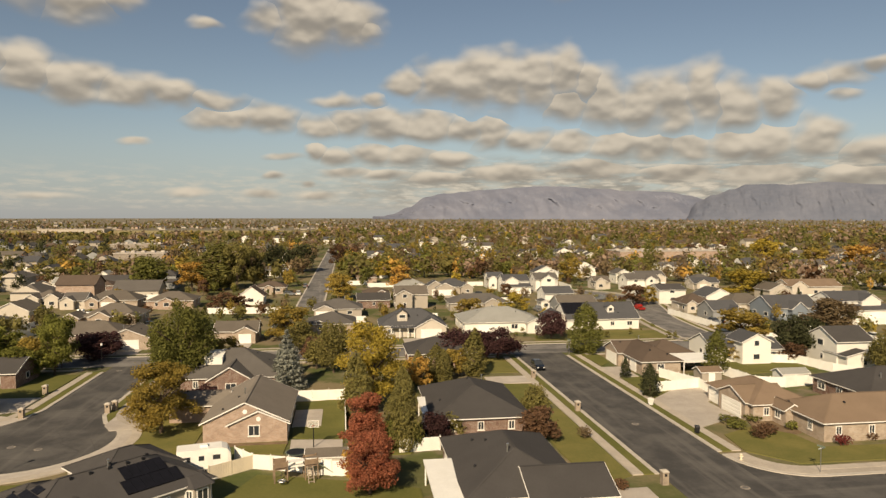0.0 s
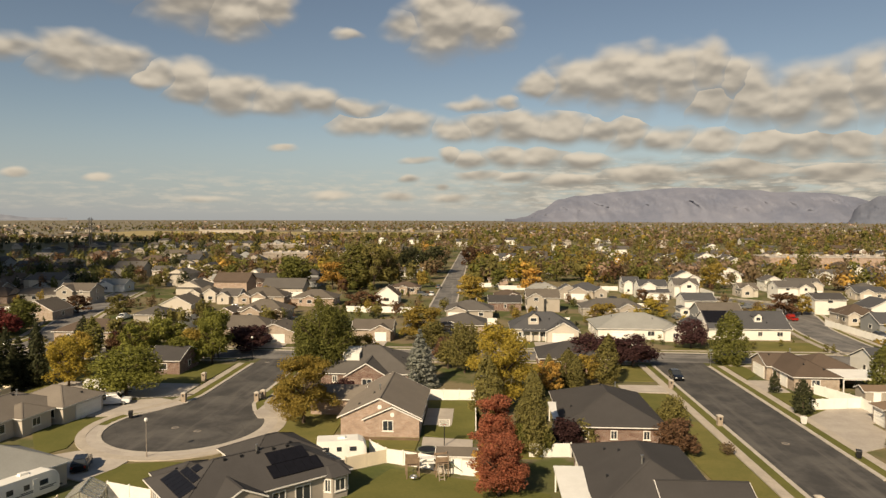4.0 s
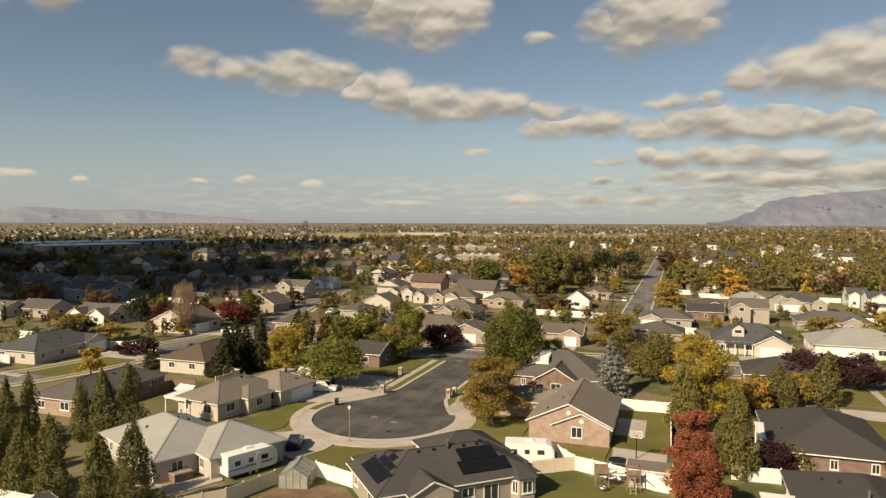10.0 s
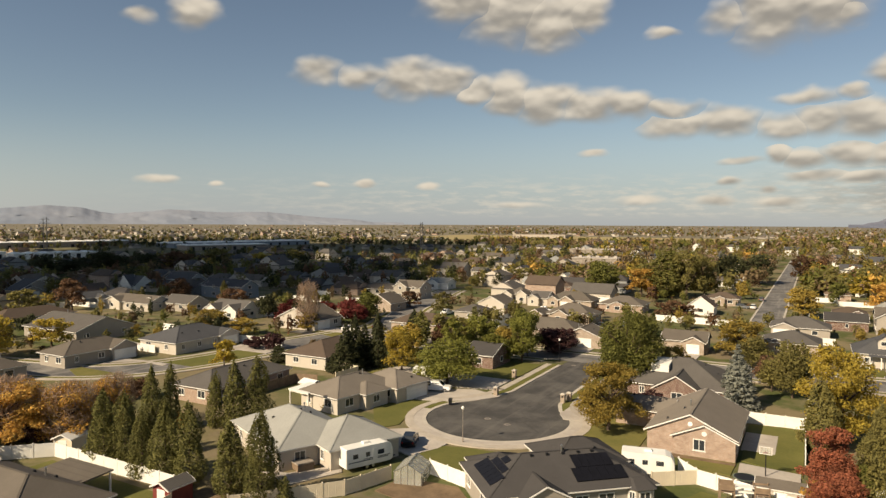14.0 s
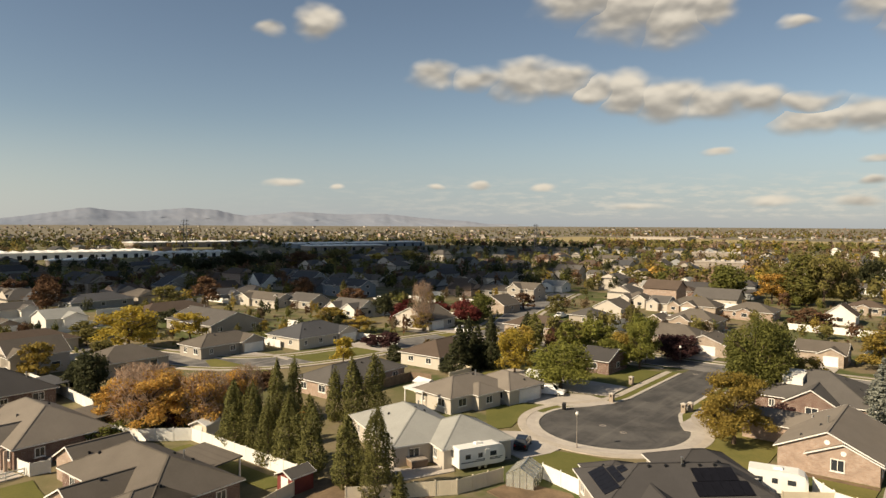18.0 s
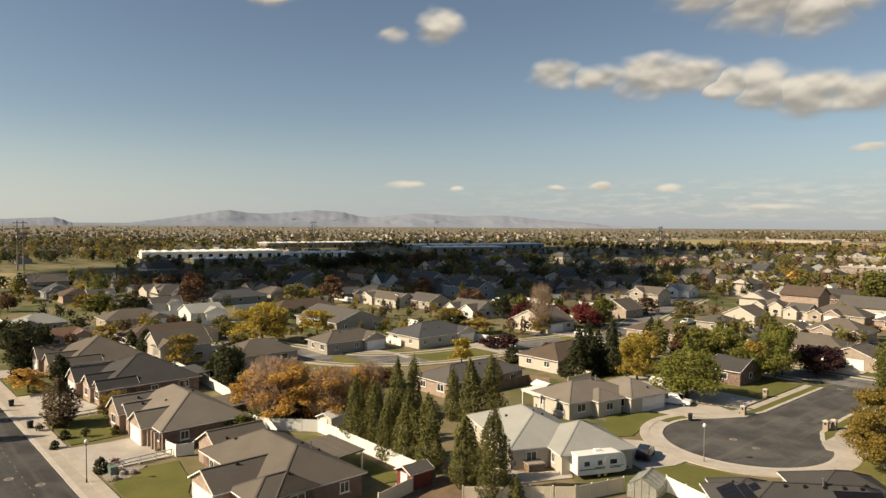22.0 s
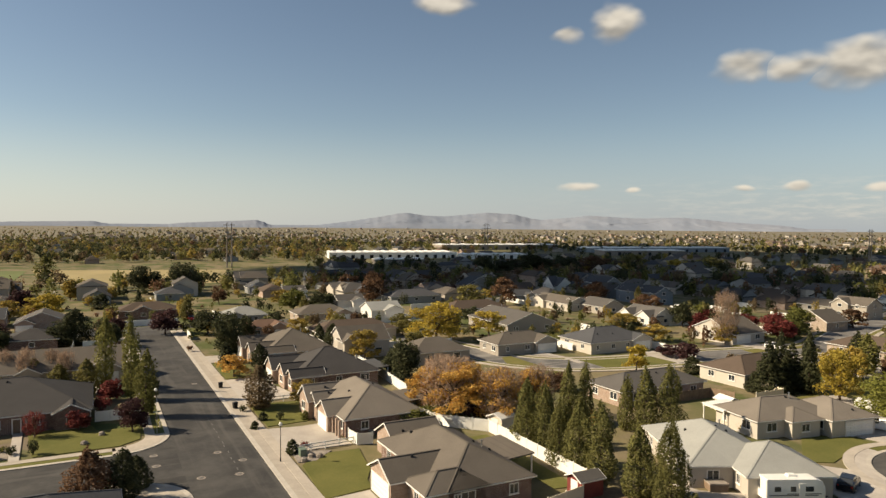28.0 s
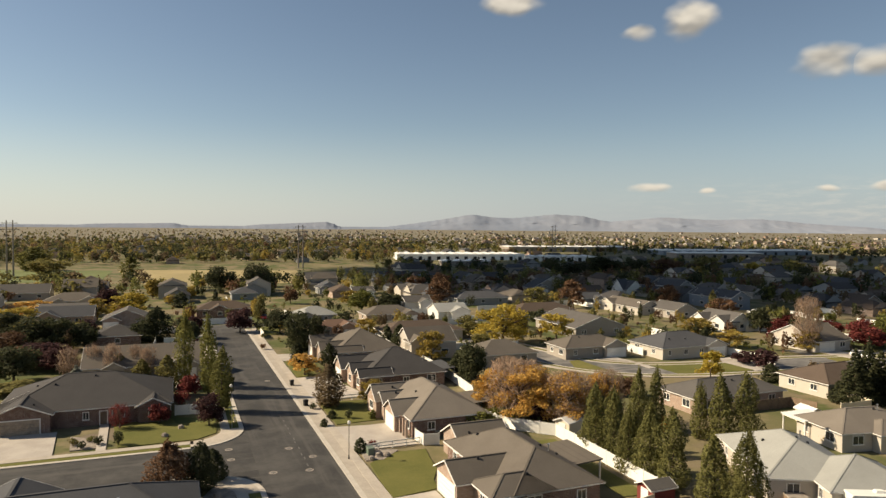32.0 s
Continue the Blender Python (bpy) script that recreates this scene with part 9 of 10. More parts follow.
def playset(a, b, rot):
    """A wooden climbing frame: two decks, ladder, slide and a tyre."""
    root = thing("playset", at(a, b, 0.1, rot), "weathered wooden play tower with slide, ladder and tyre swing", "playset")
    for cx in (-1.7, 1.7):
        part("deck", Shape().box(cx - 0.75, cx + 0.75, -0.75, 0.75, 1.5, 1.6), M["wood"], root)
        for x in (-0.7, 0.7):
            for y in (-0.7, 0.7):
                part("leg", Shape().box(cx + x - 0.06, cx + x + 0.06, y - 0.06, y + 0.06, -0.1, 2.5), M["wood"], root)
        for y in (-0.76, 0.76):
            part("railing", Shape().box(cx - 0.7, cx + 0.7, y - 0.02, y + 0.02, 1.75, 2.35), M["wood"], root)
    part("bridge", Shape().box(-0.95, 0.95, -0.35, 0.35, 1.5, 1.58), M["white"], root)
    part("canvas", Shape().hexa([(-0.95, -0.5, 2.1), (0.95, -0.5, 2.1), (0.95, 0.5, 2.1), (-0.95, 0.5, 2.1)], [(-0.95, -0.5, 2.13), (0.95, -0.5, 2.13), (0.95, 0.5, 2.13), (-0.95, 0.5, 2.13)]), M["white"], root)
    for y in (-0.25, 0.25):
        part("ladder_rail", Shape().bar((1.5 + y * 1.2, -0.8, 1.6), (1.5 + y * 1.2, -1.9, 0.0), 0.09), M["bark_pale"], root)
    for k in range(5):
        f = (k + 0.5) / 5
        part("rung", Shape().bar((1.2, -0.8 - 1.1 * f, 1.6 * (1 - f)), (1.8, -0.8 - 1.1 * f, 1.6 * (1 - f)), 0.07), M["bark_pale"], root)
    part("slide", Shape().hexa([(2.5, -0.35, 1.5), (2.5, 0.35, 1.5), (4.4, 0.35, 0.15), (4.4, -0.35, 0.15)][::-1], [(2.5, -0.35, 1.58), (2.5, 0.35, 1.58), (4.4, 0.35, 0.24), (4.4, -0.35, 0.24)][::-1]), M["green_metal"], root)
    ring_v = Shape()
    for i in range(16):
        for j in range(6):
            t, u = 2 * math.pi * i / 16, 2 * math.pi * j / 6
            ring_v.v.append(((0.36 + 0.11 * math.cos(u)) * math.cos(t) - 1.7, (0.36 + 0.11 * math.cos(u)) * math.sin(t) - 1.3, 0.45 + 0.11 * math.sin(u)))
    for i in range(16):
        for j in range(6):
            i2, j2 = (i + 1) % 16, (j + 1) % 6
            ring_v.f.append((i * 6 + j, i2 * 6 + j, i2 * 6 + j2, i * 6 + j2))
    part("tyre", ring_v, M["metal"], root)
    part("rope", Shape().bar((-1.7, -1.3, 0.5), (-1.7, -0.75, 1.5), 0.04), M["dark_metal"], root)
    return root


playset(-6.0, 77.6, 12)


def hoop(a, b):
    root = thing("basketball_stand", at(a, b, 0.15), "basketball stand with a clear backboard", "basketball stand")
    part("pole", Shape().tube([(0, 0, -0.1, 0.07), (0, 0, 2.9, 0.06)], 8), M["dark_metal"], root)
    part("arm", Shape().bar((0, 0, 2.8), (0, -0.5, 3.1), 0.07), M["dark_metal"], root)
    part("backboard", ring_mesh("backboard", 1.4, 0.9, 0.06, 0.04, M["fascia"]), None, root, m=pose(0, -0.5, 2.75))
    part("board", Shape().box(-0.65, 0.65, -0.51, -0.5, 2.8, 3.6), M["poly"], root)
    part("rim", Shape().tube([(0, -0.78, 3.0, 0.23), (0, -0.78, 3.03, 0.23)], 12, False), M["red_light"], root)
    return root


hoop(-4.5, 88.0)


def trampoline(a, b):
    root = thing("trampoline", at(a, b, 0.1), "round dark trampoline behind a fence", "trampoline")
    part("mat", Shape().tube([(0, 0, 0.8, 1.2), (0, 0, 0.84, 1.2)], 20), M["dark_metal"], root)
    for k in range(6):
        t = k * math.pi / 3
        part("leg", Shape().bar((1.2 * math.cos(t), 1.2 * math.sin(t), 0.8), (1.25 * math.cos(t), 1.25 * math.sin(t), -0.05), 0.06), M["metal"], root)
    part("rim", Shape().tube([(0, 0, 0.78, 1.22), (0, 0, 0.86, 1.36), (0, 0, 0.88, 1.22)], 20, False), M["green_metal"], root)
    return root


trampoline(-6.4, 84.2)


def street_sign(a, b, rot=0.0):
    root = thing("street_sign", at(a, b, 0.1, rot), "street name sign on a thin metal pole", "sign", "street signs")
    part("pole", Shape().tube([(0, 0, -0.1, 0.04), (0, 0, 3.0, 0.04)], 8), M["metal"], root)
    p = part("plate", Shape().box(-0.5, 0.5, -0.015, 0.015, 2.75, 2.97), M["green_metal"], root)
    part("bar_mark", Shape().box(-0.38, 0.38, -0.022, -0.016, 2.83, 2.9), M["white"], p)
    part("cross_plate", Shape().box(-0.015, 0.015, -0.5, 0.5, 3.0, 3.2), M["green_metal"], root)
    return root


street_sign(54.6, 71.2, 20)
street_sign(-104.0, 8.0, 10)
street_sign(47.6, 141.4, 30)


def hydrant(a, b):
    root = thing("fire_hydrant", at(a, b, 0.12), "pale fire hydrant by the kerb", "fire hydrant", "fire hydrants")
    part("barrel", Shape().tube([(0, 0, -0.05, 0.2), (0, 0, 0.06, 0.2), (0, 0, 0.08, 0.13), (0, 0, 0.6, 0.12), (0, 0, 0.62, 0.17), (0, 0, 0.68, 0.17), (0, 0, 0.8, 0.06)], 10), M["cream"], root)
    for side in (-1, 1):
        part("outlet", Shape().bar((0, 0, 0.45), (0.24 * side, 0, 0.45), 0.13), M["cream"], root)
    return root


hydrant(47.7, 76.2)
hydrant(-107.0, 8.6)


def manhole(a, b, z=0.035):
    root = thing("manhole_cover", at(a, b, 0), "round manhole cover in a pale concrete ring", "manhole cover", "manhole covers")
    part("collar", Shape().tube([(0, 0, z - 0.1, 0.52), (0, 0, z + 0.006, 0.52)], 20), M["gravel"], root)
    part("lid", Shape().tube([(0, 0, z - 0.1, 0.33), (0, 0, z + 0.014, 0.33)], 20), M["asphalt_pale"], root)
    return root


for spot in ((43.4, 68.4), (-43.3, 93.6), (-39.5, 92.3), (-94.1, 6.8), (-89.9, 6.8), (-83.4, 11.2), (-82.8, 15.5), (-87.6, 16.8), (-91.9, 14.4), (-133.7, 16.8), (-44.0, 138.0), (41.0, 92.0)):
    manhole(*spot)


for k in range(11):
    solid("road_patch", Shape().box(-0.4 - 0.12 * (k % 3), 0.35, -0.06, 0.06, -0.05, 0.036), M["asphalt_pale"], at(-108.0 + 2.3 * k + 0.4 * (k % 3), 15.6 + 0.12 * (k % 2)), "short pale sealing patch in worn asphalt", "road patch", kind="structure")


def utility_box(a, b, mat="green_metal", label="green metal utility box", size=0.7):
    root = thing("utility_box", at(a, b, 0.1), label, "utility box", "utility boxes")
    part("cabinet", Shape().box(-size, size, -size * 0.6, size * 0.6, -0.05, size * 1.2), M[mat], root)
    part("lid", Shape().hexa([(-size - 0.03, -size * 0.6 - 0.03, size * 1.202), (size + 0.03, -size * 0.6 - 0.03, size * 1.202), (size + 0.03, size * 0.6 + 0.03, size * 1.202), (-size - 0.03, size * 0.6 + 0.03, size * 1.202)],
                              [(-size, -size * 0.6, size * 1.32), (size, -size * 0.6, size * 1.32), (size, size * 0.6, size * 1.32), (-size, size * 0.6, size * 1.32)]), M[mat], root)
    return root


utility_box(-85.8, 24.0)
utility_box(-90.2, 35.2, "gravel", "grey air conditioner by a brick wall", 0.5)
for spot in ((-84.6, 24.8), (-83.6, 23.6), (-84.2, 25.8), (-103.0, -1.2), (-106.4, 1.0), (-78.0, 4.4), (-80.0, 2.4)):
    q = Shape()
    rr = random.Random(int(spot[0] * 10))
    q.tube([(0, 0, -0.1, 0.45), (0.05, 0.02, 0.18, 0.5 * rr.uniform(0.8, 1.1)), (0.02, -0.05, 0.42, 0.36), (0, 0, 0.52, 0.12)], 7)
    solid("boulder", q, M["gravel"], at(spot[0], spot[1], 0.1, rr.uniform(0, 90)), "rounded pale garden boulder", "boulder", "garden boulders")


# ---- far landmarks ----
def power_tower(a, b, h):
    """A pair of steel masts joined by arms, with insulators."""
    root = thing("power_tower", at(a, b), "tall grey twin-pole power line tower", "power tower", "power line towers")
    for x in (-1.6, 1.6):
        part("mast", Shape().tube([(0, x, -0.5, 0.55), (0, x, h * 0.5, 0.42), (0, x, h, 0.25)], 8), M["gravel"], root)
    for z, w in ((h * 0.72, 6.0), (h * 0.84, 5.0), (h * 0.95, 4.0)):
        part("arm", Shape().bar((0, -w, z), (0, w, z), 0.4), M["gravel"], root)
        for y in (-w + 0.3, w - 0.3):
            part("insulator", Shape().tube([(0, y, z - 1.6, 0.15), (0, y, z, 0.15)], 6), M["white"], root)
    return root


power_tower(-448.8, -86.0, 32)
power_tower(-485.6, 84.3, 31)
power_tower(-609.5, 365.6, 33)
power_tower(-330.0, 560.0, 30)


def hall(a, b, w, d, h, label, wall, roof, bays, rot=0.0):
    """A long flat-roofed building with a parapet, roof units and a row of bays."""
    root = thing("hall", at(a, b, 0, rot), label, "building", "large halls")
    part("wall", Shape().box(-w / 2, w / 2, -d / 2, d / 2, -0.5, h), wall, root)
    part("roof", Shape().box(-w / 2 - 0.3, w / 2 + 0.3, -d / 2 - 0.3, d / 2 + 0.3, h, h + 0.5), roof, root)
    for k in range(bays):
        y = (k + 0.5) / bays * d - d / 2 if d > w else (k + 0.5) / bays * w - w / 2
        if d > w:
            part("roof_unit", Shape().hexa([(-w * 0.42, y - d / bays * 0.42, h + 0.5), (w * 0.42, y - d / bays * 0.42, h + 0.5), (w * 0.42, y + d / bays * 0.42, h + 0.5), (-w * 0.42, y + d / bays * 0.42, h + 0.5)],
                                           [(-w * 0.4, y - 0.2, h + 1.3), (w * 0.4, y - 0.2, h + 1.3), (w * 0.4, y + 0.2, h + 1.3), (-w * 0.4, y + 0.2, h + 1.3)]), roof, root)
            part("bay_door", Shape().box(w / 2 - 0.02, w / 2 + 0.06, y - 1.6, y + 1.6, 0.0, 3.4), M["dark_metal"], root)
        else:
            part("window", Shape().box(y - 1.4, y + 1.4, -d / 2 - 0.06, -d / 2 + 0.02, 1.0, 2.6), M["glass"], root)
            part("roof_unit", Shape().hexa([(y - 1.2, -1.5, h + 0.5), (y + 1.2, -1.5, h + 0.5), (y + 1.2, 1.5, h + 0.5), (y - 1.2, 1.5, h + 0.5)],
                                           [(y - 1.0, -1.3, h + 1.6), (y + 1.0, -1.3, h + 1.6), (y + 1.0, 1.3, h + 1.6), (y - 1.0, 1.3, h + 1.6)]), roof, root)
    return root


hall(-592, 250, 46, 118, 5.0, "long white warehouse with ribbed roof bays", M["white"], M["white"], 14, -13)
hall(-540, 330, 22, 62, 4.0, "low white warehouse wing", M["white"], M["white"], 6, -13)
hall(-490, 214, 14, 40, 3.6, "low pale shed beside the warehouse", M["gravel"], M["white"], 4, -10)
hall(-630, 620, 40, 190, 5.0, "long blue-grey industrial hall", WALLS["blue"], M["white"], 14, -12)
hall(-560, 530, 30, 90, 5.0, "pale grey industrial hall", M["gravel"], M["white"], 8, -20)
hall(-760, 470, 40, 160, 6.0, "long pale industrial hall", M["gravel"], M["white"], 10, -10)
hall(215, 440, 74, 26, 6.5, "low red brick school with a flat pale roof", WALLS["brick"], M["concrete"], 12, 0)
hall(-128, 452, 30, 20, 6.5, "pale flat-roofed meeting house", M["gravel"], M["concrete"], 5)
hall(-176, 610, 40, 22, 6.0, "low pale industrial building", M["gravel"], M["concrete"], 6)
hall(-480, 1290, 110, 40, 6.5, "far pale hall beside a dry field", WALLS["beige"], M["gravel"], 5)
# open ground in front of the halls
for clear in ((168, 260, 385, 430), (-160, -110, 400, 446), (-200, -160, 560, 600), (-590, -470, 170, 375), (-610, -520, 440, 720)):
    ROADS.append(clear)


def field(outline, mat, label):
    lot("field", mat, outline, 0.08, label)
    ROADS.append((min(p[0] for p in outline), max(p[0] for p in outline), min(p[1] for p in outline), max(p[1] for p in outline)))


field([(-496, -34), (-462, 78), (-361, 62), (-357, -2), (-385, -20)], "field", "flat dry stubble field")
field([(-520, -120), (-490, -36), (-402, -36), (-396, -110)], "field_green", "green pasture")
field([(-700, 1020), (-100, 1090), (-60, 1420), (-760, 1500)], "field", "wide dry field far off")
field([(-560, 985), (-150, 1030), (-150, 1085), (-560, 1015)], "field_green", "green playing field far off")

# ---- the town farther off ----
def street_xy(x, y):
    v = GRID.inverted() @ Vector((x, y, 0))
    return v.x, v.y


def free(x, y, margin=2.0, houses=True):
    """No road, field or house at this place."""
    a, b = street_xy(x, y)
    for a0, a1, b0, b1 in ROADS:
        if a0 - margin < a < a1 + margin and b0 - margin < b < b1 + margin:
            return False
    if houses:
        for ha, hb, r in HOUSES:
            if (a - ha) ** 2 + (b - hb) ** 2 < (r + margin) ** 2:
                return False
    return True


def plain(x, y):
    return free(x, y, 4.0)


rng = random.Random(5)
# garden fences and low planting between the far houses
fv, ff = [], []
for k in range(150):
    d, az = rng.uniform(150, 330), radians(rng.uniform(-36, 105))
    a, b = street_xy(-d * math.sin(az), d * math.cos(az))
    ln, along = rng.uniform(7, 20), rng.random() < 0.5
    ends = [(a, b), (a + ln, b)] if along else [(a, b), (a, b + ln)]
    if not all(free(*(GRID @ Vector((*e, 0))).xy, 0.8) for e in ends + [((ends[0][0] + ends[1][0]) / 2, (ends[0][1] + ends[1][1]) / 2)]):
        continue
    (a0, b0), (a1, b1) = ends
    t = 0.06
    quad = [(a0 - t, b0 - t), (a1 + t, b0 - t), (a1 + t, b1 + t), (a0 - t, b1 + t)]
    n = len(fv)
    fv += [GRID @ Vector((*q, 0)) for q in quad] + [GRID @ Vector((*q, 1.8)) for q in quad]
    ff += [(n + 4, n + 5, n + 6, n + 7)] + [(n + i, n + (i + 1) % 4, n + 4 + (i + 1) % 4, n + 4 + i) for i in range(4)]
spread("far_garden_fences", M["white"], fv, ff, "white garden fences between far houses", "fences")
for colour, n, sd in (("green", 420, 1), ("dark", 320, 2), ("rust", 200, 3), ("olive", 360, 4)):
    far_trees("garden_shrubs", n, 165, 330, -37, 110, colour, 46, 0.3, 0.8, 2.3, 120 + sd, "small garden shrubs round the houses", lambda x, y: free(x, y, 0.4))
for k, paint in enumerate(("paint_white", "paint_grey", "paint_black", "paint_white", "paint_red", "paint_grey") * 3):
    for attempt in range(60):
        d, az = rng.uniform(150, 290), radians(rng.uniform(-34, 95))
        x, y = -d * math.sin(az), d * math.cos(az)
        if free(x, y, 2.6):
            break
    a, b = street_xy(x, y)
    words = {"paint_white": "white", "paint_grey": "grey", "paint_black": "black", "paint_red": "red"}[paint]
    car(a, b, rng.choice((0, 90, 180, 270)), paint, words + " car parked beside a house", rng.choice(("suv", "pickup")))

placed = 0
while placed < 60:
    d = rng.uniform(160, 330)
    az = radians(rng.uniform(-36, 112))
    x, y = -d * math.sin(az), d * math.cos(az)
    a, b = street_xy(x, y)
    if not free(x, y, 3.0):
        continue
    west = math.degrees(az) > 40
    colour = rng.choice(("dark", "dark", "rust", "olive", "purple", "green", "gold", "dry") if west else ("olive", "gold", "olive", "green", "yellow", "rust", "dry", "conifer"))
    kind = rng.choice(("round", "round", "airy", "airy", "cone", "tall", "spruce"))
    if kind == "spruce":
        colour = "dark"
    h = rng.uniform(2.8, 5.5) if d < 240 else rng.uniform(4, 8)
    r = h * {"round": 0.42, "airy": 0.42, "cone": 0.26, "tall": 0.15, "spruce": 0.28}[kind] * rng.uniform(0.85, 1.15)
    tree(kind, colour, a, b, h, r, "trees between the far houses")
    placed += 1


def town(x, y):
    """Free ground, but for the open fields and pastures in the far west."""
    return free(x, y, 3.0) and not (math.degrees(math.atan2(-x, y)) > 82 and 380 < math.hypot(x, y) < 560)


def far_town(x, y):
    return plain(x, y) and not (math.degrees(math.atan2(-x, y)) > 80 and 340 < math.hypot(x, y) < 560)


for i, (roof, wall, two, n) in enumerate((("slate", "white", 0.6, 70), ("grey", "white", 0.5, 60), ("taupe", "cream", 0.3, 50), ("brown", "beige", 0.2, 40))):
    far_houses(n, 400, 1000, -37, 24, roof, wall, 40 + i, two, plain)
for i, (roof, wall, two) in enumerate((("slate", "beige", 0.2), ("charcoal", "grey", 0.2), ("taupe", "beige", 0.2), ("brown", "brick", 0.1), ("grey", "cream", 0.3))):
    far_houses(80, 285, 900, 22, 112, roof, wall, 50 + i, two, far_town)
for i, (roof, wall) in enumerate((("grey", "beige"), ("taupe", "beige"), ("grey", "cream"), ("brown", "brick"))):
    far_houses(220, 1000, 4300, -37, 100, roof, wall, 60 + i, 0.3, far_town)
for i, (colour, n) in enumerate((("olive", 50), ("gold", 30), ("green", 40), ("dry", 34), ("rust", 22), ("conifer", 20), ("yellow", 12))):
    far_trees("garden_trees", n, 190, 330, -37, 40, colour, 320, 0.15, 3, 6.5, 66 + i, "garden trees between the houses", plain)
for i, (colour, n) in enumerate((("olive", 40), ("gold", 24), ("green", 30), ("dry", 30), ("rust", 30), ("dark", 60))):
    far_trees("garden_trees", n, 180, 300, 40, 112, colour, 280, 0.16, 3, 6, 166 + i, "garden trees between the houses", town)
# pale dry and twig tones among the far trees stand in for haze
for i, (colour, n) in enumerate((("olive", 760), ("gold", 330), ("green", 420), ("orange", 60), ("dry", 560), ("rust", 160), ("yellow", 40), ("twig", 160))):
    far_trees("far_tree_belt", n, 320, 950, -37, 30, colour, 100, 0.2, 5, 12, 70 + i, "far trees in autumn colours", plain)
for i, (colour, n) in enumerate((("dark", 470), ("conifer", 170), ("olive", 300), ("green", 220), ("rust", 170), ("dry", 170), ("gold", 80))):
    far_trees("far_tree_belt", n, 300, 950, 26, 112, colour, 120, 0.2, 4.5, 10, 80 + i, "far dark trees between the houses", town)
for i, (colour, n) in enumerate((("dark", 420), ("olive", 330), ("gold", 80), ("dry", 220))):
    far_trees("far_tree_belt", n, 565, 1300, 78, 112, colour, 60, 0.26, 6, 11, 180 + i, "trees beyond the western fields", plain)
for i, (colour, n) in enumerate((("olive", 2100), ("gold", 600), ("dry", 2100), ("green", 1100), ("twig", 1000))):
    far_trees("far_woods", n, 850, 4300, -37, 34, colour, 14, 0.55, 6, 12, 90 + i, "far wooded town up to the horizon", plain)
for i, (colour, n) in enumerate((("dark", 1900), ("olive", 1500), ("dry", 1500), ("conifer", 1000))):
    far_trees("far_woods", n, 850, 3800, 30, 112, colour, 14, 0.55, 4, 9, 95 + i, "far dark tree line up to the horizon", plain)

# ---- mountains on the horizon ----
# slope colours hold the distance haze; the nearer two also hold cloud shade
MOUNT_NEAR = material("haze_blue_shaded_slope", rgb(0.17, 0.18, 0.215), rgb(0.085, 0.10, 0.135), rough=1.0, scale=0.003, grain=0.02, spread=0.9, spec=0.0)
MOUNT_PINK = material("haze_grey_rocky_slope", rgb(0.200, 0.207, 0.245), rgb(0.100, 0.117, 0.163), rough=1.0, scale=0.0028, grain=0.018, spread=0.9, spec=0.0)
MOUNT_FAR = material("haze_blue_far_range", rgb(0.27, 0.285, 0.32), rgb(0.175, 0.21, 0.265), rough=1.0, scale=0.002, grain=0.012, spread=0.8, spec=0.0)


def crest(points, n):
    """Heights at even steps along a line of (bearing, height) pairs."""
    return [float(np.interp(points[0][0] + (points[-1][0] - points[0][0]) * i / (n - 1), *zip(*(points if points[0][0] < points[-1][0] else points[::-1])))) for i in range(n)]


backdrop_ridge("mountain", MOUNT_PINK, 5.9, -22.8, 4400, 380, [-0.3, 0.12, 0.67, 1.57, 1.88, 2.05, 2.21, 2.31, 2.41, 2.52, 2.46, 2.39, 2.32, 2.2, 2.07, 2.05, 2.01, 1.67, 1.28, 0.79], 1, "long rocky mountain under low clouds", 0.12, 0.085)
backdrop_ridge("mountain", MOUNT_NEAR, -19.3, -37.2, 4250, 300, [-0.3, 1.11, 1.65, 2.06, 2.43, 2.47, 2.43, 2.43, 2.49, 2.48, 2.38, 2.28, 2.23, 2.22, 2.21, 2.2], 2, "mountain ridge in painted haze blue and shade, with a broad crest", 0.09, 0.07)
backdrop_ridge("mountain", MOUNT_FAR, 84.2, 40.0, 4600, 200, crest([(84.2, -0.4), (80.4, 0.09), (76.5, 0.62), (74.0, 1.08), (72.2, 0.86), (70.4, 0.76), (67.0, 1.17), (64.8, 1.03), (62.7, 0.56), (58.6, 0.92), (55.0, 0.71), (51.2, 0.83), (48.4, 0.47), (44.1, 0.21), (40.0, -0.4)], 60), 3, "low desert range tinted haze blue beyond the lake plain", 0.09, 0.06)
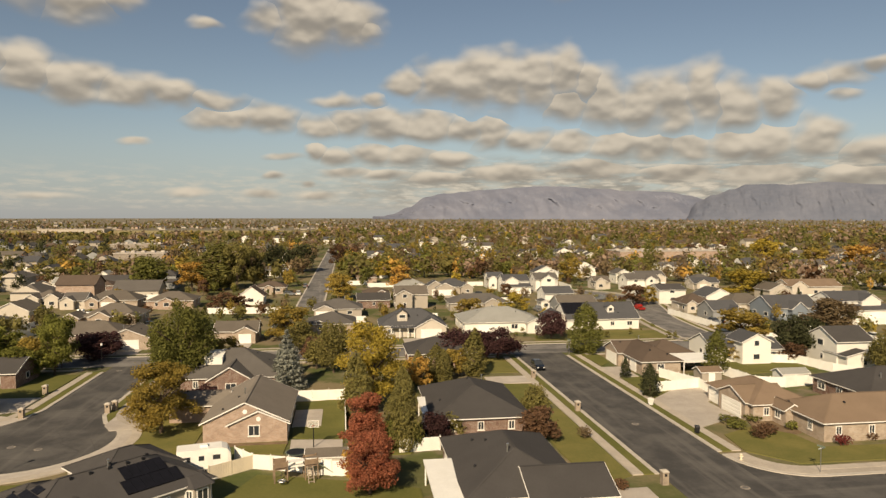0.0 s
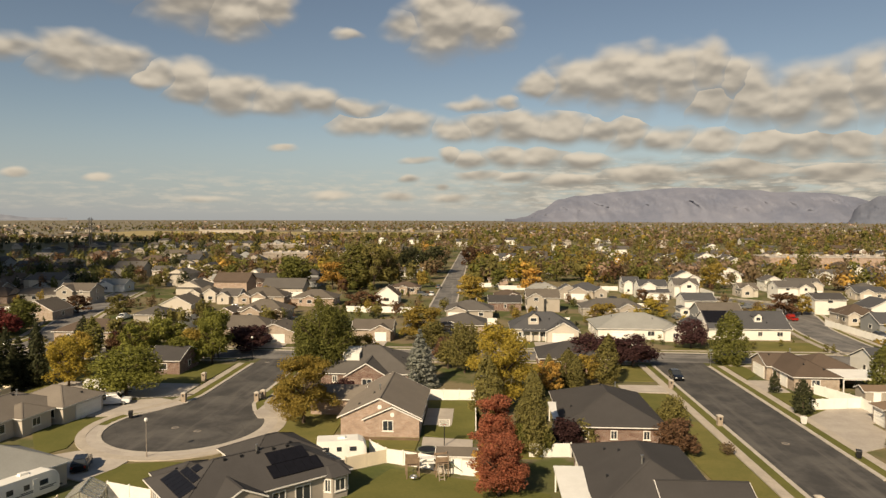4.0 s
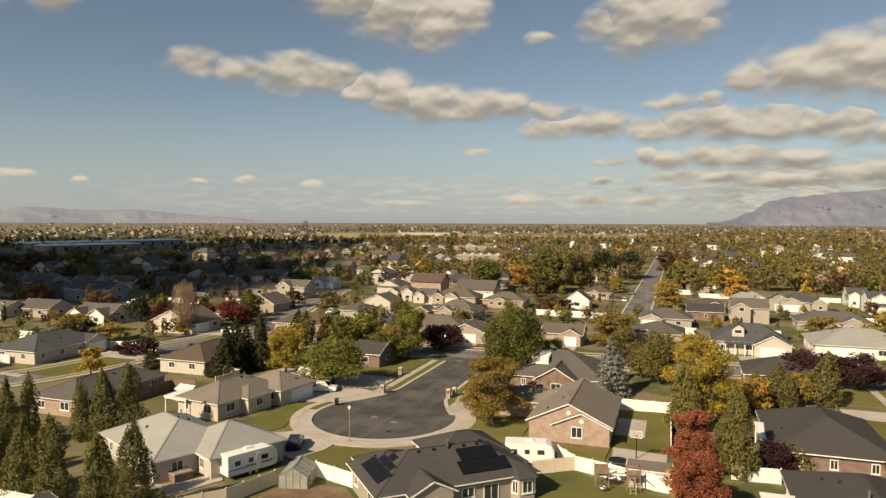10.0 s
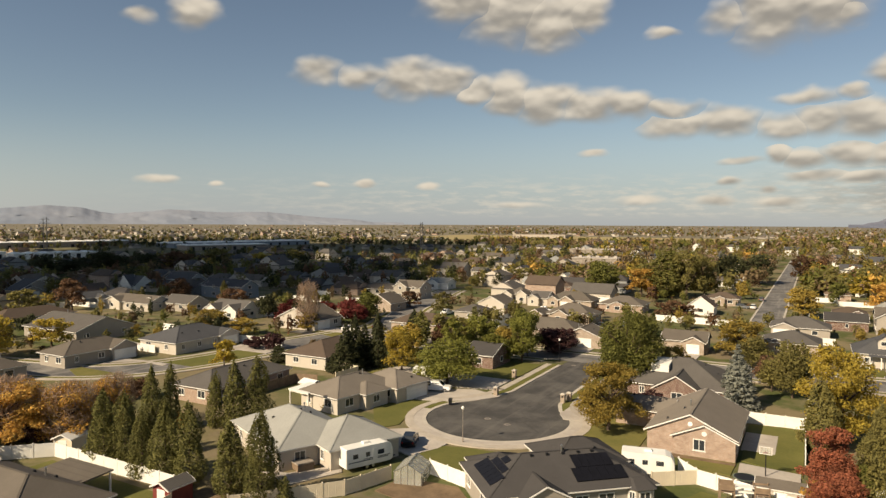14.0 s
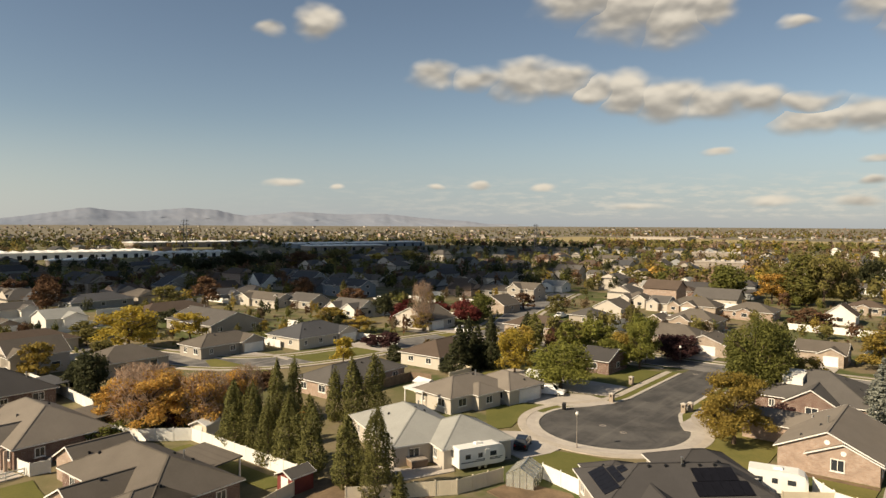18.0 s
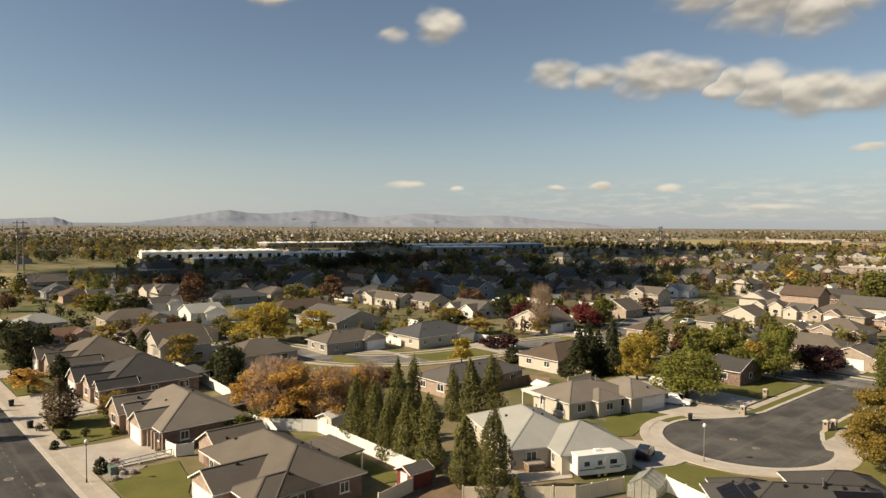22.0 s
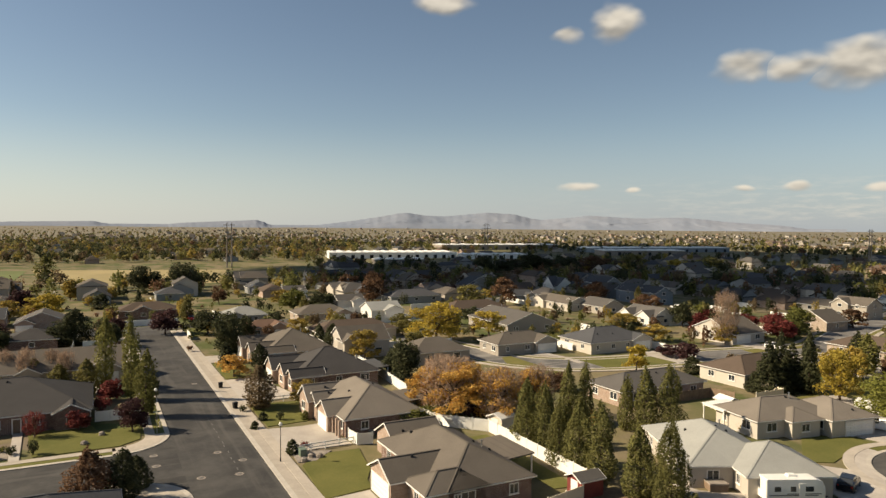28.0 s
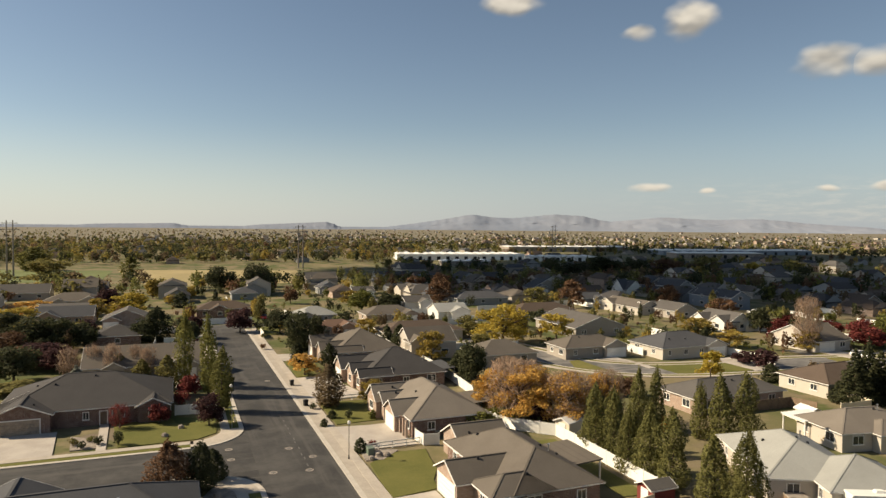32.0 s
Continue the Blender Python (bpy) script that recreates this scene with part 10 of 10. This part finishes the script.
backdrop_ridge("mountain", MOUNT_FAR, 96.0, 84.0, 4500, 150, crest([(96.0, -0.4), (91.7, 0.09), (85.9, 0.37), (84.0, -0.4)], 24), 4, "low island hill tinted haze blue far off", 0.05, 0.03)
backdrop_ridge("mountain", MOUNT_FAR, 112.0, 95.0, 4650, 150, crest([(112.0, -0.4), (107.1, -0.21), (103.6, 0.06), (97.9, 0.16), (95.0, -0.4)], 24), 5, "low hills tinted pale with haze far to the west", 0.05, 0.03)

# ---- cumulus clouds drifting over the town, whose shade lies on the houses to the west ----
CLOUD_WHITE = material("cloud_vapour", rgb(0.85, 0.85, 0.86), rgb(0.7, 0.7, 0.72), rough=1.0, scale=0.004, grain=0.02, spec=0.0)


def cumulus(ground, size, height, seed, label):
    """A flat-based heap of billows; ground: the place over which its shade falls."""
    rg = random.Random(seed)
    bm = bmesh.new()
    for k in range(11):
        t, d = rg.uniform(0, 6.28), math.sqrt(rg.uniform(0, 1)) * 0.72
        r = rg.uniform(0.28, 0.5) * (1.15 - 0.5 * d)
        made = bmesh.ops.create_icosphere(bm, subdivisions=3, radius=1.0)["verts"]
        off = Vector((rg.uniform(0, 99), rg.uniform(0, 99), 0))
        for v in made:
            n = 1.0 + 0.35 * noise.fractal(v.co * 1.6 + off, 0.9, 2.1, 4)
            z = v.co.z * n * r * 0.45
            v.co = Vector((size[0] * (d * math.cos(t) + v.co.x * n * r), size[1] * (d * math.sin(t) + v.co.y * n * r), min(size) * max(-0.05, z)))
    me = bpy.data.meshes.new("cloud")
    bm.to_mesh(me)
    bm.free()
    me.materials.append(CLOUD_WHITE)
    for poly in me.polygons:
        poly.use_smooth = True
    ob = new("cloud", me)
    ob.matrix_basis = Matrix.Translation(Vector((*ground, 0)) + sun_dir * (height / sun_dir.z))
    return tagged(ob, label, "cloud", "cumulus clouds", "structure")


cumulus((-398, 203), (215, 175), 900, 1, "broad grey-bottomed cumulus cloud over the western houses")
cumulus((-640, 500), (270, 240), 950, 2, "large cumulus cloud over the far town")
